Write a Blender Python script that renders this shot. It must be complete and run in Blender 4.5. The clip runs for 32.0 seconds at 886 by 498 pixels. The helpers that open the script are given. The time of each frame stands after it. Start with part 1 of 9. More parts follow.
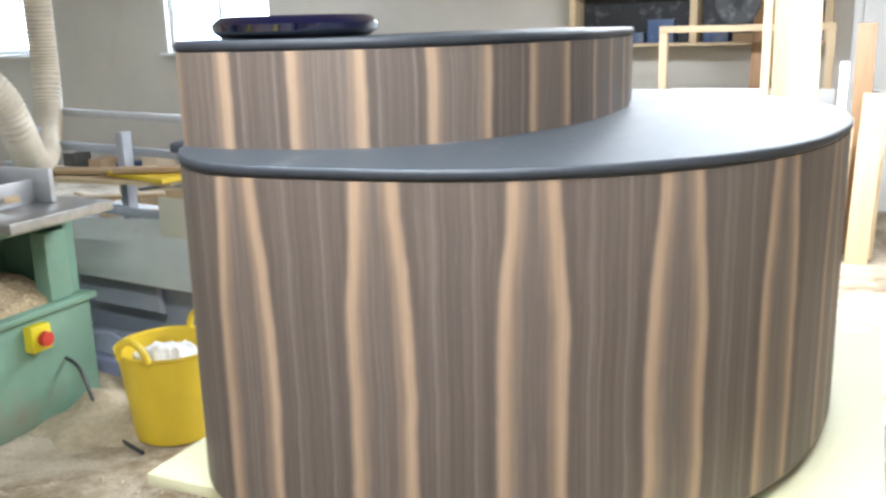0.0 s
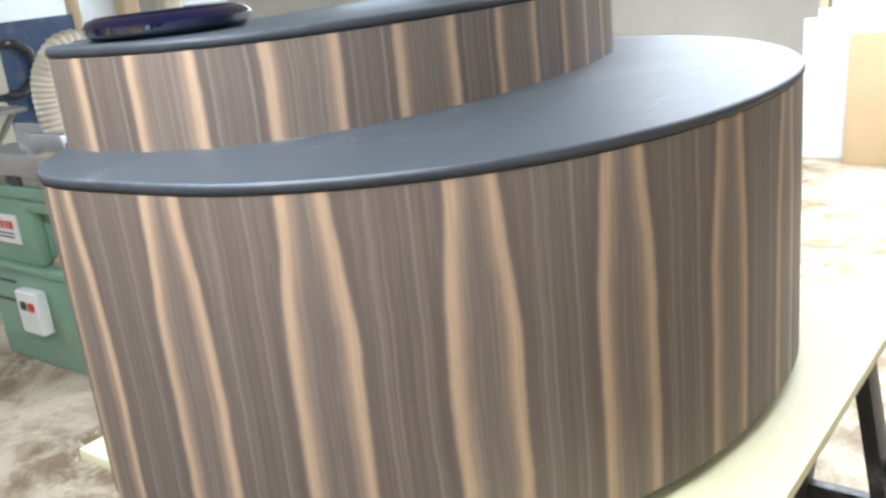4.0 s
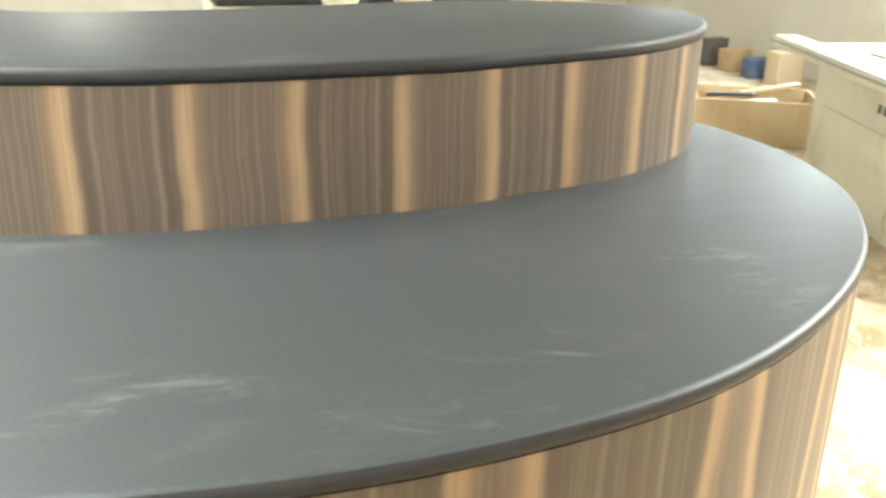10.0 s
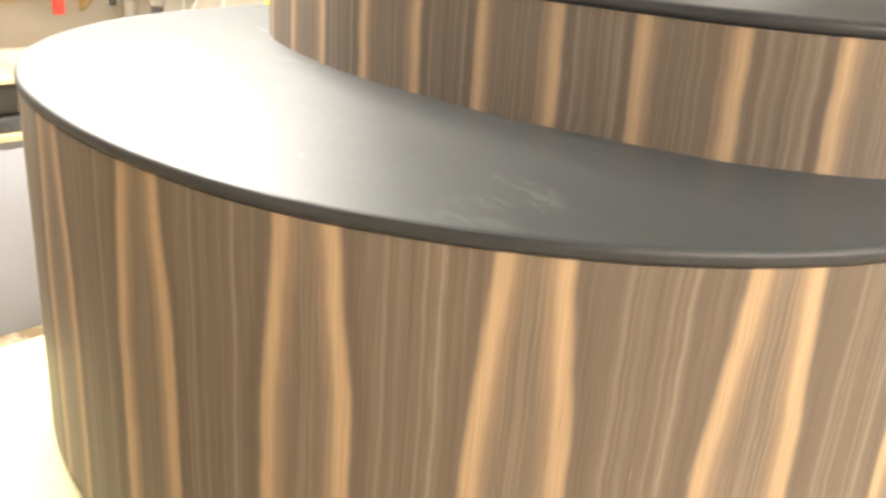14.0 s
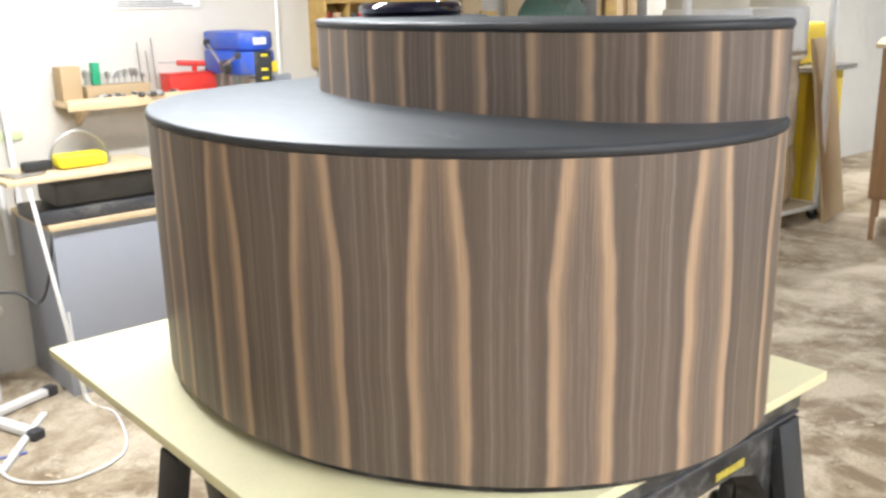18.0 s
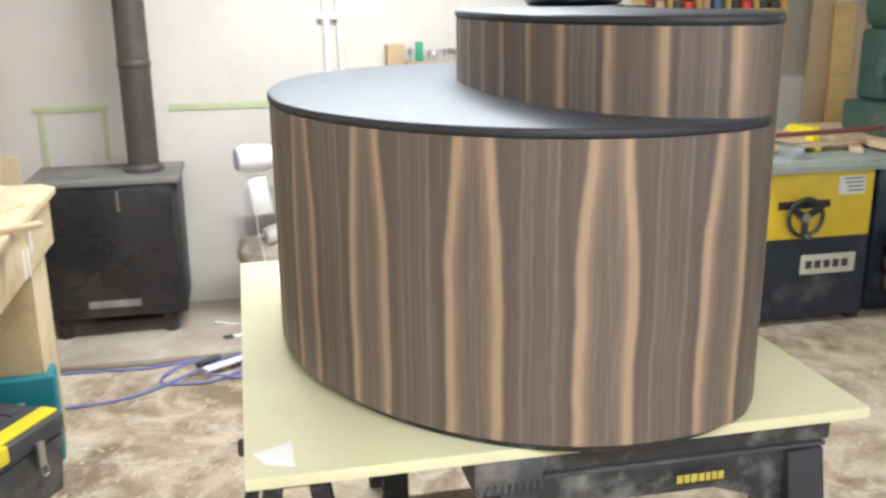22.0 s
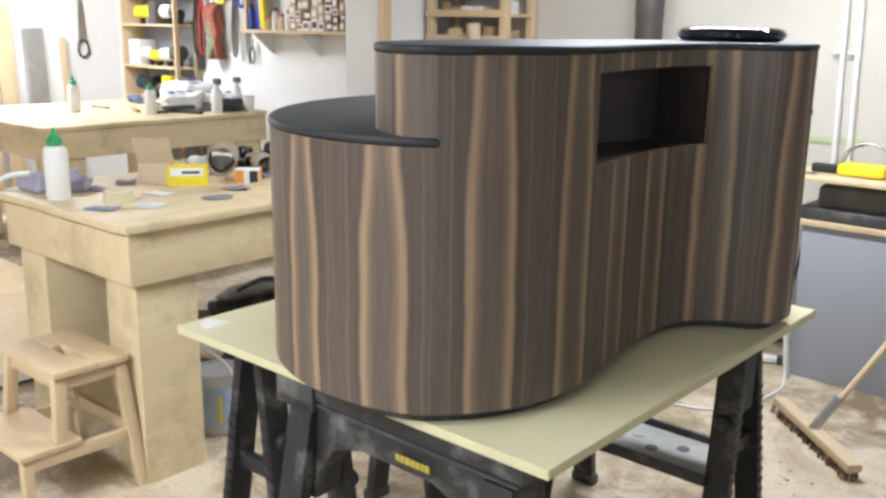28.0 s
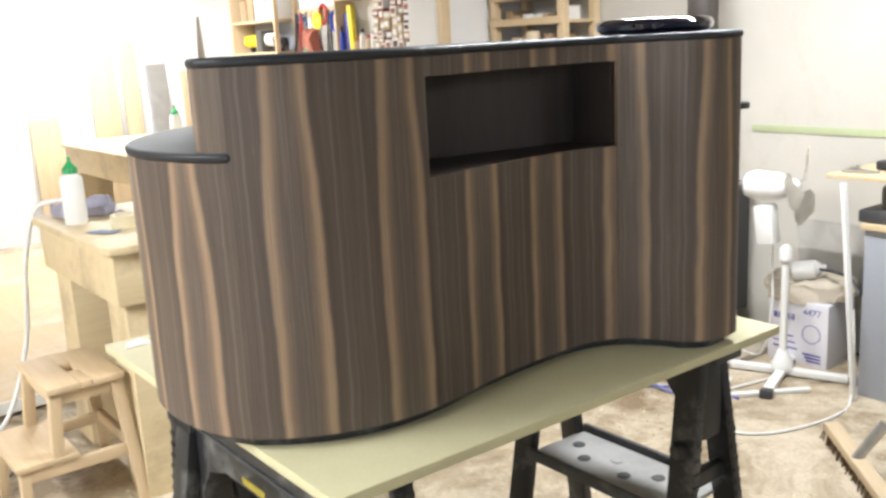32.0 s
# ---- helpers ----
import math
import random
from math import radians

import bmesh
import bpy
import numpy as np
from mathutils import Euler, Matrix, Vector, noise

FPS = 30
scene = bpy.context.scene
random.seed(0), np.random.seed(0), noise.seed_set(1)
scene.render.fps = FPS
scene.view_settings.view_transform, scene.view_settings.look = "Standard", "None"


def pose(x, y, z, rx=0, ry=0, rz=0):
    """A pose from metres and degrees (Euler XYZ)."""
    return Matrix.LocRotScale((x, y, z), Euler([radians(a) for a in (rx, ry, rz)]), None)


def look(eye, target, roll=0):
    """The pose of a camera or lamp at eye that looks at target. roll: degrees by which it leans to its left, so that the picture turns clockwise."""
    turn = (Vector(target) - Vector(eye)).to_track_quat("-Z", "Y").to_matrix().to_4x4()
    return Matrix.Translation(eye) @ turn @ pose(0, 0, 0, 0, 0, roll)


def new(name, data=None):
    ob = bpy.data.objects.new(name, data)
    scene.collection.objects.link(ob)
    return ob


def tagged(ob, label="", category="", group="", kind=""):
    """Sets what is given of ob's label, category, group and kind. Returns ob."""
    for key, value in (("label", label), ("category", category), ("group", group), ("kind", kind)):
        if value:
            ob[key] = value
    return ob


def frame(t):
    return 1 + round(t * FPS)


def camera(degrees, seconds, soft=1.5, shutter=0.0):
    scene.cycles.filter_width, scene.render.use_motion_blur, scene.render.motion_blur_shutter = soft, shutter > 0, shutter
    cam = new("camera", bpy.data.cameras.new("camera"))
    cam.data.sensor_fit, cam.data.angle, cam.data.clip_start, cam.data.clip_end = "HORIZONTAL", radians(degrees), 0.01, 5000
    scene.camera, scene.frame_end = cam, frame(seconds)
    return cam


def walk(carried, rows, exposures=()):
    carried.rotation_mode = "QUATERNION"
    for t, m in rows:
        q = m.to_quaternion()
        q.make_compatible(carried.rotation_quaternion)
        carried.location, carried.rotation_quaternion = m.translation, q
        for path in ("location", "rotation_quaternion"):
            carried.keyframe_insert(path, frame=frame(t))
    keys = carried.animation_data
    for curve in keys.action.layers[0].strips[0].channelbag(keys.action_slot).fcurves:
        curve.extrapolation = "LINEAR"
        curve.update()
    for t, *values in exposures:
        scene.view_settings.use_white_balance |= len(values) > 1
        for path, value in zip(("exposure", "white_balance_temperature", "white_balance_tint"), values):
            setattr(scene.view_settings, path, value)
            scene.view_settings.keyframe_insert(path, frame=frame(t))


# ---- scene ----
cam = camera(51.5, 32.0, 2.8, 0.3)
# seconds, eye (x, y, z), yaw, pitch, roll
PATH = [
    (0.0, 0.0491, 0.0063, 1.5986, 24.29, -13.67, 1.44),
    (0.5, 0.2101, 0.0120, 1.5815, 26.46, -14.32, 1.38),
    (1.0, 0.2628, 0.0455, 1.5895, 34.50, -15.45, 3.75),
    (1.5, 0.2868, 0.1025, 1.5880, 34.37, -16.07, 3.04),
    (2.0, 0.3066, 0.1456, 1.6082, 32.72, -18.05, 3.55),
    (2.5, 0.3238, 0.1816, 1.6307, 32.08, -18.57, 4.24),
    (3.0, 0.3614, 0.2086, 1.6581, 34.47, -17.01, 5.32),
    (3.5, 0.4237, 0.2803, 1.6660, 34.55, -17.20, 5.53),
    (5.5, 0.6453, 0.6621, 1.6705, 49.03, -20.19, 4.76),
    (6.0, 0.5891, 0.7872, 1.6929, 49.70, -19.13, 3.38),
    (6.5, 0.5051, 0.8965, 1.7193, 50.55, -18.15, 1.46),
    (7.0, 0.4663, 1.0097, 1.7387, 54.92, -18.38, 0.98),
    (7.5, 0.4361, 1.1525, 1.7391, 57.22, -18.59, 0.22),
    (8.0, 0.4572, 1.2796, 1.7322, 60.71, -21.19, 0.20),
    (8.5, 0.4431, 1.3769, 1.7427, 62.34, -22.12, -0.26),
    (9.0, 0.4187, 1.4850, 1.7460, 61.45, -22.31, -1.05),
    (9.5, 0.4367, 1.5779, 1.7366, 63.80, -22.32, -0.30),
    (10.0, 0.4988, 1.6787, 1.7488, 70.83, -21.42, -1.23),
    (10.5, 0.5603, 1.8139, 1.7712, 80.61, -22.56, -2.67),
    (11.0, 0.5323, 1.9425, 1.7640, 86.19, -22.19, -2.54),
    (11.5, 0.4768, 2.0626, 1.7571, 92.46, -19.67, -2.52),
    (12.0, 0.4830, 2.2284, 1.7334, 101.29, -19.56, -1.15),
    (12.5, 0.5018, 2.3979, 1.7313, 111.32, -21.93, -1.24),
    (13.0, 0.4126, 2.5005, 1.7334, 115.24, -22.49, -2.47),
    (13.5, 0.4028, 2.5932, 1.7167, 124.99, -21.87, -2.61),
    (14.0, 0.4881, 2.7221, 1.6932, 133.17, -21.92, -3.81),
    (14.5, 0.5811, 2.7789, 1.6792, 136.34, -19.09, -4.66),
    (15.0, 0.6849, 2.8521, 1.6370, 135.96, -18.16, -3.17),
    (15.5, 0.7955, 2.9402, 1.6113, 132.78, -17.76, -2.53),
    (17.5, 0.7744, 3.2968, 1.6009, 138.47, -15.92, 0.98),
    (18.0, 0.7562, 3.3210, 1.6271, 138.99, -15.23, 1.11),
    (18.5, 0.7639, 3.3222, 1.6195, 137.91, -15.12, 1.18),
    (19.0, 0.7372, 3.3055, 1.6201, 138.76, -15.63, 2.07),
    (19.5, 0.6307, 3.3080, 1.5910, 138.35, -15.72, 2.77),
    (20.0, 0.5561, 3.4175, 1.6020, 144.14, -14.69, 3.23),
    (20.5, 0.4256, 3.5976, 1.6204, 151.20, -14.90, 1.20),
    (21.0, 0.3403, 3.6894, 1.6143, 155.49, -14.83, 2.53),
    (21.5, 0.2733, 3.8098, 1.6237, 161.23, -15.60, 1.41),
    (22.0, 0.0897, 3.8881, 1.6243, 167.69, -15.60, 0.66),
    (22.5, -0.1029, 3.9625, 1.6308, 175.59, -15.85, 0.98),
    (23.0, -0.2510, 4.0490, 1.6285, 179.50, -15.74, 0.44),
    (23.5, -0.3959, 4.0846, 1.6429, 185.47, -15.35, 0.83),
    (24.0, -0.6101, 4.0570, 1.6297, 190.42, -14.78, 0.12),
    (24.5, -0.7565, 4.0790, 1.6231, 194.76, -14.35, 0.06),
    (25.0, -0.9344, 4.1133, 1.6146, 199.60, -14.16, -0.14),
    (25.5, -1.1225, 4.0953, 1.6350, 205.36, -14.40, 0.31),
    (27.5, -1.7335, 3.8596, 1.6357, 218.91, -13.82, -0.81),
    (28.0, -1.9113, 3.7393, 1.6237, 221.37, -13.84, -0.76),
    (28.5, -2.0667, 3.6931, 1.6163, 224.11, -13.66, -0.83),
    (29.0, -2.2257, 3.6795, 1.6267, 227.26, -13.35, -0.60),
    (29.5, -2.3074, 3.5784, 1.6297, 229.05, -12.90, 0.02),
    (30.0, -2.3196, 3.3988, 1.6242, 231.17, -12.63, 0.05),
    (30.5, -2.3355, 3.2746, 1.6077, 233.46, -11.18, 0.87),
    (31.0, -2.3125, 3.2169, 1.5935, 232.43, -11.15, 1.79),
    (31.5, -2.3365, 3.1998, 1.5950, 233.21, -12.35, 2.53),
    (32.0, -2.3230, 3.1726, 1.5921, 231.99, -12.73, 2.93),
]
EXPOSURES = [(0.0, 0.40, 5800, 9), (3.5, 0.52, 5750, 9), (5.5, 0.64, 5600, 10), (7.5, 0.9, 5600, 4), (8.5, 1.12, 6450, -4), (10.0, 1.28, 7150, 3), (12.0, 1.45, 7400, 8), (14.5, 0.98, 8000, 13), (15.5, 0.78, 7800, 15), (17.5, 0.48, 6350, 12), (21.0, 0.26, 6150, 12), (23.5, 0.0, 6050, 11), (25.5, -0.08, 6000, 11), (28.0, -0.08, 6050, 11), (30.0, 0.0, 6150, 11), (32.0, 0.26, 6300, 11)]
walk(cam, [(t, pose(x, y, z, 90 + pitch, roll, yaw)) for t, x, y, z, yaw, pitch, roll in PATH], EXPOSURES)

# ---- world and light ----
world = bpy.data.worlds.new("world")
scene.world = world
world.use_nodes = True
sky = world.node_tree.nodes.new("ShaderNodeTexSky")
sky.sky_type, sky.sun_disc = "NISHITA", False
sky.sun_elevation, sky.sun_rotation = radians(28), radians(200)
wbg = world.node_tree.nodes["Background"]
world.node_tree.links.new(sky.outputs[0], wbg.inputs[0])
wbg.inputs[1].default_value = 0.12


def tube_lamp(name, x, y, z, length, width, power, colour, rz=0):
    la = bpy.data.lights.new(name, "AREA")
    la.shape, la.size, la.size_y, la.energy, la.color = "RECTANGLE", length, width, power, colour
    ob = new(name, la)
    ob.matrix_world = pose(x, y, z, 0, 0, rz)
    return ob


CEIL = 3.0
# fluorescent fittings: x, y, turn, power
TUBES = [(-0.4, 0.45, 0, 98), (0.4, 4.75, 0, 132), (-1.0, 5.3, 0, 122), (5.2, 0.9, 90, 140), (-5.8, -0.3, 0, 60), (-7.9, 1.4, 0, 60), (3.0, 5.9, 90, 18), (-5.2, 6.8, 0, 20)]
COOL = (0.95, 0.955, 0.95)
for k, (tx, ty, trz, tw) in enumerate(TUBES):
    tube_lamp("tube_light", tx, ty, CEIL - 0.36, 1.5, 0.12, tw, COOL, trz)
    if k < 5:
        up = tube_lamp("tube_light_up", tx, ty, CEIL - 0.235, 1.5, 0.10, tw * 0.07, COOL, trz)
        up.matrix_world = pose(tx, ty, CEIL - 0.235, 180, 0, trz)
# daylight through the two north windows
WINDOWS = [(-10.0, -8.93, 1.38, 2.45), (-7.15, -5.76, 1.38, 2.45)]
for wx0, wx1, wz0, wz1 in WINDOWS:
    la = tube_lamp("window_daylight", (wx0 + wx1) / 2, 8.62, (wz0 + wz1) / 2, wx1 - wx0, wz1 - wz0, 110, (0.76, 0.88, 1.0))
    la.matrix_world = look(((wx0 + wx1) / 2, 8.62, (wz0 + wz1) / 2), ((wx0 + wx1) / 2, 5.0, (wz0 + wz1) / 2))


# ---- materials ----
def nodes_of(name):
    m = bpy.data.materials.new(name)
    m.use_nodes = True
    nt = m.node_tree
    return m, nt, nt.nodes["Principled BSDF"]


def nd(nt, kind, **kw):
    n = nt.nodes.new(kind)
    for k, v in kw.items():
        if k in n.inputs.keys():
            n.inputs[k].default_value = v
    return n


def ramp(nt, fac, stops):
    r = nt.nodes.new("ShaderNodeValToRGB")
    els = r.color_ramp.elements
    while len(els) < len(stops):
        els.new(0.5)
    for e, (p, c) in zip(els, stops):
        e.position, e.color = p, (*c, 1) if len(c) == 3 else c
    nt.links.new(fac, r.inputs[0])
    return r.outputs[0]


def math_n(nt, op, a, b=None, c=None):
    n = nt.nodes.new("ShaderNodeMath")
    n.operation = op
    for i, v in enumerate((a, b, c)):
        if v is None:
            continue
        if isinstance(v, (int, float)):
            n.inputs[i].default_value = v
        else:
            nt.links.new(v, n.inputs[i])
    return n.outputs[0]


def mixc(nt, fac, a, b, mode="MIX"):
    n = nt.nodes.new("ShaderNodeMix")
    n.data_type, n.blend_type = "RGBA", mode
    for i, v in ((0, fac), (6, a), (7, b)):
        if isinstance(v, (int, float)):
            n.inputs[i].default_value = v
        elif isinstance(v, tuple):
            n.inputs[i].default_value = (*v, 1)
        else:
            nt.links.new(v, n.inputs[i])
    return n.outputs[2]


def bump(nt, bsdf, height, strength=0.2, dist=0.002):
    b = nt.nodes.new("ShaderNodeBump")
    b.inputs["Strength"].default_value, b.inputs["Distance"].default_value = strength, dist
    nt.links.new(height, b.inputs["Height"])
    nt.links.new(b.outputs[0], bsdf.inputs["Normal"])


def coords(nt, scale=(1, 1, 1), kind="Object"):
    tc = nt.nodes.new("ShaderNodeTexCoord")
    mp = nt.nodes.new("ShaderNodeMapping")
    mp.inputs["Scale"].default_value = scale
    nt.links.new(tc.outputs[kind], mp.inputs[0])
    return mp.outputs[0]


def noise_n(nt, vec, scale, detail=4, rough=0.55, dist=0.0):
    n = nd(nt, "ShaderNodeTexNoise", Scale=scale, Detail=detail, Roughness=rough, Distortion=dist)
    nt.links.new(vec, n.inputs["Vector"])
    return n.outputs["Fac"]


def plain(name, col, rough=0.5, metal=0.0, var=0.18, scale=9.0, fine=120.0, bumps=0.15, dirt=None, spec=0.5):
    """Painted, moulded or cast surface: colour varies at two scales, with a fine relief."""
    m, nt, b = nodes_of(name)
    v = coords(nt)
    a = noise_n(nt, v, scale, 5)
    f = noise_n(nt, v, fine, 3)
    lo = tuple(max(0, c * (1 - var)) for c in col)
    hi = tuple(min(1, c * (1 + var * 0.6)) for c in col)
    c = ramp(nt, a, [(0.3, lo), (0.7, hi)])
    c = mixc(nt, 0.25, c, ramp(nt, f, [(0.35, lo), (0.65, hi)]))
    if dirt:
        d = ramp(nt, noise_n(nt, v, scale * 0.6, 8, 0.7), [(0.52, (0, 0, 0)), (0.72, (1, 1, 1))])
        c = mixc(nt, d, c, dirt)
    nt.links.new(c, b.inputs["Base Color"])
    r = nt.nodes.new("ShaderNodeMapRange")
    r.inputs["To Min"].default_value, r.inputs["To Max"].default_value = max(0.02, rough - 0.1), min(1, rough + 0.1)
    nt.links.new(a, r.inputs[0])
    nt.links.new(r.outputs[0], b.inputs["Roughness"])
    b.inputs["Metallic"].default_value = metal
    b.inputs["Specular IOR Level"].default_value = spec
    if bumps:
        bump(nt, b, f, bumps, 0.0015)
    return m


def wood(name, light, dark, rough=0.55, along="X", scale=1.0, stain=None):
    """Sawn or planed timber, grain stretched along one axis."""
    m, nt, b = nodes_of(name)
    s = {"X": (0.6, 9, 9), "Y": (9, 0.6, 9), "Z": (9, 9, 0.6)}[along]
    v = coords(nt, tuple(q * scale for q in s))
    info = nt.nodes.new("ShaderNodeObjectInfo")
    add = nt.nodes.new("ShaderNodeVectorMath")
    add.operation = "ADD"
    nt.links.new(v, add.inputs[0])
    sc = math_n(nt, "MULTIPLY", info.outputs["Random"], 37.0)
    nt.links.new(sc, add.inputs[1])
    g = noise_n(nt, add.outputs[0], 3.2, 6, 0.6, 0.4)
    f = noise_n(nt, add.outputs[0], 19.0, 3, 0.6)
    c = ramp(nt, g, [(0.3, dark), (0.66, light)])
    c = mixc(nt, 0.3, c, ramp(nt, f, [(0.35, dark), (0.6, light)]))
    if stain:
        d = ramp(nt, noise_n(nt, coords(nt), 3.5, 8, 0.7), [(0.5, (0, 0, 0)), (0.75, (0.8, 0.8, 0.8))])
        c = mixc(nt, d, c, stain)
    nt.links.new(c, b.inputs["Base Color"])
    b.inputs["Roughness"].default_value = rough
    bump(nt, b, f, 0.18, 0.001)
    return m


def smooth_bump(nt, x, centre, half, soft):
    """1 inside centre +- half, falling to 0 over soft."""
    d = math_n(nt, "ABSOLUTE", math_n(nt, "SUBTRACT", x, centre))
    r = nt.nodes.new("ShaderNodeMapRange")
    r.interpolation_type = "SMOOTHSTEP"
    nt.links.new(d, r.inputs[0])
    for i, val in ((1, 0), (2, 0), (3, 1), (4, 0)):
        r.inputs[i].default_value = val
    lo = math_n(nt, "SUBTRACT", half, soft) if not isinstance(half, (int, float)) else half - soft
    hi = math_n(nt, "ADD", half, soft) if not isinstance(half, (int, float)) else half + soft
    for i, val in ((1, lo), (2, hi)):
        if isinstance(val, (int, float)):
            r.inputs[i].default_value = val
        else:
            nt.links.new(val, r.inputs[i])
    return r.outputs[0]


LEAF = 0.2225          # width of one veneer leaf
def veneer(name, phase=0.0, gaps=(0.030, 0.048), taper=(0.58, 0.33), wide=0.0080):
    """Sequence-matched striped walnut veneer: UV x runs along the girth, y up, both in metres."""
    m, nt, b = nodes_of(name)
    uv = nt.nodes.new("ShaderNodeUVMap")
    sep = nt.nodes.new("ShaderNodeSeparateXYZ")
    nt.links.new(uv.outputs[0], sep.inputs[0])
    x, z = sep.outputs[0], sep.outputs[1]

    def field(kx, kz, kw=None, scale=1.0, detail=3, rough=0.55):
        """Noise stretched over the sheet: waves per metre across and along the grain."""
        c = nt.nodes.new("ShaderNodeCombineXYZ")
        nt.links.new(math_n(nt, "MULTIPLY", kx[0], kx[1]), c.inputs[0])
        nt.links.new(math_n(nt, "MULTIPLY", z, kz), c.inputs[1])
        if kw is not None:
            nt.links.new(kw, c.inputs[2])
        return noise_n(nt, c.outputs[0], scale, detail, rough)

    def level(f, lo, hi, top=1.0):
        return ramp(nt, f, [(lo, (0, 0, 0)), (hi, (top, top, top))])

    # slow waver of the grain along the height
    wav = math_n(nt, "MULTIPLY", math_n(nt, "SUBTRACT", field((x, 2.1), 6.4), 0.5), 0.014)
    xx = math_n(nt, "ADD", math_n(nt, "ADD", x, phase), wav)
    leaf = math_n(nt, "DIVIDE", xx, LEAF)
    idx = math_n(nt, "FLOOR", leaf)
    odd = math_n(nt, "MULTIPLY", idx, 0.17)
    lx = math_n(nt, "MULTIPLY", math_n(nt, "SUBTRACT", math_n(nt, "FRACT", leaf), 0.5), LEAF)
    # half distance of the two sap stripes from the leaf's middle: narrow at the top, wide from mid height
    hh = nt.nodes.new("ShaderNodeMapRange")
    hh.interpolation_type = "SMOOTHSTEP"
    nt.links.new(z, hh.inputs[0])
    for i, val in ((1, taper[0]), (2, taper[1]), (3, gaps[0]), (4, gaps[1])):
        hh.inputs[i].default_value = val
    ax = math_n(nt, "ABSOLUTE", lx)
    girth = math_n(nt, "MULTIPLY", math_n(nt, "ADD", field((xx, 9.0), 2.2, None, 1.0, 2), 0.5), wide)
    band = smooth_bump(nt, ax, hh.outputs[0], girth, 0.0058)
    blush = smooth_bump(nt, ax, math_n(nt, "SUBTRACT", hh.outputs[0], 0.007), 0.0125, 0.008)
    rim = smooth_bump(nt, ax, math_n(nt, "ADD", hh.outputs[0], 0.0185), 0.007, 0.006)
    faint = smooth_bump(nt, ax, 0.083, 0.0022, 0.0035)
    faint2 = smooth_bump(nt, ax, 0.098, 0.0012, 0.0025)
    # vertical figure at three widths: broad bands, streaks, and hair-fine pores
    fig = field((lx, 62.0), 1.1, odd, 1.0, 4)
    streak = field((lx, 260.0), 2.6, odd, 1.0, 3, 0.6)
    pore = field((x, 760.0), 9.0, None, 1.0, 3, 0.7)
    fleck = field((x, 430.0), 30.0, None, 1.0, 2, 0.5)
    slow = field((x, 5.0), 1.2)
    heart = ramp(nt, fig, [(0.30, (0.084, 0.062, 0.047)), (0.5, (0.112, 0.085, 0.065)), (0.70, (0.144, 0.113, 0.089))])
    heart = mixc(nt, level(slow, 0.35, 0.65, 0.45), heart, (0.086, 0.067, 0.054))
    inner = math_n(nt, "MULTIPLY", smooth_bump(nt, ax, 0.0, hh.outputs[0], 0.004), 0.62)
    heart = mixc(nt, inner, heart, (0.142, 0.110, 0.085))
    heart = mixc(nt, level(streak, 0.50, 0.76, 0.24), heart, (0.165, 0.135, 0.110))
    heart = mixc(nt, level(streak, 0.47, 0.28, 0.45), heart, (0.066, 0.050, 0.041))
    sap = ramp(nt, streak, [(0.32, (0.262, 0.178, 0.112)), (0.68, (0.335, 0.235, 0.152))])
    c = mixc(nt, math_n(nt, "MULTIPLY", rim, 0.35), heart, (0.060, 0.044, 0.035))
    c = mixc(nt, math_n(nt, "MULTIPLY", math_n(nt, "ADD", faint, math_n(nt, "MULTIPLY", faint2, 0.5)), 0.36), c, (0.225, 0.182, 0.148))
    c = mixc(nt, math_n(nt, "MULTIPLY", blush, 0.38), c, (0.27, 0.175, 0.108))
    c = mixc(nt, math_n(nt, "MULTIPLY", band, 0.90), c, sap)
    c = mixc(nt, level(pore, 0.60, 0.36, 0.26), c, (0.052, 0.038, 0.028))
    c = mixc(nt, level(fleck, 0.70, 0.78, 0.30), c, (0.30, 0.25, 0.20))
    nt.links.new(c, b.inputs["Base Color"])
    rr = nt.nodes.new("ShaderNodeMapRange")
    rr.inputs["To Min"].default_value, rr.inputs["To Max"].default_value = 0.42, 0.54
    nt.links.new(streak, rr.inputs[0])
    nt.links.new(rr.outputs[0], b.inputs["Roughness"])
    b.inputs["Specular IOR Level"].default_value = 0.38
    bump(nt, b, pore, 0.06, 0.0005)
    return m


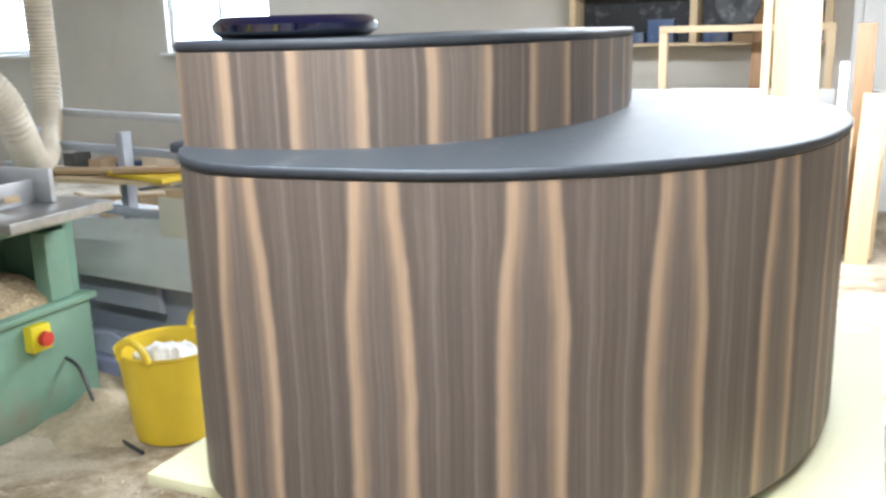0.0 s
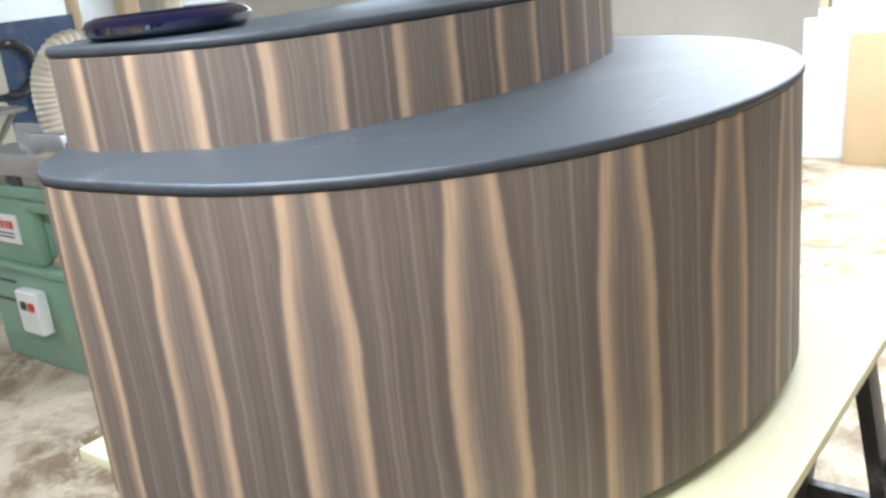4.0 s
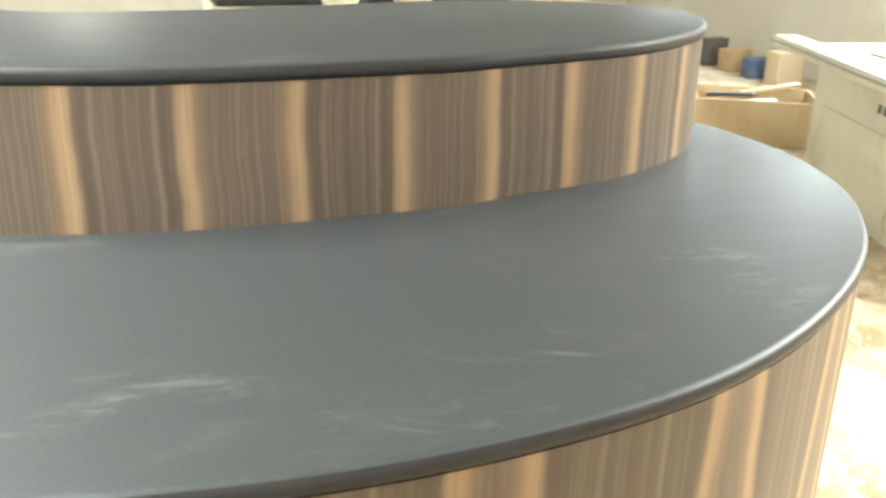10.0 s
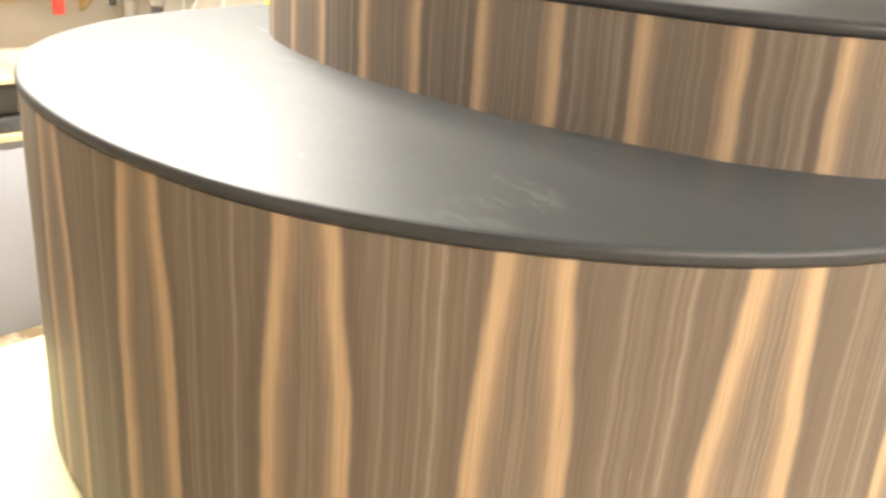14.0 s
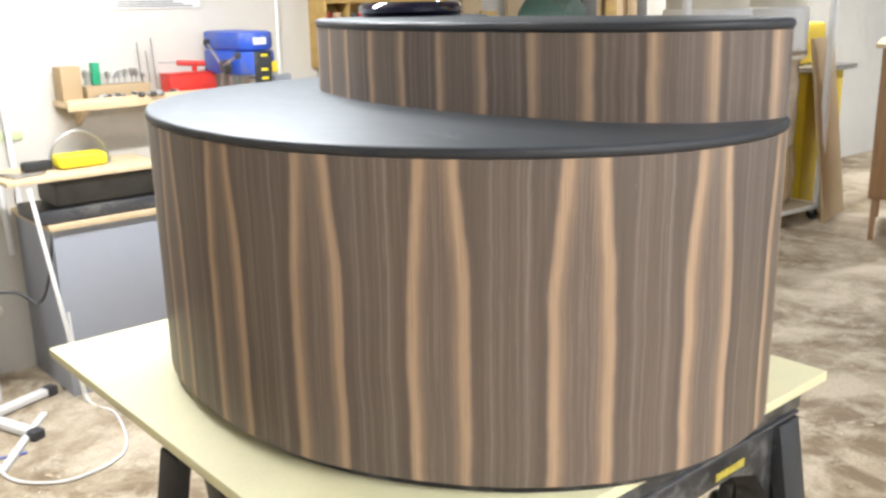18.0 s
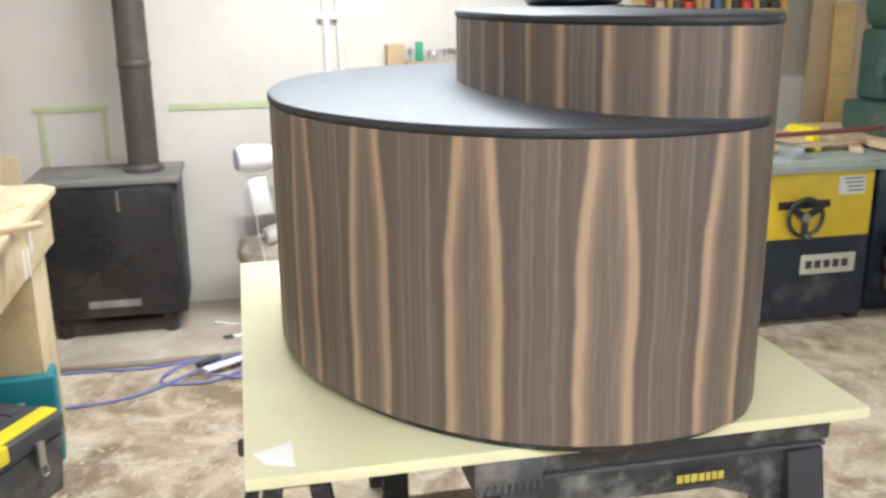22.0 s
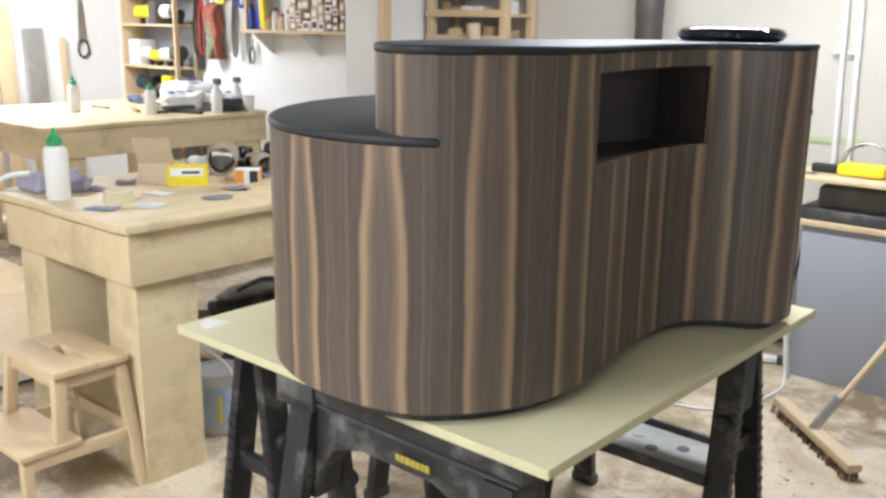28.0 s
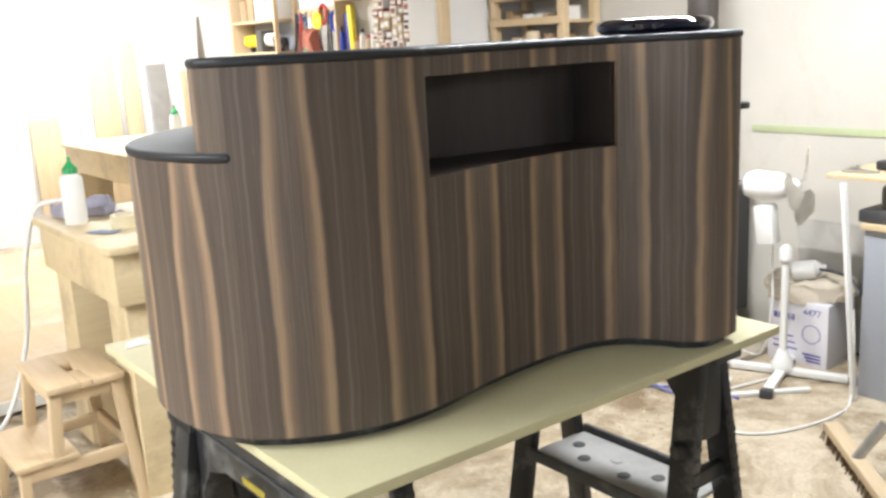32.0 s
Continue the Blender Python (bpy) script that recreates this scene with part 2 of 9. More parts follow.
def laminate(name, marks=()):
    """Matt charcoal laminate with dust smears and wipe marks."""
    m, nt, b = nodes_of(name)
    v = coords(nt)
    g = noise_n(nt, v, 260, 3)
    slow = noise_n(nt, v, 2.2, 4)
    c = ramp(nt, g, [(0.3, (0.026, 0.030, 0.034)), (0.7, (0.037, 0.042, 0.047))])
    warp = coords(nt, (1.0, 2.6, 1.0))
    sm = noise_n(nt, warp, 5.5, 9, 0.72, 1.4)
    mask = ramp(nt, slow, [(0.46, (0, 0, 0)), (0.62, (1, 1, 1))])
    smear = math_n(nt, "MULTIPLY", ramp(nt, sm, [(0.555, (0, 0, 0)), (0.70, (1, 1, 1))]), mask)
    c = mixc(nt, math_n(nt, "MULTIPLY", smear, 0.45), c, (0.26, 0.27, 0.27))
    # chalky rubs left by wiping: place, length, width, turn, strength
    tc = nt.nodes.new("ShaderNodeTexCoord")
    rub = noise_n(nt, coords(nt, (9.0, 26.0, 1.0)), 2.4, 7, 0.7, 0.9)
    rub = ramp(nt, rub, [(0.48, (0, 0, 0)), (0.74, (0.42, 0.42, 0.42))])
    for mx, my, ln, wd, turn, amount in marks:
        mp = nt.nodes.new("ShaderNodeMapping")
        mp.vector_type = "TEXTURE"
        mp.inputs["Location"].default_value = (mx, my, 0)
        mp.inputs["Rotation"].default_value = (0, 0, radians(turn))
        mp.inputs["Scale"].default_value = (ln, wd, 50.0)
        nt.links.new(tc.outputs["Object"], mp.inputs[0])
        ln_ = nt.nodes.new("ShaderNodeVectorMath")
        ln_.operation = "LENGTH"
        nt.links.new(mp.outputs[0], ln_.inputs[0])
        spot = ramp(nt, ln_.outputs["Value"], [(0.25, (amount, amount, amount)), (1.0, (0, 0, 0))])
        c = mixc(nt, math_n(nt, "MULTIPLY", spot, rub), c, (0.36, 0.37, 0.35))
    nt.links.new(c, b.inputs["Base Color"])
    rr = nt.nodes.new("ShaderNodeMapRange")
    rr.inputs["To Min"].default_value, rr.inputs["To Max"].default_value = 0.46, 0.56
    nt.links.new(sm, rr.inputs[0])
    nt.links.new(rr.outputs[0], b.inputs["Roughness"])
    b.inputs["Specular IOR Level"].default_value = 0.9
    b.inputs["Specular Tint"].default_value = (0.80, 0.91, 1.0, 1)
    bump(nt, b, g, 0.12, 0.0004)
    return m


M_VEN = veneer("walnut_veneer", LEAF / 2 - 0.033, (0.027, 0.043))
M_VENBK = veneer("walnut_veneer_back", LEAF / 2 - 0.033, (0.033, 0.045), (0.72, 0.42))
M_VENUP = veneer("walnut_veneer_upper", LEAF / 2 + 0.0306, (0.0556, 0.0556))
RUBS = [(0.447, -0.268, 0.05, 0.020, 15, 0.95), (0.494, -0.284, 0.06, 0.030, -40, 0.55), (0.484, -0.331, 0.07, 0.028, 60, 0.8), (0.512, -0.375, 0.09, 0.022, 40, 0.6), (0.276, -0.238, 0.14, 0.018, -20, 0.25), (-0.082, -0.483, 0.10, 0.022, 28, 0.55), (0.008, -0.463, 0.05, 0.030, -20, 0.5), (-0.060, -0.424, 0.06, 0.022, 30, 0.3), (-0.19, -0.165, 0.12, 0.022, 10, 0.6), (0.235, -0.115, 0.05, 0.014, 30, 0.6), (-0.341, -0.147, 0.06, 0.016, -20, 0.7), (-0.30, -0.30, 0.16, 0.06, 30, 0.22), (0.15, -0.52, 0.18, 0.05, 10, 0.2)]
RUBS_UP = [(0.058, -0.105, 0.07, 0.022, 15, 0.7), (-0.344, -0.088, 0.16, 0.018, -12, 0.55), (0.552, 0.081, 0.14, 0.06, 40, 0.5), (-0.10, -0.05, 0.10, 0.02, 5, 0.35), (0.30, 0.0, 0.14, 0.03, 25, 0.3)]
M_LAM = laminate("charcoal_laminate", RUBS)
M_LAMUP = laminate("charcoal_laminate_upper", RUBS_UP)
M_EDGE = plain("charcoal_edge", (0.022, 0.024, 0.028), 0.5, var=0.2, scale=30, bumps=0.1, spec=0.35)
# dimmed veneer colour: the shade inside the pigeonhole is put into it
M_NICHE = wood("shaded_niche_lining", (0.045, 0.034, 0.028), (0.028, 0.021, 0.018), 0.5, "Z")
M_MDF = plain("green_core_board", (0.56, 0.53, 0.33), 0.6, var=0.10, scale=5, fine=160, bumps=0.1)
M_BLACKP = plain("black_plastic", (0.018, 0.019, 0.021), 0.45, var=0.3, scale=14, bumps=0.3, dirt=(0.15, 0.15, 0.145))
M_PINE = wood("pine", (0.64, 0.50, 0.32), (0.54, 0.40, 0.235), 0.6)
M_PINEY = wood("pine_y", (0.64, 0.50, 0.32), (0.54, 0.40, 0.235), 0.6, "Y")
M_PINEZ = wood("pine_z", (0.64, 0.50, 0.32), (0.54, 0.40, 0.235), 0.6, "Z")
M_BENCH = wood("bench_board", (0.66, 0.55, 0.345), (0.57, 0.455, 0.265), 0.55, "Y", 0.5, (0.30, 0.22, 0.13))
M_STOVE = plain("stove_iron", (0.022, 0.022, 0.024), 0.5, 0.0, 0.35, 6, 90, 0.25, (0.075, 0.07, 0.065))
M_STOVEG = plain("stove_enamel", (0.020, 0.020, 0.022), 0.28, 0.0, 0.4, 4, 60, 0.1, (0.05, 0.048, 0.045))
M_GREEN = plain("machine_green", (0.20, 0.33, 0.24), 0.45, var=0.15, scale=5, dirt=(0.26, 0.24, 0.18))
M_GREYP = plain("grey_panel", (0.32, 0.34, 0.38), 0.5, var=0.06, scale=3)
M_STEEL = plain("bare_steel", (0.45, 0.45, 0.44), 0.35, 0.9, 0.2, 20, 150, 0.1)
M_WHITEP = plain("white_plastic", (0.74, 0.74, 0.72), 0.4, var=0.06, scale=8)
M_CREAM = plain("cream_steel", (0.60, 0.58, 0.48), 0.45, var=0.08, scale=3, dirt=(0.40, 0.36, 0.27))


def plaster(name, col, stain):
    m, nt, b = nodes_of(name)
    v = coords(nt)
    a = noise_n(nt, v, 1.1, 8, 0.65)
    f = noise_n(nt, v, 55, 4)
    s = noise_n(nt, coords(nt, (1, 1, 0.35)), 2.3, 9, 0.72, 0.6)
    c = ramp(nt, a, [(0.3, tuple(q * 0.86 for q in col)), (0.68, col)])
    c = mixc(nt, ramp(nt, s, [(0.56, (0, 0, 0)), (0.78, (0.75, 0.75, 0.75))]), c, stain)
    chip = ramp(nt, noise_n(nt, v, 7.5, 5, 0.7, 0.8), [(0.70, (0, 0, 0)), (0.73, (0.7, 0.7, 0.7))])
    c = mixc(nt, chip, c, (0.42, 0.36, 0.28))
    nt.links.new(c, b.inputs["Base Color"])
    b.inputs["Roughness"].default_value = 0.85
    bump(nt, b, f, 0.25, 0.004)
    return m


def concrete(name):
    """Worn concrete floor with brown patches and drifts of sawdust."""
    m, nt, b = nodes_of(name)
    v = coords(nt)
    big = noise_n(nt, v, 1.5, 9, 0.7, 0.7)
    mid = noise_n(nt, v, 6.0, 8, 0.72, 0.5)
    fin = noise_n(nt, v, 70, 5, 0.7)
    c = ramp(nt, big, [(0.41, (0.205, 0.148, 0.086)), (0.50, (0.365, 0.295, 0.200)), (0.60, (0.53, 0.455, 0.34))])
    c = mixc(nt, ramp(nt, mid, [(0.48, (0, 0, 0)), (0.62, (0.70, 0.70, 0.70))]), c, (0.58, 0.51, 0.39))
    c = mixc(nt, ramp(nt, fin, [(0.36, (0.32, 0.32, 0.32)), (0.5, (0, 0, 0))]), c, (0.13, 0.10, 0.072))
    c = mixc(nt, ramp(nt, fin, [(0.62, (0, 0, 0)), (0.70, (0.4, 0.4, 0.4))]), c, (0.60, 0.50, 0.35))
    nt.links.new(c, b.inputs["Base Color"])
    r = nt.nodes.new("ShaderNodeMapRange")
    r.inputs["To Min"].default_value, r.inputs["To Max"].default_value = 0.55, 0.9
    nt.links.new(mid, r.inputs[0])
    nt.links.new(r.outputs[0], b.inputs["Roughness"])
    bump(nt, b, mixc(nt, 0.5, fin, mid), 0.35, 0.006)
    return m


M_PLASTER = plaster("white_plaster", (0.59, 0.56, 0.495), (0.46, 0.40, 0.31))
M_PLASTERW = plaster("fresh_plaster", (0.82, 0.81, 0.79), (0.70, 0.66, 0.58))
# ceiling stays out of view; its dark colour only holds down the fill light
M_CEIL = plaster("low_bounce_ceiling", (0.30, 0.27, 0.23), (0.22, 0.19, 0.15))
M_FLOOR = concrete("concrete_floor")
M_WINGLASS, _, wg = nodes_of("window_glass")
wg.inputs["Transmission Weight"].default_value, wg.inputs["Roughness"].default_value = 1.0, 0.02
M_TUBE, _, tg = nodes_of("fluorescent_tube")
tg.inputs["Emission Color"].default_value, tg.inputs["Emission Strength"].default_value = (0.89, 0.955, 1.0, 1), 12.0


# ---- mesh helpers ----
def mesh_of(name, bm, mat=None, smooth=False):
    me = bpy.data.meshes.new(name)
    bm.to_mesh(me)
    bm.free()
    if mat:
        me.materials.append(mat)
    if smooth:
        me.shade_smooth()
        me.set_sharp_from_angle(angle=radians(35))
    return me


def part(name, bm, mat, parent, label="", smooth=True, m=None):
    ob = new(name, mesh_of(name, bm, mat, smooth))
    ob.parent = parent
    if m is not None:
        ob.matrix_basis = m
    return tagged(ob, label)


def thing(name, label, category, m=None, group="", kind=""):
    ob = new(name)
    ob.empty_display_size = 0.1
    ob.matrix_basis = m if m is not None else Matrix()
    return tagged(ob, label, category, group, kind)


def solo(name, bm, mat, label, category, m=None, group="", kind="", smooth=True):
    ob = new(name, mesh_of(name, bm, mat, smooth))
    ob.matrix_basis = m if m is not None else Matrix()
    return tagged(ob, label, category, group, kind)


def box(x0, x1, y0, y1, z0, z1, bev=0.003, bm=None, seg=2, m=None):
    b2 = bmesh.new()
    bmesh.ops.create_cube(b2, size=1)
    for v in b2.verts:
        v.co = Vector(((x0 + x1) / 2 + v.co.x * (x1 - x0), (y0 + y1) / 2 + v.co.y * (y1 - y0), (z0 + z1) / 2 + v.co.z * (z1 - z0)))
    if bev:
        bmesh.ops.bevel(b2, geom=b2.edges[:], offset=min(bev, 0.45 * min(x1 - x0, y1 - y0, z1 - z0)), segments=seg, profile=0.6, affect="EDGES")
    if m is not None:
        b2.transform(m)
    return join(bm, b2)


def join(bm, b2):
    if bm is None:
        return b2
    me = bpy.data.meshes.new("tmp")
    b2.to_mesh(me)
    b2.free()
    bm.from_mesh(me)
    bpy.data.meshes.remove(me)
    return bm


def lathe(profile, n=32, bm=None, m=None, cap=True):
    """Turned shape: profile of (radius, height) from bottom to top round z."""
    b2 = bmesh.new()
    rings = []
    for r, z in profile:
        if r < 1e-5:
            rings.append([b2.verts.new((0, 0, z))])
        else:
            rings.append([b2.verts.new((r * math.cos(2 * math.pi * i / n), r * math.sin(2 * math.pi * i / n), z)) for i in range(n)])
    for a, b in zip(rings, rings[1:]):
        for i in range(n):
            j = (i + 1) % n
            if len(a) == 1 and len(b) == 1:
                continue
            if len(a) == 1:
                b2.faces.new((a[0], b[j], b[i]))
            elif len(b) == 1:
                b2.faces.new((a[i], a[j], b[0]))
            else:
                b2.faces.new((a[i], a[j], b[j], b[i]))
    if cap:
        if len(rings[0]) > 1:
            b2.faces.new(rings[0][::-1])
        if len(rings[-1]) > 1:
            b2.faces.new(rings[-1])
    bmesh.ops.recalc_face_normals(b2, faces=b2.faces[:])
    if m is not None:
        b2.transform(m)
    return join(bm, b2)


def rod(p, q, r, n=14, bm=None, r2=None):
    p, q = Vector(p), Vector(q)
    d = q - p
    m = Matrix.Translation(p) @ d.to_track_quat("Z", "Y").to_matrix().to_4x4()
    rr = r if r2 is None else r2
    e = min(r * 0.3, 0.004, d.length * 0.2)
    return lathe([(r - e, 0), (r, e), (rr, d.length - e), (rr - e, d.length)], n, bm, m)


def bar(p, q, w, h, bev=0.003, bm=None, up=(0, 0, 1)):
    """Square-section bar from p to q, w wide and h deep."""
    p, q = Vector(p), Vector(q)
    d = (q - p).normalized()
    side = Vector(up).cross(d)
    if side.length < 1e-4:
        side = Vector((1, 0, 0)).cross(d)
    side.normalize()
    upv = d.cross(side)
    m = Matrix((side, d, upv)).transposed().to_4x4()
    m.translation = (p + q) / 2
    L = (q - p).length
    return box(-w / 2, w / 2, -L / 2, L / 2, -h / 2, h / 2, bev, bm, m=m)


def tube_path(pts, r, n=10, bm=None, closed=False, ridges=0.0, every=2):
    """Hose or cable through points, smoothed."""
    P = [Vector(p) for p in pts]
    out = []
    N = len(P)
    for i in range(N if closed else N - 1):
        p0, p1, p2, p3 = (P[(i - 1) % N] if closed or i else P[0], P[i], P[(i + 1) % N], P[(i + 2) % N] if closed or i + 2 < N else P[-1])
        steps = max(3, int((p2 - p1).length / (0.011 if ridges else max(r * 1.2, 0.012))))
        steps = min(steps, 60)
        for k in range(steps):
            t = k / steps
            out.append(0.5 * ((2 * p1) + (p2 - p0) * t + (2 * p0 - 5 * p1 + 4 * p2 - p3) * t * t + (3 * p1 - p0 - 3 * p2 + p3) * t ** 3))
    if not closed:
        out.append(P[-1])
    b2 = bmesh.new()
    rings, side = [], None
    M = len(out)
    for i, p in enumerate(out):
        d = (out[(i + 1) % M] - out[i - 1]) if closed else (out[min(i + 1, M - 1)] - out[max(i - 1, 0)])
        d.normalize()
        if side is None:
            side = d.orthogonal().normalized()
        side = (side - d * side.dot(d)).normalized()
        up = d.cross(side)
        rr = r * (1 + (ridges if i % every == 0 else -ridges))
        rings.append([b2.verts.new(p + side * rr * math.cos(2 * math.pi * k / n) + up * rr * math.sin(2 * math.pi * k / n)) for k in range(n)])
    for i in range(M if closed else M - 1):
        a, b = rings[i], rings[(i + 1) % M]
        for k in range(n):
            b2.faces.new((a[k], a[(k + 1) % n], b[(k + 1) % n], b[k]))
    if not closed:
        b2.faces.new(rings[0][::-1])
        b2.faces.new(rings[-1])
    bmesh.ops.recalc_face_normals(b2, faces=b2.faces[:])
    return join(bm, b2)


def prism(poly, z0, z1, bev=0.002, bm=None, m=None):
    """Upright prism on a plan polygon."""
    b2 = bmesh.new()
    lo = [b2.verts.new((x, y, z0)) for x, y in poly]
    hi = [b2.verts.new((x, y, z1)) for x, y in poly]
    b2.faces.new(lo[::-1])
    b2.faces.new(hi)
    for i in range(len(poly)):
        j = (i + 1) % len(poly)
        b2.faces.new((lo[i], lo[j], hi[j], hi[i]))
    bmesh.ops.recalc_face_normals(b2, faces=b2.faces[:])
    if bev:
        bmesh.ops.bevel(b2, geom=b2.edges[:], offset=bev, segments=2, profile=0.6, affect="EDGES")
    if m is not None:
        b2.transform(m)
    return join(bm, b2)


# ---- room ----
X0, X1, Y0, Y1 = -11.0, 6.4, -1.0, 8.4
room_floor = solo("floor", box(X0 - 0.3, X1 + 0.3, Y0 - 0.3, Y1 + 0.3, -0.2, 0.0, 0), M_FLOOR, "worn concrete workshop floor strewn with sawdust", "floor", kind="structure", smooth=False)
solo("ceiling", box(X0 - 0.3, X1 + 0.3, Y0 - 0.3, Y1 + 0.3, CEIL, CEIL + 0.15, 0), M_CEIL, "unseen workshop ceiling, coloured grey-brown to keep its bounce light low", "ceiling", kind="structure", smooth=False)
ws = thing("wall_south", "stained off-white plastered workshop wall, freshly whitened behind the second bench", "wall", kind="structure")
part("wall_face", box(X0 - 0.3, 2.5, Y0 - 0.3, Y0, 0, CEIL, 0), M_PLASTER, ws, smooth=False)
part("wall_face", box(2.5, X1 + 0.3, Y0 - 0.3, Y0, 0, CEIL, 0), M_PLASTERW, ws, "white painted face", smooth=False)
solo("wall_east", box(X1, X1 + 0.3, Y0, Y1, 0, CEIL, 0), M_PLASTERW, "white painted workshop wall", "wall", kind="structure", smooth=False)
wn = thing("wall_north", "cream painted workshop wall with two windows", "wall", kind="structure")
xs = [X0 - 0.3, -10.0, -8.93, -7.15, -5.76, X1 + 0.3]
for k in range(5):
    if k in (1, 3):
        part("wall_below", box(xs[k], xs[k + 1], Y1, Y1 + 0.3, 0, 1.38, 0), M_PLASTER, wn, smooth=False)
        part("wall_above", box(xs[k], xs[k + 1], Y1, Y1 + 0.3, 2.45, CEIL, 0), M_PLASTER, wn, smooth=False)
    else:
        part("wall_face", box(xs[k], xs[k + 1], Y1, Y1 + 0.3, 0, CEIL, 0), M_PLASTER, wn, smooth=False)
solo("ground", box(-60, 60, Y1 + 0.31, 90, -0.35, -0.3, 0), plain("yard_ground", (0.20, 0.20, 0.18), 0.9, var=0.2, scale=0.6), "grey yard outside the windows", "ground", kind="structure", smooth=False)
for k, (wx0, wx1, wz0, wz1) in enumerate(WINDOWS):
    wi = thing("window_%d" % (k + 1), "white framed window with bright daylight behind", "window", pose((wx0 + wx1) / 2, Y1 + 0.08, wz0), kind="structure")
    hw, hh = (wx1 - wx0) / 2, wz1 - wz0
    for sx in (-1, 1):
        part("window_frame", box(sx * (hw - 0.03) - 0.03, sx * (hw - 0.03) + 0.03, 0, 0.06, 0.061, hh - 0.061, 0.003), M_WHITEP, wi)
    part("window_frame", box(-hw, hw, 0, 0.06, 0, 0.06, 0.003), M_WHITEP, wi)
    part("window_frame", box(-hw, hw, 0, 0.06, hh - 0.06, hh, 0.003), M_WHITEP, wi)
    part("mullion", box(-0.025, 0.025, 0.005, 0.055, 0.061, hh - 0.061, 0.003), M_WHITEP, wi)
    for sx in (-1, 1):
        pn = part("pane", box(min(sx * 0.026, sx * (hw - 0.061)), max(sx * 0.026, sx * (hw - 0.061)), 0.028, 0.033, 0.061, hh - 0.061, 0), M_WINGLASS, wi)
        pn.visible_shadow = False
    part("window_sill", box(-hw - 0.06, hw + 0.06, -0.16, -0.082, -0.035, -0.002, 0.004), M_WHITEP, wi)
for tx, ty, trz, tw in TUBES:
    cl_ = thing("ceiling_light", "white fluorescent tube fitting on the ceiling", "ceiling light", pose(tx, ty, CEIL - 0.245, 0, 0, trz), "fluorescent fittings")
    for sx in (-0.6, 0.6):
        part("hanger", rod((sx, 0, -0.002), (sx, 0, 0.243), 0.004, 8), M_STEEL, cl_)
    part("housing", box(-0.78, 0.78, -0.04, 0.04, -0.06, -0.001, 0.006), M_WHITEP, cl_)
    part("tube", rod((-0.75, 0, -0.085), (0.75, 0, -0.085), 0.014, 14), M_TUBE, cl_, "glowing fluorescent tube")
    for sx in (-0.76, 0.76):
        part("tube_holder", box(sx - 0.012, sx + 0.012, -0.02, 0.02, -0.105, -0.061, 0.003), M_WHITEP, cl_)
solo("wall_west", box(X0 - 0.3, X0, Y0, Y1, 0, CEIL, 0), M_PLASTER, "stained cream workshop wall", "wall", kind="structure", smooth=False)

# ---- reception desk on its board ----
BOARD_Z = 0.84
board = solo("work_board", box(-1.06, 0.13, 1.14, 2.468, BOARD_Z - 0.022, BOARD_Z, 0.0015), M_MDF, "pale green-cored board laid on two black sawhorses", "board")

# plan radii every 15 degrees, from -30 round the front to 210
R_BODY = (0.538, 0.683, 0.746, 0.774, 0.772, 0.759, 0.748, 0.733, 0.73, 0.743, 0.759, 0.765, 0.765, 0.754, 0.755, 0.669, 0.528)
R_UPPER = (0.637, 0.695, 0.646, 0.531, 0.411, 0.346, 0.302, 0.285, 0.284, 0.299, 0.327, 0.382, 0.468, 0.555, 0.614, 0.66, 0.62)
# plan of the hollowed back, from the south tip to the north tip
BACK = [(-0.548, -0.420), (-0.500, -0.440), (-0.445, -0.443), (-0.385, -0.412), (-0.345, -0.355), (-0.290, -0.302), (-0.215, -0.279), (-0.12, -0.286), (0.0, -0.312), (0.12, -0.348), (0.22, -0.386), (0.31, -0.413), (0.41, -0.422), (0.50, -0.408), (0.58, -0.378)]
PIVOT = -0.15
Z_LEDGE, Z_TOP, SLAB = 0.577, 0.745, 0.018
desk = thing("reception_desk", "kidney-shaped two-tier reception desk in striped walnut veneer with charcoal tops", "reception desk", pose(-0.5486, 1.7861, BOARD_Z, 0, 0, 81.52))


def radius(rs, deg):
    q = max(0.0, min(len(rs) - 1.001, (deg + 30) / 15.0))
    i = int(q)
    t = q - i
    p0, p1, p2, p3 = (rs[max(0, min(len(rs) - 1, i + k))] for k in (-1, 0, 1, 2))
    return 0.5 * (2 * p1 + (p2 - p0) * t + (2 * p0 - 5 * p1 + 4 * p2 - p3) * t * t + (3 * p1 - p0 - 3 * p2 + p3) * t ** 3)


def spline(pts, n=10):
    """Smooth line through the inner points of a plan."""
    out = []
    for i in range(1, len(pts) - 2):
        for k in range(n):
            t = k / n
            out.append(tuple(0.5 * (2 * b + (c - a) * t + (2 * a - 5 * b + 4 * c - d) * t * t + (3 * b - a - 3 * c + d) * t ** 3) for a, b, c, d in zip(*pts[i - 1:i + 3])))
    return out + [pts[-2]]


def plan_point(r, deg):
    return (r * math.cos(radians(deg)), PIVOT + r * math.sin(radians(deg)))


def lengths(pts):
    s = [0.0]
    for p, q in zip(pts, pts[1:]):
        s.append(s[-1] + math.dist(p, q))
    return s


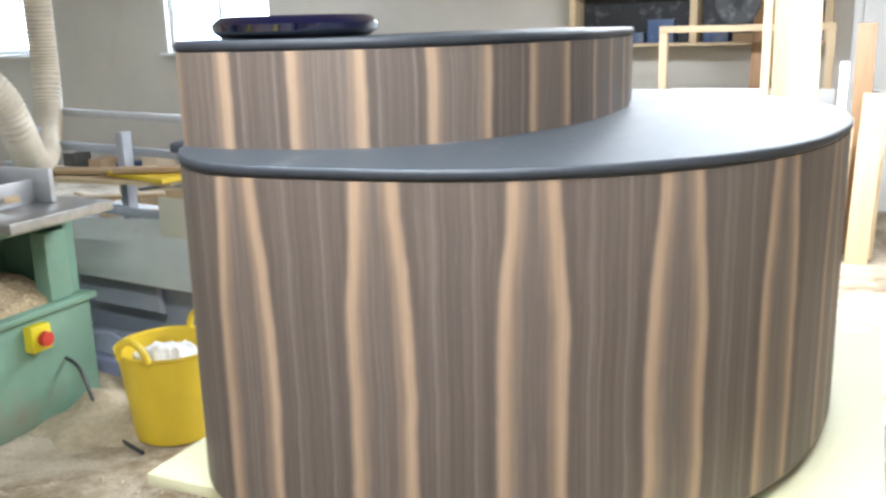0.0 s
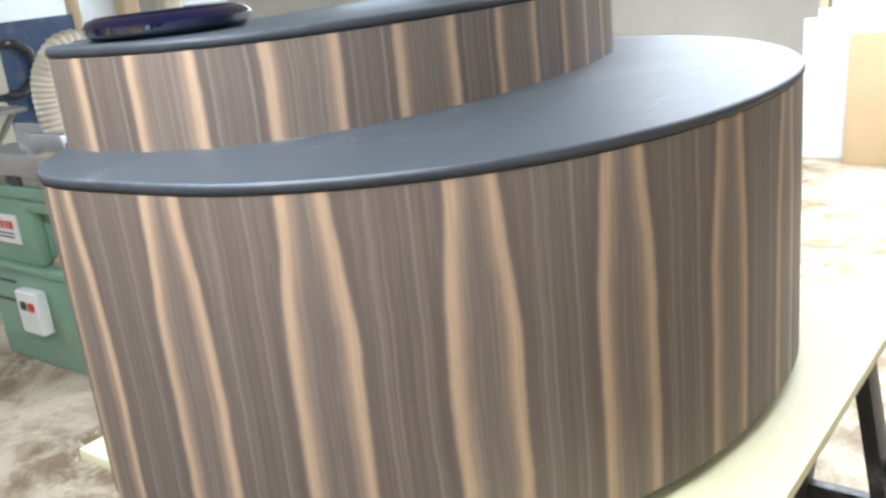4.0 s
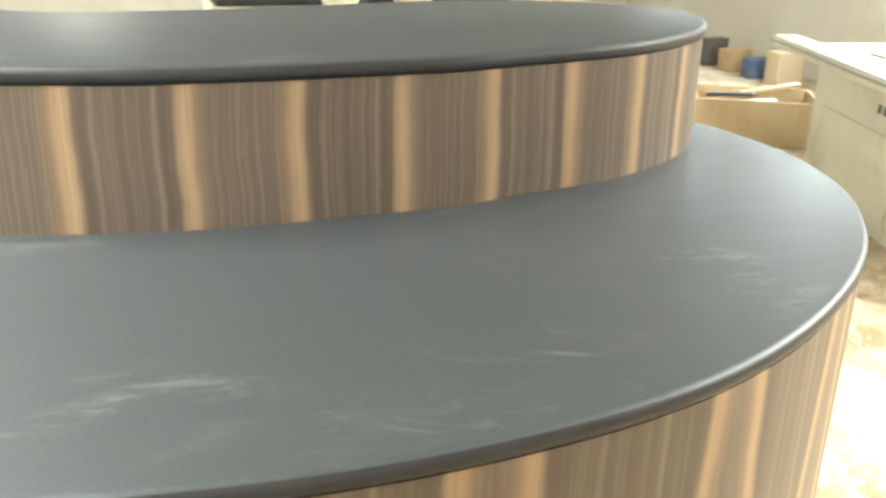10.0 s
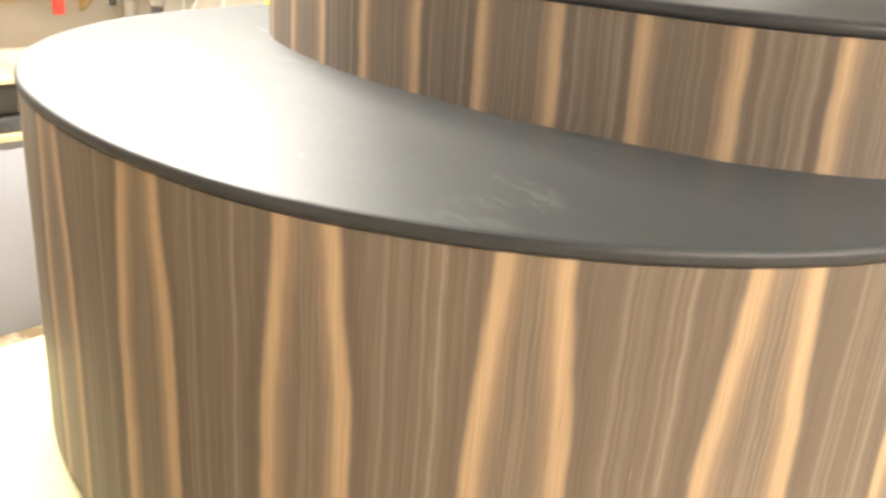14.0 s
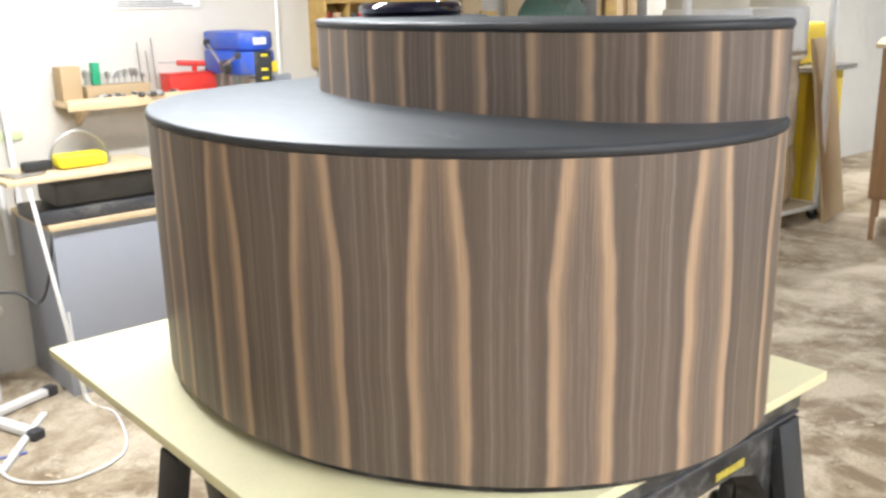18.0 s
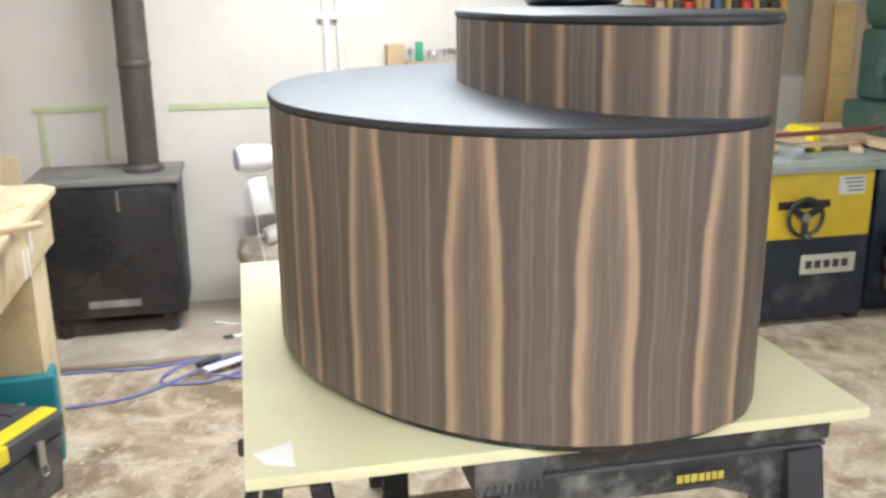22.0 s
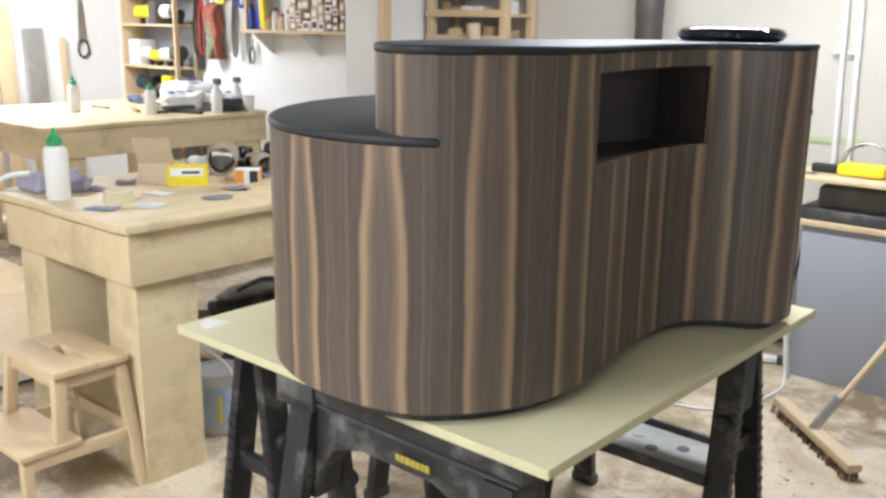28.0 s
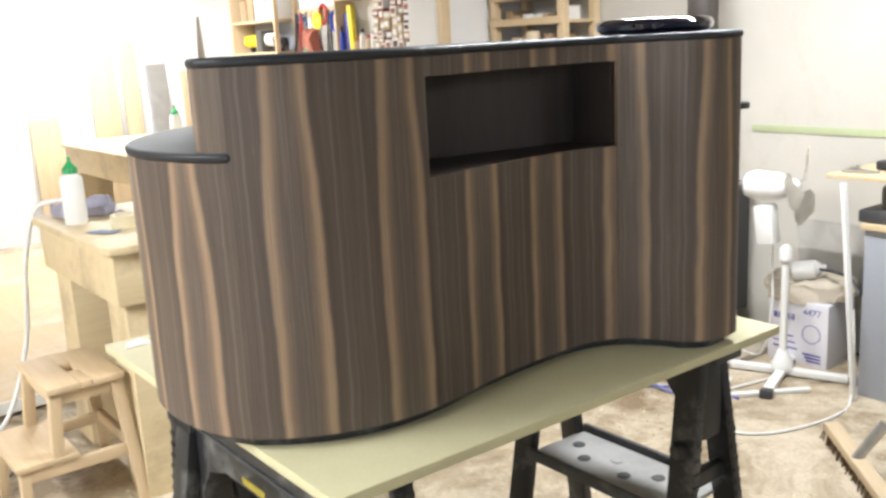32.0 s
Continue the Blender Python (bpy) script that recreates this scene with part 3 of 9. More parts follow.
def sheet(pts, s, zs, skip=None, thick=0.018):
    """Upright veneered panel along a plan line, with UV in metres and its thickness inward."""
    b2 = bmesh.new()
    uvl = b2.loops.layers.uv.new("UVMap")
    nrm = []
    for i in range(len(pts)):
        p, q = pts[max(i - 1, 0)], pts[min(i + 1, len(pts) - 1)]
        d = Vector((q[0] - p[0], q[1] - p[1])).normalized()
        nrm.append(Vector((-d.y, d.x)))
    grid = {}
    for k in (0, 1):
        for i, (u, v) in enumerate(pts):
            o = nrm[i] * (thick * k)
            for j, z in enumerate(zs):
                grid[k, i, j] = b2.verts.new((u + o.x, -(v + o.y), z))
    n, h = len(pts), len(zs)
    solid = {(i, j) for i in range(n - 1) for j in range(h - 1) if not (skip and skip(i, j))}

    def face(keys, tex):
        f = b2.faces.new([grid[k] for k in keys])
        for lp, t in zip(f.loops, tex):
            lp[uvl].uv = t
    for i, j in solid:
        tex = [(s[i], zs[j]), (s[i + 1], zs[j]), (s[i + 1], zs[j + 1]), (s[i], zs[j + 1])]
        face([(0, i, j), (0, i + 1, j), (0, i + 1, j + 1), (0, i, j + 1)], tex)
        face([(1, i, j + 1), (1, i + 1, j + 1), (1, i + 1, j), (1, i, j)], tex[::-1])
        for di, dj, a, b in ((-1, 0, (i, j), (i, j + 1)), (1, 0, (i + 1, j), (i + 1, j + 1)), (0, -1, (i, j), (i + 1, j)), (0, 1, (i, j + 1), (i + 1, j + 1))):
            if (i + di, j + dj) not in solid:
                face([(0, *a), (0, *b), (1, *b), (1, *a)], [(s[a[0]], zs[a[1]]), (s[b[0]], zs[b[1]]), (s[b[0]] + 0.02, zs[b[1]]), (s[a[0]] + 0.02, zs[a[1]])])
    bmesh.ops.recalc_face_normals(b2, faces=b2.faces[:])
    return b2


def slab(pts, z, thick, over):
    """Top with a rounded nosing, set out past the plan line by over."""
    n = len(pts)
    nr = []
    for i in range(n):
        p, q = pts[i - 1], pts[(i + 1) % n]
        d = Vector((q[0] - p[0], q[1] - p[1])).normalized()
        nr.append(Vector((d.y, -d.x)))
    b2 = bmesh.new()
    prof = []
    r = thick * 0.42
    for k in range(5):
        t = math.pi / 2 * k / 4
        prof.append((over - r + r * math.sin(t), thick - r + r * math.cos(t)))
    for k in range(5):
        t = math.pi / 2 * k / 4
        prof.append((over - r + r * math.cos(t), r - r * math.sin(t)))
    rings = [[b2.verts.new((pts[i][0] + nr[i].x * o, -(pts[i][1] + nr[i].y * o), z - thick + h)) for i in range(n)] for o, h in prof]
    b2.faces.new(rings[0])
    b2.faces.new(rings[-1][::-1])
    for k, (a, b) in enumerate(zip(rings, rings[1:])):
        for i in range(n):
            j = (i + 1) % n
            b2.faces.new((a[i], a[j], b[j], b[i])).material_index = 1 if k >= 2 else 0
    bmesh.ops.recalc_face_normals(b2, faces=b2.faces[:])
    return b2


LEDGE = [-16.25 + 1.25 * i for i in range(176)]
low = [plan_point(radius(R_BODY, d), d) for d in LEDGE]
up_pts = [plan_point(min(radius(R_UPPER, d), radius(R_BODY, d) - 0.003), d) for d in LEDGE]
up_pts[0], up_pts[-1] = low[0], low[-1]
bk = spline([low[-2], low[-1]] + BACK + [low[0], low[1]])
low_s = lengths(low)
mid = low_s[min(range(len(low)), key=lambda i: abs(LEDGE[i] - 90))]
AP_U0, AP_U1, AP_Z0, AP_Z1 = -0.283, 0.271, 0.495, 0.689
WALL0 = 0.026
# how far the leaves stray from an even spacing, leaf by leaf
STRAY = (0.0022, 0.0028, 0.004, 0.0024, 0.006, 0.0087, -0.0045, 0.0042, 0.0081, 0.0152, 0.0089, 0.0025, -0.0075, -0.0178, -0.0114, -0.0078, -0.0063)
STRAY_UP = (0.0034, 0.0042, 0.0061, 0.0096, 0.0154, 0.0251, 0.0165, 0.0107, 0.0114, 0.0084, 0.0078, 0.0084, 0.0072, 0.011, 0.0105, 0.0124, 0.0076, 0.0106, 0.0056, 0.008, 0.0049, 0.0031, 0.002, 0.0014, 0.0011)


def laid(s, step, first, stray):
    """Place on the veneer of a point s metres along the panel."""
    q = max(0.0, min(len(stray) - 1.001, (s - first) / step))
    i = int(q)
    return s - (stray[i] + (stray[i + 1] - stray[i]) * (q - i))


part("front_panel", sheet(low, [laid(q - mid, LEAF, 0.033 - 8 * LEAF, STRAY) for q in low_s], [WALL0, 0.15, 0.3, 0.45, Z_LEDGE - SLAB]), M_VEN, desk, "striped walnut veneer panel round the front")
bk_len = lengths(bk)
STRAY_BACK = (0.03, 0.029, 0.0165, 0.025, 0.0095, 0.0175, 0.0095, 0.003)
bk_s = [laid(low_s[0] - mid - (bk_len[-1] - q), LEAF, 0.033 - 13 * LEAF, STRAY_BACK) for q in bk_len]
cut = {i for i, p in enumerate(bk) if AP_U0 < p[0] < AP_U1}
i0, i1 = min(cut), max(cut)
bk[i0], bk[i1] = (AP_U0 if bk[i0][0] < 0 else AP_U1, bk[i0][1]), (AP_U1 if bk[i0][0] < 0 else AP_U0, bk[i1][1])
part("back_panel", sheet(bk, bk_s, [WALL0, AP_Z0, AP_Z1, Z_TOP - SLAB], lambda i, j: j == 1 and i in cut and i + 1 in cut), M_VENBK, desk, "hollowed back panel with an oblong opening")
up_s = lengths(up_pts)
up_mid = up_s[min(range(len(low)), key=lambda i: abs(LEDGE[i] - 90))]
part("raised_panel", sheet(up_pts, [laid(q - up_mid, LEAF / 2, 0.025 - 6 * LEAF, STRAY_UP) for q in up_s], [Z_LEDGE, Z_TOP - SLAB]), M_VENUP, desk, "striped walnut veneer upstand")
N_V = -0.13
# the ledge stops clear of the pigeonhole
ub, vb = AP_U1 + 0.02, N_V + 0.03
notch = [(-0.47, -0.335), (-0.36, -0.26), (-ub - 0.02, -0.22), (-ub - 0.02, vb), (ub, vb), (ub, low[0][1])]
lg_ = part("ledge", slab(low + notch, Z_LEDGE, SLAB, 0.003), M_LAM, desk, "matt charcoal ledge with a rounded nosing")
ct_ = part("countertop", slab(up_pts[:-1] + bk[:-1], Z_TOP, SLAB, 0.003), M_LAMUP, desk, "matt charcoal upper top with a rounded nosing")
# the ledge's blunt south tip stands a little past the lobe
part("ledge_nose", prism([(-0.578 + 0.042 * math.cos(2 * math.pi * i / 28), 0.372 + 0.030 * math.sin(2 * math.pi * i / 28)) for i in range(28)], Z_LEDGE - SLAB + 0.001, Z_LEDGE - 0.001, 0.004), M_EDGE, desk)
for o_ in (lg_, ct_):
    o_.data.materials.append(M_EDGE)
# recessed plinth and the lined pigeonhole behind the opening
ring = low + bk[1:-1]
plinth = []
for i in range(len(ring)):
    d = Vector((ring[(i + 3) % len(ring)][0] - ring[i - 3][0], ring[(i + 3) % len(ring)][1] - ring[i - 3][1])).normalized()
    plinth.append((ring[i][0] - d.y * 0.03, ring[i][1] + d.x * 0.03))
part("plinth", prism([(u, -v) for u, v in plinth], 0.0, WALL0, 0), M_BLACKP, desk, "dark recessed plinth", smooth=False)
lin = []
for i in sorted(cut):
    d = Vector((bk[i + 1][0] - bk[i - 1][0], bk[i + 1][1] - bk[i - 1][1])).normalized()
    lin.append((bk[i][0] - d.y * 0.0185, bk[i][1] + d.x * 0.0185))
lin[0], lin[-1] = (bk[i0][0], lin[0][1]), (bk[i1][0], lin[-1][1])
lining = [(u, -v) for u, v in lin] + [(bk[i1][0], -N_V), (bk[i0][0], -N_V)]
part("pigeonhole_floor", prism(lining, AP_Z0 - 0.018, AP_Z0, 0), M_NICHE, desk, "lining of the opening, coloured dark for its shade", smooth=False)
part("pigeonhole_roof", prism(lining, AP_Z1, AP_Z1 + 0.018, 0), M_NICHE, desk, "lining of the opening, coloured dark for its shade", smooth=False)
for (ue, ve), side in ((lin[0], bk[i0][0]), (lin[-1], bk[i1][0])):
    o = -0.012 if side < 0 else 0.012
    part("pigeonhole_side", box(min(side, side + o), max(side, side + o), -N_V, -(ve + 0.004), AP_Z0, AP_Z1, 0), M_NICHE, desk, "lining of the opening, coloured dark for its shade")
part("pigeonhole_back", box(AP_U0 - 0.012, AP_U1 + 0.012, -N_V - 0.012, -N_V, AP_Z0, AP_Z1, 0), M_NICHE, desk, "veneered lining of the opening, coloured dark for its shade")

# ---- sawhorses under the board ----
M_YELLOW = plain("yellow_paint", (0.72, 0.52, 0.03), 0.45, var=0.1)
M_MARK = plain("worn_yellow_mark", (0.38, 0.31, 0.04), 0.6, var=0.3, scale=40)
M_TRAY = plain("dusty_tray", (0.30, 0.30, 0.29), 0.6, var=0.25, scale=8, dirt=(0.42, 0.39, 0.33))
M_YELLOWP = plain("yellow_plastic", (0.75, 0.62, 0.02), 0.4, var=0.08)
M_REDP = plain("red_paint", (0.55, 0.05, 0.03), 0.4, var=0.12)
M_BLUEP = plain("blue_plastic", (0.03, 0.06, 0.42), 0.35, var=0.12)
M_TEAL = plain("teal_plastic", (0.01, 0.19, 0.23), 0.4, var=0.12, dirt=(0.10, 0.22, 0.22))
M_TEALD = plain("dark_teal_plastic", (0.012, 0.045, 0.062), 0.4, var=0.15)
M_CARD = plain("brown_card", (0.42, 0.29, 0.17), 0.8, var=0.1, scale=6)
M_CARDL = plain("pale_card", (0.58, 0.47, 0.33), 0.8, var=0.08, scale=6)
M_DKGREY = plain("dark_grey_plastic", (0.045, 0.047, 0.052), 0.55, var=0.25, scale=10, bumps=0.3, dirt=(0.16, 0.15, 0.13))
M_PAPER = plain("white_paper", (0.76, 0.75, 0.72), 0.75, var=0.05)
M_LILAC = plain("grey_sandpaper", (0.23, 0.20, 0.24), 0.9, var=0.2, scale=20, fine=300, bumps=0.5)
M_GALV = plain("galvanised_steel", (0.50, 0.51, 0.52), 0.42, 0.75, 0.15, 12, 90, 0.1)
M_DUST = plain("sawdust", (0.50, 0.42, 0.29), 0.95, var=0.25, scale=30, fine=260, bumps=0.9)
M_MDFB = plain("brown_mdf", (0.40, 0.29, 0.16), 0.7, var=0.1, scale=4)
M_PLYP = wood("pale_ply", (0.62, 0.49, 0.31), (0.52, 0.39, 0.23), 0.6, "Z", 0.5)
M_HOSE = plain("translucent_hose", (0.62, 0.56, 0.45), 0.35, var=0.2, scale=8)
M_REDHANDLE = plain("dark_red_handle", (0.19, 0.05, 0.045), 0.45, var=0.2)
M_BLUEGREY = plain("blue_grey_paint", (0.06, 0.10, 0.20), 0.45, var=0.2, dirt=(0.20, 0.19, 0.17))


def glass_like(name, col, rough=0.15, trans=0.8, ior=1.2):
    m, nt, b = nodes_of(name)
    v = coords(nt)
    n = noise_n(nt, v, 14, 5, 0.6, 0.5)
    nt.links.new(ramp(nt, n, [(0.35, tuple(c * 0.85 for c in col)), (0.65, col)]), b.inputs["Base Color"])
    b.inputs["Roughness"].default_value = rough
    b.inputs["Transmission Weight"].default_value = trans
    b.inputs["IOR"].default_value = ior
    bump(nt, b, n, 0.4, 0.01)
    return m


M_CLEAR = glass_like("clear_plastic", (0.94, 0.95, 0.96), 0.08, 0.92, 1.08)
M_BAG = glass_like("milky_film", (0.78, 0.75, 0.68), 0.25, 0.55)


def sawhorse(m, mark=True, tray=False):
    h = thing("sawhorse", "black plastic folding sawhorse with toothed legs, dusty", "sawhorse", m, "sawhorses under the board")
    L, top = 0.345, 0.818
    flat = pose(0, 0, 0, 90, 0, 0)
    bm = box(-L, L, -0.045, 0.045, top - 0.045, top, 0.006)
    arch = [(-L + 0.015, top - 0.046), (-L + 0.02, top - 0.30), (-L + 0.085, top - 0.30), (-L + 0.10, top - 0.22), (-L + 0.15, top - 0.155), (-L + 0.24, top - 0.125)]
    if mark:
        join(bm, prism(arch + [(-x, z) for x, z in arch[::-1]], -0.038, 0.038, 0.006, m=flat))
    beam_ = part("beam", bm, M_BLACKP, h)
    # blunt ribbed nose at one end, its top slotted for a batten
    if mark:
        part("end_block", box(-L - 0.030, -L + 0.10, -0.056, 0.056, top - 0.072, top - 0.004, 0.007), M_DKGREY, h, "dusty grey ribbed end block")
    for i in range(9 if mark else 0):
        part("slot_rib", box(-L - 0.022 + i * 0.0135, -L - 0.016 + i * 0.0135, -0.0585, 0.0585, top - 0.070, top - 0.050, 0.001), M_BLACKP, beam_)
    part("seam_groove", box(-L + 0.105, L - 0.01, -0.0475, 0.0475, top - 0.055, top - 0.048, 0.001), M_DKGREY, beam_)
    for sx in (-1, 1):
        for sy in (-1, 1):
            foot = Vector((sx * (L - 0.035), sy * 0.150, 0.012))
            head_ = Vector((sx * (L - 0.055), sy * 0.036, top - 0.06))
            lg = part("leg", bar(head_, foot, 0.034, 0.078, 0.006, up=(1, 0, 0)), M_BLACKP, h)
            part("foot", bar(foot + Vector((0, 0, 0.024)), foot - Vector((0, 0, 0.012)), 0.046, 0.088, 0.006, up=(1, 0, 0)), M_DKGREY, lg, "worn rubber foot")
            for k in range(15):
                c = head_.lerp(foot, 0.24 + 0.048 * k)
                part("tooth", box(c.x + sx * 0.037, c.x + sx * 0.043, c.y - 0.011, c.y + 0.011, c.z - 0.006, c.z + 0.006, 0.001), M_BLACKP, lg)
            c = head_.lerp(foot, 0.34)
            part("knob", lathe([(0.020, 0), (0.023, 0.008), (0.023, 0.026), (0.018, 0.032)], 12, None, pose(c.x, c.y + sy * 0.015, c.z, -sy * 90, 0, 0)), M_BLACKP, lg, "round locking knob")
        part("crossbar", bar((sx * (L - 0.045), -0.085, 0.40), (sx * (L - 0.045), 0.085, 0.40), 0.03, 0.045, 0.005), M_BLACKP, h)
    if tray:
        tr_ = part("tray", box(-0.27, 0.27, -0.122, 0.122, 0.300, 0.312, 0.004), M_TRAY, h, "grey fold-down tray, dusty")
        for sy in (-1, 1):
            part("tray_rim", box(-0.27, 0.27, sy * 0.13 - 0.0075, sy * 0.13 + 0.0075, 0.300, 0.335, 0.004), M_DKGREY, tr_)
        for k in range(6):
            part("tray_recess", lathe([(0.0, 0), (0.018, 0), (0.021, 0.002), (0.018, 0.004), (0, 0.003)], 16, m=pose(-0.2 + 0.08 * k, 0.03 * (-1) ** k, 0.312)), M_TRAY if k % 3 == 0 else M_DKGREY, tr_)
    if mark:
        for sy in (-1, 1):
            x = 0.02
            for w in (0.012, 0.011, 0.013, 0.012, 0.009, 0.010, 0.012):
                part("maker_mark", box(x, x + w, sy * 0.0535 - 0.001, sy * 0.0535 + 0.001, top - 0.096, top - 0.080, 0), M_MARK, h, "plain yellow maker's mark")
                x += w + 0.003
    return h


sawhorse(pose(-0.645, 2.405, 0, 0, 0, 180))
sawhorse(pose(-0.60, 1.23, 0), True, True)
sawhorse(pose(0.040, 1.985, 0, 0, 0, 90), False)
# paper patch on the board's corner
solo("paper_scrap", prism([(0.0, 0.0), (0.075, 0.005), (0.07, 0.05), (0.03, 0.085)], 0, 0.0008, 0), M_PAPER, "white paper scrap stuck on the board", "paper", pose(0.045, 2.35, BOARD_Z + 0.0005, 0, 0, 20))

# ---- blue bowl on the upper top ----
M_COBALT = bpy.data.materials.new("cobalt_glaze")
M_COBALT.use_nodes = True
cb = M_COBALT.node_tree.nodes["Principled BSDF"]
cn = noise_n(M_COBALT.node_tree, coords(M_COBALT.node_tree), 9, 4)
M_COBALT.node_tree.links.new(ramp(M_COBALT.node_tree, cn, [(0.3, (0.0005, 0.0008, 0.008)), (0.7, (0.0009, 0.0015, 0.016))]), cb.inputs["Base Color"])
cb.inputs["Roughness"].default_value = 0.06
cb.inputs["Coat Weight"].default_value = 1.0
bowl = thing("glazed_dish", "shallow cobalt-blue glazed dish on the charcoal top", "dish", pose(-0.835, 1.36, BOARD_Z + Z_TOP))
part("dish", lathe([(0.0, 0.006), (0.095, 0.006), (0.118, 0.016), (0.128, 0.030), (0.138, 0.036), (0.150, 0.033), (0.160, 0.023), (0.158, 0.012), (0.145, 0.003), (0.128, 0.0), (0.0, 0.0)][::-1], 72, cap=False, m=Matrix.Diagonal((0.875, 0.875, 1.0, 1.0))), M_COBALT, bowl)


# ---- front workbench and what stands on it ----
def workbench(name, label, x0, x1, y0, y1, top, group="", legs=((0, 0), (1, 0), (0, 1), (1, 1)), lw=0.2, ld=0.24, mat=None):
    b = thing(name, label, "workbench", pose((x0 + x1) / 2, (y0 + y1) / 2, 0), group)
    hx, hy = (x1 - x0) / 2, (y1 - y0) / 2
    c = 0.06
    part("benchtop", prism([(-hx + c, -hy), (hx - c, -hy), (hx, -hy + c), (hx, hy - c), (hx - c, hy), (-hx + c, hy), (-hx + c * 0.3, hy - c * 0.3), (-hx, hy - c), (-hx, -hy + c)], top - 0.028, top, 0.006), mat or M_BENCH, b, "pale worn benchtop with rounded corners")
    for sx in (-1, 1):
        part("apron", box(sx * (hx - 0.045) - 0.012, sx * (hx - 0.045) + 0.012, -hy + 0.04, hy - 0.04, top - 0.215, top - 0.030, 0.002), M_BENCH, b)
    for sy in (-1, 1):
        part("apron", box(-hx + 0.034, hx - 0.034, sy * (hy - 0.045) - 0.012, sy * (hy - 0.045) + 0.012, top - 0.215, top - 0.030, 0.002), M_BENCH, b)
    for fx, fy in legs:
        sx, sy = (1 if fx else -1), (1 if fy else -1)
        ax, ay = sx * (hx - 0.065), sy * (hy - 0.065)
        part("leg", box(min(ax, ax - sx * lw), max(ax, ax - sx * lw), min(ay, ay - sy * ld), max(ay, ay - sy * ld), 0, top - 0.217, 0.003), M_BENCH, b, "boxed board leg")
    return b


BT = 0.965
bench = workbench("workbench", "pale board workbench with boxed legs, scarred and strewn with tools", 0.775, 1.76, 0.33, 2.24, BT)
for k, (zz, yy) in enumerate(((0.79, 0.78), (0.80, 0.84), (0.86, 0.72))):
    part("paint_drip", box(-0.4605, -0.4585, yy - 1.285 - 0.012, yy - 1.285 + 0.012, zz - 0.05, zz + 0.05, 0.0004), M_PAPER, bench, "white paint smear")


def glue_bottle(x, y, z, s=1.0):
    t = thing("glue_bottle", "white glue bottle with a green nozzle cap", "glue bottle", pose(x, y, z) @ Matrix.Scale(s, 4), "glue bottles on the benches")
    part("bottle", lathe([(0.0, 0), (0.040, 0.0), (0.043, 0.006), (0.043, 0.175), (0.039, 0.190), (0.024, 0.200), (0.022, 0.204)], 28), M_WHITEP, t)
    c = part("cap", lathe([(0.026, 0.200), (0.028, 0.204), (0.028, 0.222), (0.020, 0.230), (0.008, 0.245), (0.005, 0.266), (0.0, 0.268)], 20), plain("green_cap", (0.02, 0.33, 0.10), 0.4), t, "green nozzle cap")
    for i in range(10):
        a = 2 * math.pi * i / 10
        part("grip_rib", box(0.0275 * math.cos(a) - 0.0015, 0.0275 * math.cos(a) + 0.0015, 0.0275 * math.sin(a) - 0.0015, 0.0275 * math.sin(a) + 0.0015, 0.205, 0.221, 0), M_GREEN, c)
    return t


glue_bottle(1.395, 2.145, BT)


def drill(x, y, z, rz, tilt=0):
    d = thing("cordless_drill", "teal cordless drill standing on its black battery", "drill", pose(x, y, z, 0, 0, rz) @ Matrix.Scale(1.18, 4), "cordless drills on the workbench")
    bat = part("battery", box(-0.052, 0.045, -0.034, 0.034, 0, 0.055, 0.008), M_BLACKP, d, "black slide battery")
    part("battery_label", box(-0.03, 0.02, -0.0352, -0.0342, 0.012, 0.036, 0), M_WHITEP, bat, "pale battery label")
    part("handle", bar((-0.004, 0, 0.052), (-0.018, 0, 0.165), 0.036, 0.042, 0.012, up=(0, 1, 0)), M_TEALD, d)
    part("grip", bar((-0.022, 0, 0.075), (-0.032, 0, 0.155), 0.037, 0.016, 0.006, up=(0, 1, 0)), M_BLACKP, d, "black rubber grip")
    part("trigger", box(0.006, 0.022, -0.008, 0.008, 0.125, 0.155, 0.004), M_BLACKP, d)
    part("motor_housing", lathe([(0.020, -0.09), (0.030, -0.082), (0.034, -0.06), (0.034, 0.03), (0.029, 0.045)], 24, None, pose(0, 0, 0.19, 0, 90, 0)), M_TEALD, d, "teal motor housing")
    part("collar", lathe([(0.028, 0.045), (0.029, 0.05), (0.028, 0.075), (0.022, 0.08)], 24, None, pose(0, 0, 0.19, 0, 90, 0)), M_BLACKP, d, "black torque collar")
    part("chuck", lathe([(0.021, 0.08), (0.021, 0.10), (0.014, 0.118), (0.006, 0.12)], 20, None, pose(0, 0, 0.19, 0, 90, 0)), M_DKGREY, d)
    part("driver_bit", rod((0.12, 0, 0.19), (0.155, 0, 0.19), 0.0035, 8), M_STEEL, d)
    return d


drill(1.285, 1.092, BT, -28)
drill(1.105, 1.102, BT, 15)

wb = thing("water_bottle", "crumpled clear plastic water bottle, part full", "bottle", pose(1.269, 0.400, BT) @ Matrix.Scale(1.12, 4))
bm = lathe([(0.0, 0.004), (0.030, 0.0), (0.037, 0.01), (0.037, 0.07), (0.034, 0.085), (0.038, 0.10), (0.035, 0.135), (0.038, 0.16), (0.036, 0.21), (0.028, 0.25), (0.014, 0.285), (0.0135, 0.30)], 26, cap=False)
for v in bm.verts:
    v.co += Vector((noise.noise(v.co * 22), noise.noise(v.co * 22 + Vector((5, 1, 2))), 0)) * 0.007
part("bottle", bm, M_CLEAR, wb)
part("cap", lathe([(0.0155, 0.296), (0.0155, 0.312), (0.0, 0.313)], 18), M_WHITEP, wb)


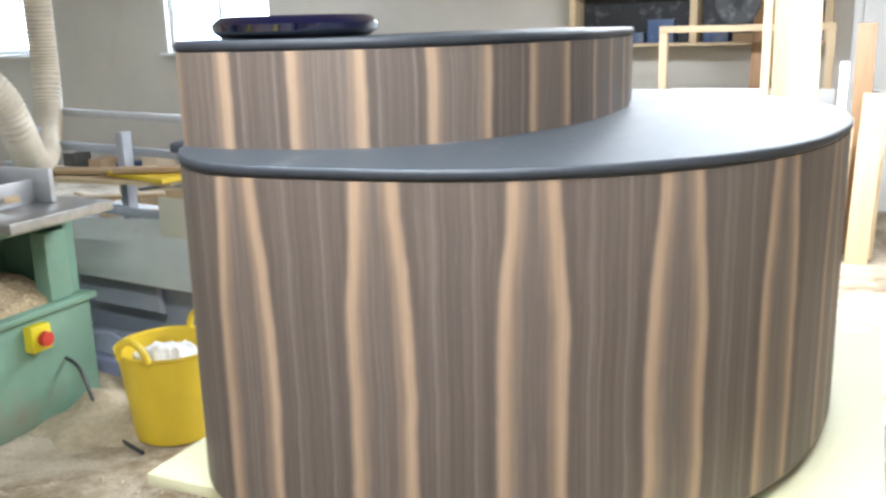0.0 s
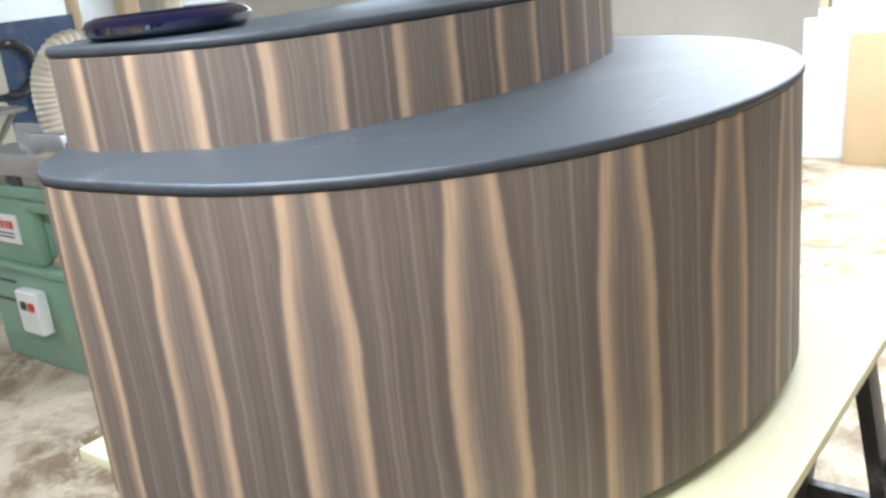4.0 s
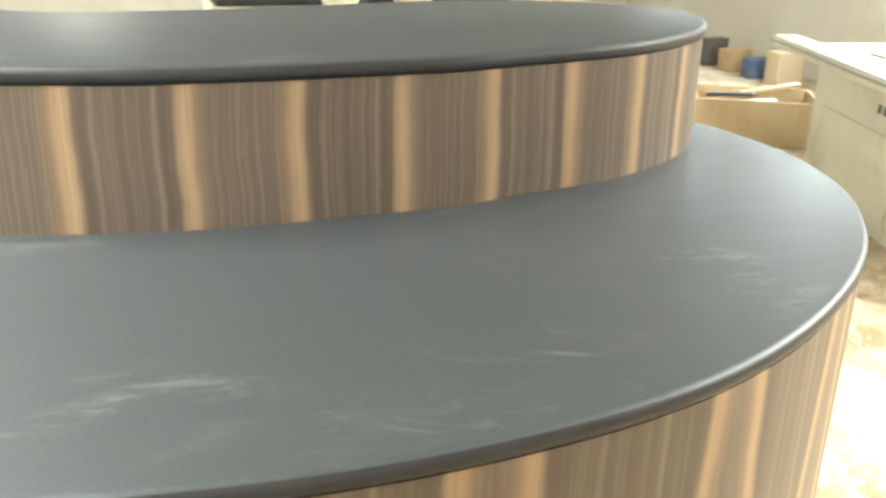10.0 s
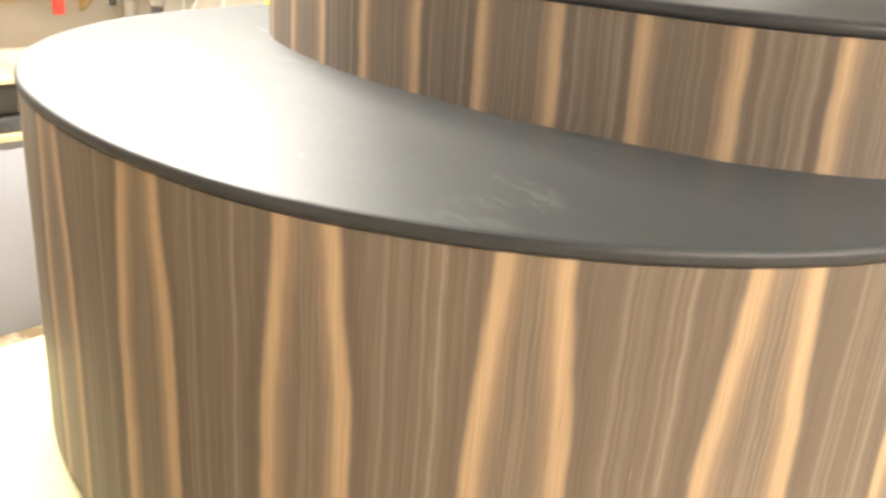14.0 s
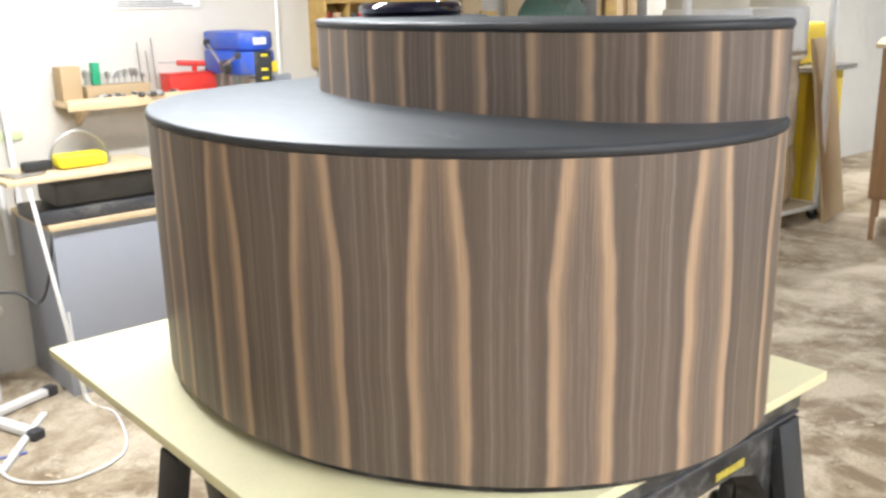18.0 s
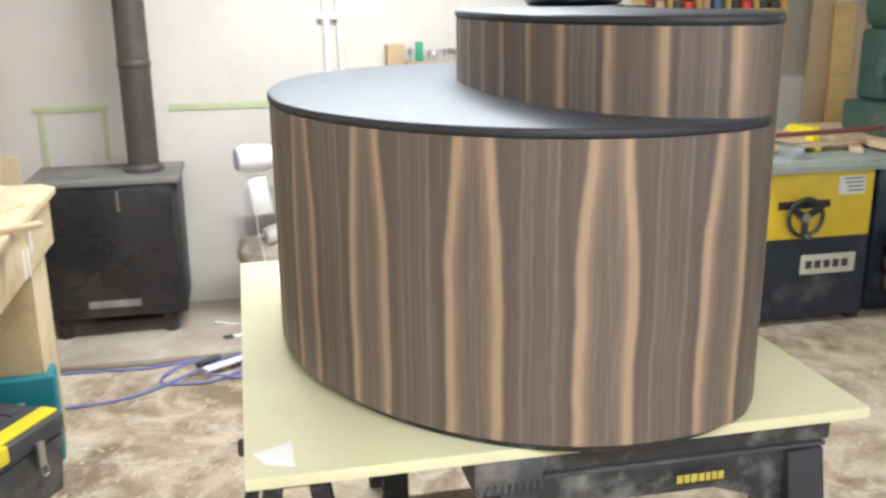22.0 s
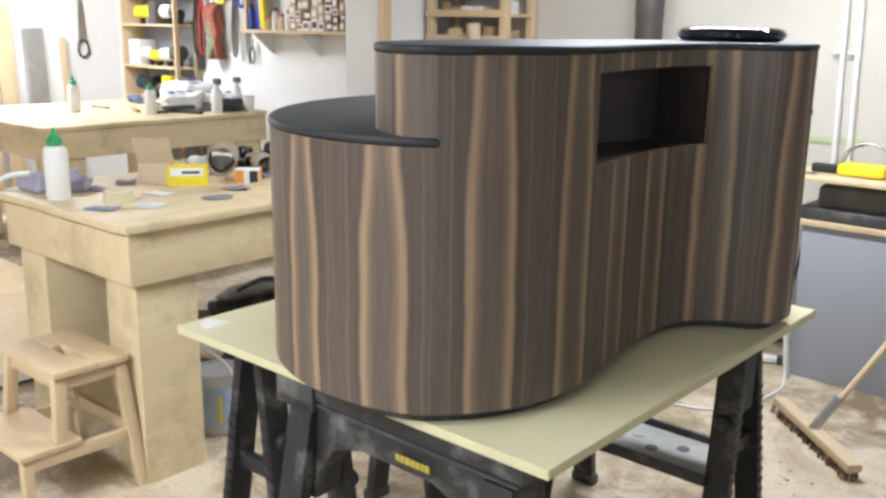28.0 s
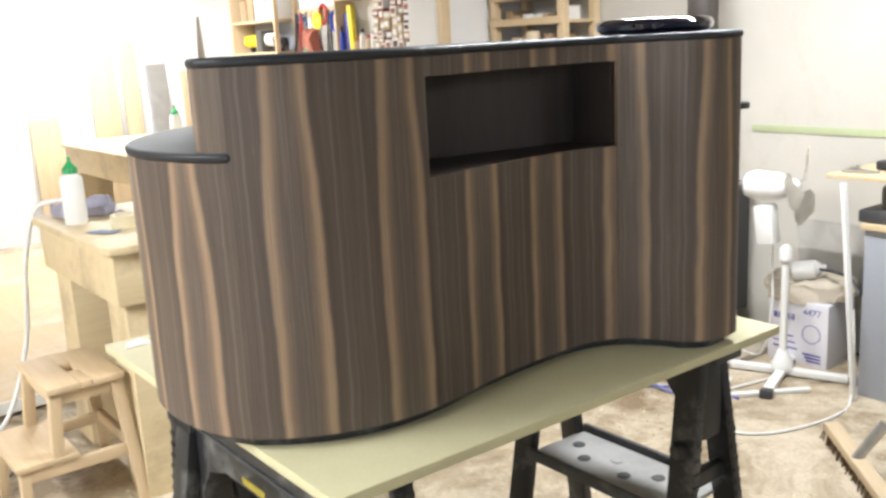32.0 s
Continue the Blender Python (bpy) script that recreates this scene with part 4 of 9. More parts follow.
def ring_roll(name, label, cat, x, y, z, r, ri, w, mat, rx=0, rz=0, group=""):
    return solo(name, lathe([(ri, 0), (r - 0.001, 0), (r, 0.001), (r, w - 0.001), (r - 0.001, w), (ri, w), (ri, 0)], 36, cap=False), mat, label, cat, pose(x, y, z, rx, 0, rz), group)


M_TAPE = plain("masking_tape", (0.62, 0.55, 0.36), 0.6, var=0.06)
ring_roll("tape_roll", "cream masking tape roll lying flat", "tape", 1.17, 2.03, BT, 0.052, 0.036, 0.048, M_TAPE)
ring_roll("tape_roll", "narrow brown tape roll on the bench's far end", "tape", 0.98, 0.45, BT, 0.048, 0.036, 0.018, M_TAPE)
M_ROLL = plain("sandpaper_back", (0.36, 0.30, 0.22), 0.85, var=0.15, scale=12)
for (x, y, r, w, rz) in ((1.42, 1.40, 0.064, 0.21, 50), (1.27, 1.27, 0.045, 0.17, 62), (1.45, 1.22, 0.034, 0.11, 50), (1.52, 1.15, 0.034, 0.10, 20)):
    ring_roll("sandpaper_roll", "brown abrasive roll lying on its side", "sandpaper", x, y, BT + r, r, r - 0.006, w, M_ROLL, 90, rz, "abrasive rolls on the workbench")


def open_box(x, y, z, rz, w, d, h, mat, label, flap=0.0, fill=None, cat="box"):
    b = thing("carton", label, cat, pose(x, y, z, 0, 0, rz))
    t = 0.003
    part("base", box(-w / 2, w / 2, -d / 2, d / 2, 0, t, 0), mat, b)
    for sx in (-1, 1):
        part("side_panel", box(sx * w / 2 - t, sx * w / 2 + t, -d / 2, d / 2, 0, h, 0.0006), mat, b)
        part("side_panel", box(-w / 2, w / 2, sx * d / 2 - t, sx * d / 2 + t, 0, h, 0.0006), mat, b)
    if flap:
        part("flap", bar((0, d / 2, h), (0, d / 2 + 0.06, h + flap), w, 0.003, 0.0005), mat, b, "lifted lid flap")
    if fill:
        part("contents", box(-w / 2 + 0.006, w / 2 - 0.006, -d / 2 + 0.006, d / 2 - 0.006, h * 0.3, h * 0.93, 0.008), fill, b, "packed contents")
    return b


open_box(1.47, 1.66, BT, 40, 0.15, 0.13, 0.085, M_CARDL, "open pale carton with its lid flap up", 0.11, M_YELLOWP)
cb2 = thing("small_packet", "yellow and white printed packet on the workbench", "packet", pose(1.335, 1.625, BT, 0, 0, 52))
part("packet", box(-0.08, 0.08, -0.04, 0.04, 0, 0.080, 0.002), M_YELLOWP, cb2)
for sy in (-1, 1):
    part("label_band", box(-0.065, 0.065, sy * 0.0407 - 0.0006, sy * 0.0407 + 0.0006, 0.040, 0.072, 0), M_WHITEP, cb2, "white printed band")
    part("label_bar", box(-0.05, 0.02, sy * 0.0417 - 0.0004, sy * 0.0417 + 0.0004, 0.050, 0.060, 0), M_DKGREY, cb2, "grey printed bar")
cb3 = thing("small_packet", "white, orange and black printed packet beside the abrasive rolls", "packet", pose(1.185, 1.435, BT, 0, 0, 42))
part("packet", box(-0.05, 0.05, -0.03, 0.03, 0, 0.062, 0.001), M_PAPER, cb3)
M_ORANGE = plain("orange_card", (0.70, 0.28, 0.03), 0.6)
for sx in (-1, 1):
    part("orange_panel", box(sx * 0.0507 - 0.0006, sx * 0.0507 + 0.0006, -0.028, 0.028, 0.004, 0.058, 0), M_ORANGE, cb3, "orange end panel")
part("orange_panel", box(0.012, 0.048, 0.0304, 0.0316, 0.004, 0.058, 0), M_ORANGE, cb3, "orange panel")
part("label_band", box(-0.046, -0.012, 0.0304, 0.0316, 0.006, 0.056, 0), M_BLACKP, cb3, "black printed panel")
part("label_band", box(-0.048, -0.010, -0.0316, -0.0304, 0.006, 0.056, 0), M_BLACKP, cb3, "black printed panel")

# offcut, handsaw blade with dark red handle, pencils, scraps
solo("wood_offcut", prism([(-0.17, -0.012), (0.15, -0.022), (0.19, 0.0), (0.15, 0.018), (-0.17, 0.02)], 0, 0.012, 0.002), M_PINE, "thin pale wood offcut on the bench edge", "offcut", pose(0.905, 0.86, BT, 0, 0, 62))
sv = thing("handsaw", "handsaw with a dark red wooden handle lying on the bench", "saw", pose(1.05, 1.13, BT + 0.002, 0, 0, -58))
part("blade", prism([(-0.30, -0.012), (0.0, -0.045), (0.0, 0.045), (-0.30, 0.02)], 0, 0.0015, 0), plain("brown_blade", (0.20, 0.13, 0.10), 0.5), sv)
part("handle", bar((0.0, 0, 0.012), (0.16, 0.015, 0.012), 0.03, 0.024, 0.009), M_REDHANDLE, sv, "dark red handle")
for k, (x, y, rz, L, mt) in enumerate(((1.10, 0.72, 20, 0.17, M_BLUEP), (1.02, 0.66, 75, 0.15, M_YELLOWP), (1.20, 0.60, 40, 0.18, M_PINE), (1.05, 0.52, 10, 0.14, M_REDHANDLE), (1.29, 0.73, -25, 0.16, M_DKGREY), (0.95, 0.58, -40, 0.12, M_STEEL))):
    hd = thing("hand_tool", "small hand tool with a coloured handle on the bench", "hand tool", pose(x, y, BT + 0.011, 0, 90, rz), "hand tools on the workbench")
    part("handle", lathe([(0.006, 0), (0.010, 0.006), (0.011, L * 0.4), (0.008, L * 0.52)], 14), mt, hd)
    part("shank", rod((0, 0, L * 0.5), (0, 0, L), 0.004, 8), M_STEEL, hd)
solo("putty_tube", lathe([(0.0, 0), (0.024, 0.001), (0.025, 0.004), (0.025, 0.15), (0.010, 0.165), (0.006, 0.19)], 20), M_TAPE, "cream sealant tube lying on the bench", "tube", pose(1.23, 0.80, BT + 0.026, 0, 90, 35))
solo("power_tool", box(-0.06, 0.06, -0.04, 0.04, 0, 0.10, 0.03, seg=4), M_DKGREY, "small dark sander body on the bench", "sander", pose(1.56, 0.98, BT, 0, 0, 30))


def scrap(x, y, z, rz, pts, mat, label, cat, curl=0.012):
    b2 = prism(pts, 0, 0.0012, 0)
    bmesh.ops.subdivide_edges(b2, edges=b2.edges[:], cuts=2, use_grid_fill=True)
    for v in b2.verts:
        v.co.z += curl * (0.5 + 0.5 * noise.noise(v.co * 16 + Vector((x, y, 0))))
    lo = min(v.co.z for v in b2.verts)
    for v in b2.verts:
        v.co.z -= lo
    return solo("sandpaper_sheet" if cat == "sandpaper" else "scrap", b2, mat, label, cat, pose(x, y, z + 0.0006, 0, 0, rz), "scraps on the workbench")


QD = [(-0.055, -0.035), (0.06, -0.04), (0.055, 0.04), (-0.05, 0.035)]
RD = [(0.06 * math.cos(2 * math.pi * i / 14), 0.06 * math.sin(2 * math.pi * i / 14)) for i in range(14)]
scrap(1.10, 2.13, BT, 30, QD, plain("blue_cloth", (0.24, 0.29, 0.38), 0.9), "folded blue-grey pad on the bench corner", "pad", 0.02)
scrap(1.04, 1.98, BT, 0, RD, plain("white_disc", (0.62, 0.62, 0.62), 0.8), "white abrasive disc lying on the bench", "sandpaper", 0.006)
scrap(1.00, 1.72, BT, 50, RD, M_LILAC, "grey abrasive disc lying on the bench", "sandpaper", 0.008)
scrap(1.10, 1.55, BT, -20, QD, M_LILAC, "curled grey abrasive sheet on the bench", "sandpaper", 0.022)
scrap(1.48, 1.95, BT, 10, QD, M_LILAC, "grey abrasive sheet lying on the bench", "sandpaper", 0.015)
scrap(1.22, 1.83, BT, 15, QD, M_PAPER, "torn white paper lying on the bench", "paper", 0.01)
scrap(1.52, 1.80, BT, -35, QD, M_LILAC, "crumpled grey abrasive sheet on the bench", "sandpaper", 0.03)
for k, (x, y) in enumerate(((1.62, 2.12), (1.55, 2.05), (1.66, 2.02))):
    rg = box(-0.10, 0.10, -0.05, 0.05, 0, 0.05, 0.02, seg=3)
    bmesh.ops.subdivide_edges(rg, edges=rg.edges[:], cuts=3, use_grid_fill=True)
    for v in rg.verts:
        v.co += Vector((0, 0, max(0, v.co.z) * 0.8)) * noise.noise(v.co * 25 + Vector((k, 0, 0))) + Vector((noise.noise(v.co * 18), noise.noise(v.co * 18 + Vector((3, 3, 3))), 0)) * 0.02
        v.co.z = max(0.0, v.co.z)
    solo("rag", rg, plain("lilac_cloth", (0.34, 0.33, 0.40), 0.95, var=0.2), "crumpled grey-lilac rag on the bench", "rag", pose(x, y, BT, 0, 0, 40 * k), "rags on the workbench")
# pale hose hanging from the far end of the bench
solo("air_hose", tube_path([(1.72, 2.10, 1.02), (1.79, 2.20, 0.98), (1.83, 2.26, 0.75), (1.86, 2.30, 0.40), (1.84, 2.42, 0.10), (1.70, 2.60, 0.012), (1.45, 2.75, 0.012)], 0.010, 10), M_WHITEP, "pale air hose trailing off the bench", "hose")

# ---- under the bench ----
tb = thing("toolbox", "black plastic toolbox with a yellow lid band, dusty", "toolbox", pose(1.04, 1.06, 0, 0, 0, 242) @ Matrix.Diagonal((1.14, 1.08, 1.08, 1.0)))
bm = prism([(-0.29, -0.13), (0.29, -0.13), (0.29, 0.13), (-0.29, 0.13)], 0, 0.185, 0.012)
for v in bm.verts:
    f = 0.94 + 0.06 * v.co.z / 0.185
    v.co.x, v.co.y = v.co.x * f, v.co.y * f
part("body", bm, M_DKGREY, tb)
lid = part("lid", box(-0.30, 0.30, -0.138, 0.138, 0.187, 0.262, 0.022, seg=3), M_DKGREY, tb, "dark grey lid")
for i in range(7):
    part("lid_rib", box(-0.24 + 0.075 * i, -0.195 + 0.075 * i, -0.02, 0.115, 0.258, 0.268, 0.004), M_DKGREY, lid)
part("yellow_band", box(-0.285, 0.285, -0.125, -0.065, 0.2615, 0.270, 0.003), M_YELLOWP, lid, "yellow band along the lid")
part("lid_catch", box(-0.05, 0.05, -0.150, -0.12, 0.215, 0.268, 0.006), M_YELLOWP, lid, "yellow catch")
for sx in (-1, 1):
    part("latch", box(sx * 0.17 - 0.014, sx * 0.17 + 0.014, -0.152, -0.137, 0.135, 0.215, 0.003), M_STEEL, tb, "steel draw latch")
    part("latch_loop", tube_path([(sx * 0.17 - 0.012, -0.153, 0.14), (sx * 0.17 - 0.012, -0.156, 0.11), (sx * 0.17 + 0.012, -0.156, 0.11), (sx * 0.17 + 0.012, -0.153, 0.14)], 0.0025, 6), M_STEEL, tb)
part("handle", bar((-0.14, 0.03, 0.275), (0.14, 0.03, 0.275), 0.035, 0.02, 0.006), M_DKGREY, lid)

tc = thing("drill_case", "teal moulded power-tool case standing upright", "tool case", pose(1.02, 0.62, 0, 0, 0, 8))
part("shell_half", box(-0.21, 0.21, -0.065, -0.002, 0, 0.34, 0.02, seg=3), M_TEAL, tc)
part("shell_half", box(-0.21, 0.21, 0.002, 0.065, 0, 0.34, 0.02, seg=3), M_TEAL, tc)
part("handle", tube_path([(-0.07, 0, 0.335), (-0.065, 0, 0.375), (0.065, 0, 0.375), (0.07, 0, 0.335)], 0.013, 10), M_BLACKP, tc)
x = -0.10
for w in (0.045, 0.022, 0.022, 0.01, 0.014, 0.022):
    part("maker_mark", box(x, x + w - 0.004, 0.0655, 0.0675, 0.20, 0.235 if w < 0.04 else 0.25, 0), M_WHITEP, tc, "plain pale maker's mark")
    x += w
bgm = box(-0.26, 0.26, -0.17, 0.17, 0, 0.42, 0.09, seg=4)
bmesh.ops.subdivide_edges(bgm, edges=bgm.edges[:], cuts=3, use_grid_fill=True)
for v in bgm.verts:
    v.co += Vector((noise.noise(v.co * 7), noise.noise(v.co * 7 + Vector((9, 2, 1))), noise.noise(v.co * 6) + v.co.x * 0.6)) * 0.06
    v.co.z = max(0, v.co.z)
bb_ = thing("black_bag", "limp black bag slumped under the bench", "bag", pose(1.36, 1.18, 0, 0, 0, 60))
part("bag_body", bgm, M_BLACKP, bb_)
part("strap", tube_path([(-0.20, 0.10, 0.22), (-0.12, 0.17, 0.44), (0.05, 0.18, 0.52), (0.18, 0.12, 0.46)], 0.012, 8), M_DKGREY, bb_, "dark carrying strap")
for k, (x, y, w, d, h) in enumerate(((1.45, 1.62, 0.34, 0.22, 0.16), (1.58, 1.45, 0.25, 0.2, 0.30))):
    open_box(x, y, 0, 15 + 30 * k, w, d, h, M_CARDL if k else M_CARD, "open carton of scraps under the bench", 0.0, M_DKGREY)
pc = thing("paint_can", "dented steel paint can with a wire handle, blue and yellow label", "paint can", pose(1.065, 1.703, 0) @ Matrix.Diagonal((1.1, 1.1, 1.25, 1.0)))
part("can", lathe([(0.088, 0), (0.092, 0.004), (0.092, 0.19), (0.095, 0.196), (0.092, 0.203), (0.082, 0.205), (0.080, 0.198), (0.0, 0.198)], 36), M_GALV, pc)
lb = lathe([(0.0928, 0.035), (0.0928, 0.165)], 36, cap=False)
bmesh.ops.delete(lb, geom=[f for f in lb.faces if f.calc_center_median().y < 0 or f.calc_center_median().x > 0.04], context="FACES")
part("label_band", lb, plain("faded_blue_label", (0.36, 0.44, 0.60), 0.5, var=0.2, dirt=(0.5, 0.5, 0.5)), pc, "faded blue label")
part("label_patch", box(-0.07, -0.035, 0.070, 0.074, 0.05, 0.14, 0, m=pose(0, 0, 0, 0, 0, 12)), M_YELLOWP, pc, "yellow label panel")
part("handle", tube_path([(-0.095, 0, 0.17), (-0.10, 0.03, 0.24), (0, 0.06, 0.285), (0.10, 0.03, 0.24), (0.095, 0, 0.17)], 0.004, 8), M_WHITEP, pc, "pale wire handle")

# ---- step stool ----
st = thing("step_stool", "small pale beech step stool with a hand slot", "step stool", pose(1.075, 2.335, 0, 0, 0, 90))
# local x runs across, local y towards the lower step
part("seat", box(-0.135, -0.02, -0.205, 0.205, 0.476, 0.50, 0.006), M_PINEY, st, "pale wooden seat")
part("seat_board", box(0.02, 0.135, -0.205, 0.205, 0.476, 0.50, 0.006), M_PINEY, st)
for sy in (-1, 1):
    part("seat_board", box(-0.0195, 0.0195, min(sy * 0.205, sy * 0.05), max(sy * 0.205, sy * 0.05), 0.4762, 0.4998, 0.003), M_PINEY, st)
for sy in (-1, 1):
    part("front_leg", bar((0.105, sy * 0.172, 0.476), (0.122, sy * 0.186, 0.2515), 0.034, 0.042, 0.004, up=(1, 0, 0)), M_PINEZ, st)
    part("rear_leg", bar((-0.110, sy * 0.172, 0.476), (-0.150, sy * 0.215, 0), 0.034, 0.042, 0.004, up=(1, 0, 0)), M_PINEZ, st)
    part("step_leg", bar((0.238, sy * 0.180, 0.229), (0.245, sy * 0.190, 0), 0.034, 0.036, 0.004, up=(1, 0, 0)), M_PINEZ, st)
    part("side_rail", bar((-0.13, sy * 0.192, 0.206), (0.24, sy * 0.186, 0.206), 0.022, 0.045, 0.003), M_PINE, st)
    part("top_rail", bar((-0.11, sy * 0.172, 0.450), (0.11, sy * 0.172, 0.450), 0.020, 0.045, 0.003), M_PINE, st)
part("step_board", box(0.055, 0.268, -0.208, 0.208, 0.229, 0.251, 0.006), M_PINEY, st, "lower step")
part("rear_stretcher", bar((-0.135, -0.17, 0.22), (-0.135, 0.17, 0.22), 0.022, 0.045, 0.003), M_PINEY, st)
part("end_rail", bar((0.105, -0.16, 0.45), (0.105, 0.16, 0.45), 0.02, 0.045, 0.003), M_PINEY, st)
part("end_rail", bar((-0.105, -0.16, 0.45), (-0.105, 0.16, 0.45), 0.02, 0.045, 0.003), M_PINEY, st)


# ---- south side: stove, fan, machines along the wall ----
M_FLUE = plain("flue_steel", (0.075, 0.065, 0.060), 0.5, 0.3, 0.3, 5, 60, 0.2, (0.13, 0.11, 0.09))
M_ASH = plain("dusty_iron", (0.17, 0.165, 0.155), 0.7, 0.0, 0.3, 6, 80, 0.3, (0.32, 0.29, 0.25))
M_STRIP = plain("green_filler", (0.44, 0.49, 0.29), 0.85, var=0.15, scale=6, bumps=0.5)
M_VIOLET = plain("blue_violet_cable", (0.16, 0.18, 0.42), 0.5, var=0.1)
M_NAVY = plain("navy_plastic", (0.018, 0.026, 0.045), 0.4, var=0.25, dirt=(0.10, 0.10, 0.10))
M_BLUEM = plain("blue_machine_paint", (0.02, 0.07, 0.40), 0.4, var=0.12, dirt=(0.12, 0.14, 0.22))
M_OCHRE = wood("ochre_pine", (0.50, 0.34, 0.11), (0.37, 0.23, 0.065), 0.6, "X", 0.7)
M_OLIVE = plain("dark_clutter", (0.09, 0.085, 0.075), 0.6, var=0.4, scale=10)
M_CALPIC = plain("printed_picture", (0.07, 0.075, 0.10), 0.4, var=0.6, scale=14)
M_TINR = plain("red_tin", (0.56, 0.035, 0.025), 0.35, var=0.08)
M_GREENP = plain("green_plastic", (0.02, 0.28, 0.14), 0.4, var=0.1)
M_GREEND = plain("old_dark_green", (0.045, 0.095, 0.075), 0.45, var=0.25, scale=6, dirt=(0.14, 0.14, 0.11))
rng = random.Random(11)

# hearth and stove
solo("hearth_slab", box(0.15, 1.25, -0.998, -0.2, 0, 0.035, 0.008), plain("hearth_stone", (0.36, 0.31, 0.24), 0.85, var=0.3, scale=4, bumps=0.4, dirt=(0.5, 0.45, 0.36)), "pale dusty stone hearth slab on the floor", "hearth", kind="structure")
st = thing("wood_stove", "black cast-iron wood stove with a dusty top", "stove", pose(0.75, -0.735, 0.035))
part("body", box(-0.33, 0.33, -0.20, 0.20, 0.10, 0.745, 0.012), M_STOVE, st)
part("top_plate", box(-0.345, 0.345, -0.225, 0.225, 0.746, 0.772, 0.006), M_ASH, st, "dusty grey top plate")
part("hotplate", lathe([(0.0, 0.0), (0.11, 0.0), (0.115, 0.003), (0.11, 0.006), (0, 0.007)], 40, m=pose(0.12, 0.02, 0.7725)), M_ASH, st)
fd = part("fire_door", box(-0.30, 0.30, 0.2005, 0.216, 0.15, 0.73, 0.008), M_STOVEG, st)
part("door_latch", bar((-0.06, 0.222, 0.62), (-0.06, 0.222, 0.72), 0.012, 0.01, 0.003), M_STEEL, fd)
for sz in (0.30, 0.60):
    part("hinge", rod((0.316, 0.212, sz - 0.03), (0.316, 0.212, sz + 0.03), 0.012), M_STOVE, st)
part("air_slide", box(-0.12, 0.12, 0.2165, 0.222, 0.155, 0.19, 0.003), M_ASH, st)
for sx in (-0.25, 0.25):
    for sy in (-0.16, 0.16):
        part("leg", bar((sx, sy, 0), (sx * 0.94, sy * 0.94, 0.135), 0.05, 0.05, 0.006), M_STOVE, st)
fl = thing("stove_flue", "dark rusty steel flue pipe turning into the wall", "flue pipe")
part("collar", lathe([(0.095, 0), (0.095, 0.02), (0.082, 0.035), (0.076, 0.036)], 28, m=pose(0.58, -0.74, 0.807)), M_FLUE, fl)
part("pipe", rod((0.58, -0.74, 0.83), (0.58, -0.74, 1.72), 0.073, 28), M_FLUE, fl)
part("joint_band", lathe([(0.074, 0), (0.078, 0.006), (0.078, 0.03), (0.074, 0.036)], 28, m=pose(0.58, -0.74, 1.30)), M_FLUE, fl)
part("elbow", tube_path([(0.58, -0.74, 1.66), (0.58, -0.74, 1.78), (0.60, -0.80, 1.90), (0.62, -0.90, 1.97), (0.62, -1.02, 2.0)], 0.075, 24), M_FLUE, fl)
# green filler on the wall
def filler(x0, x1, z0, z1):
    solo("filler_strip", box(x0, x1, -0.9985, -0.994, z0, z1, 0.001), M_STRIP, "greenish filler smeared along a wall chase", "wall patch", group="filler strips")
filler(-0.50, 0.46, 1.06, 1.095)
filler(0.75, 1.11, 1.07, 1.10)
filler(1.055, 1.085, 0.74, 1.067)
filler(0.76, 0.785, 0.82, 1.067)
for k, px0 in enumerate((-0.36, -0.43)):
    wp = thing("wall_pipe", "thin white plastic pipe fixed to the wall", "pipe", group="white wall pipes")
    part("pipe", rod((px0 - 0.02, -0.978, 0.55), (px0 + 0.05, -0.978, CEIL - 0.005), 0.014, 12), M_WHITEP, wp)
    for z in (0.9, 1.5, 2.1):
        part("clip", box(px0 - 0.018 + 0.028 * (z - 0.55), px0 + 0.022 + 0.028 * (z - 0.55), -0.999, -0.960, z, z + 0.018, 0.003), M_WHITEP, wp)
solo("wood_offcut", box(-0.06, 0.06, -0.012, 0.012, 0, 0.86, 0.004), M_PINEZ, "pale pine offcut leaning on the wall by the stove", "offcut", pose(1.26, -0.94, 0.002, 3, 0, 4))

# cables on the floor
def floor_cable(pts, r, mat, label):
    return solo("cable", tube_path(pts, r, 8), mat, label, "cable", group="cables on the floor")
floor_cable([(1.45, -0.10, 0.007), (0.99, -0.18, 0.007), (0.60, -0.16, 0.007), (0.33, -0.20, 0.008), (0.17, -0.08, 0.007), (0.30, 0.06, 0.007), (0.52, 0.02, 0.008), (0.40, -0.14, 0.022), (0.10, -0.14, 0.008), (-0.1, -0.1, 0.007)], 0.006, M_VIOLET, "blue-violet cable coiled on the dusty floor")
floor_cable([(0.90, 0.20, 0.007), (0.62, 0.14, 0.007), (0.30, -0.10, 0.022), (0.18, -0.19, 0.022), (0.05, -0.12, 0.007), (0.14, 0.04, 0.008), (0.34, 0.00, 0.022)], 0.006, M_VIOLET, "second blue-violet cable looped on the floor")
solo("cable_tie", rod((0.27, -0.17, 0.024), (0.37, -0.10, 0.024), 0.016, 10), M_DKGREY, "dark tie gathering the floor cables", "cable tie")
floor_cable([(-0.06, -0.40, 0.008), (0.02, 0.02, 0.007), (-0.11, 0.21, 0.007), (-0.30, 0.20, 0.007), (-0.41, 0.08, 0.007), (-0.48, -0.21, 0.007), (-0.44, -0.42, 0.03), (-0.42, -0.44, 0.40)], 0.006, M_WHITEP, "white flex lying in a loop on the floor")
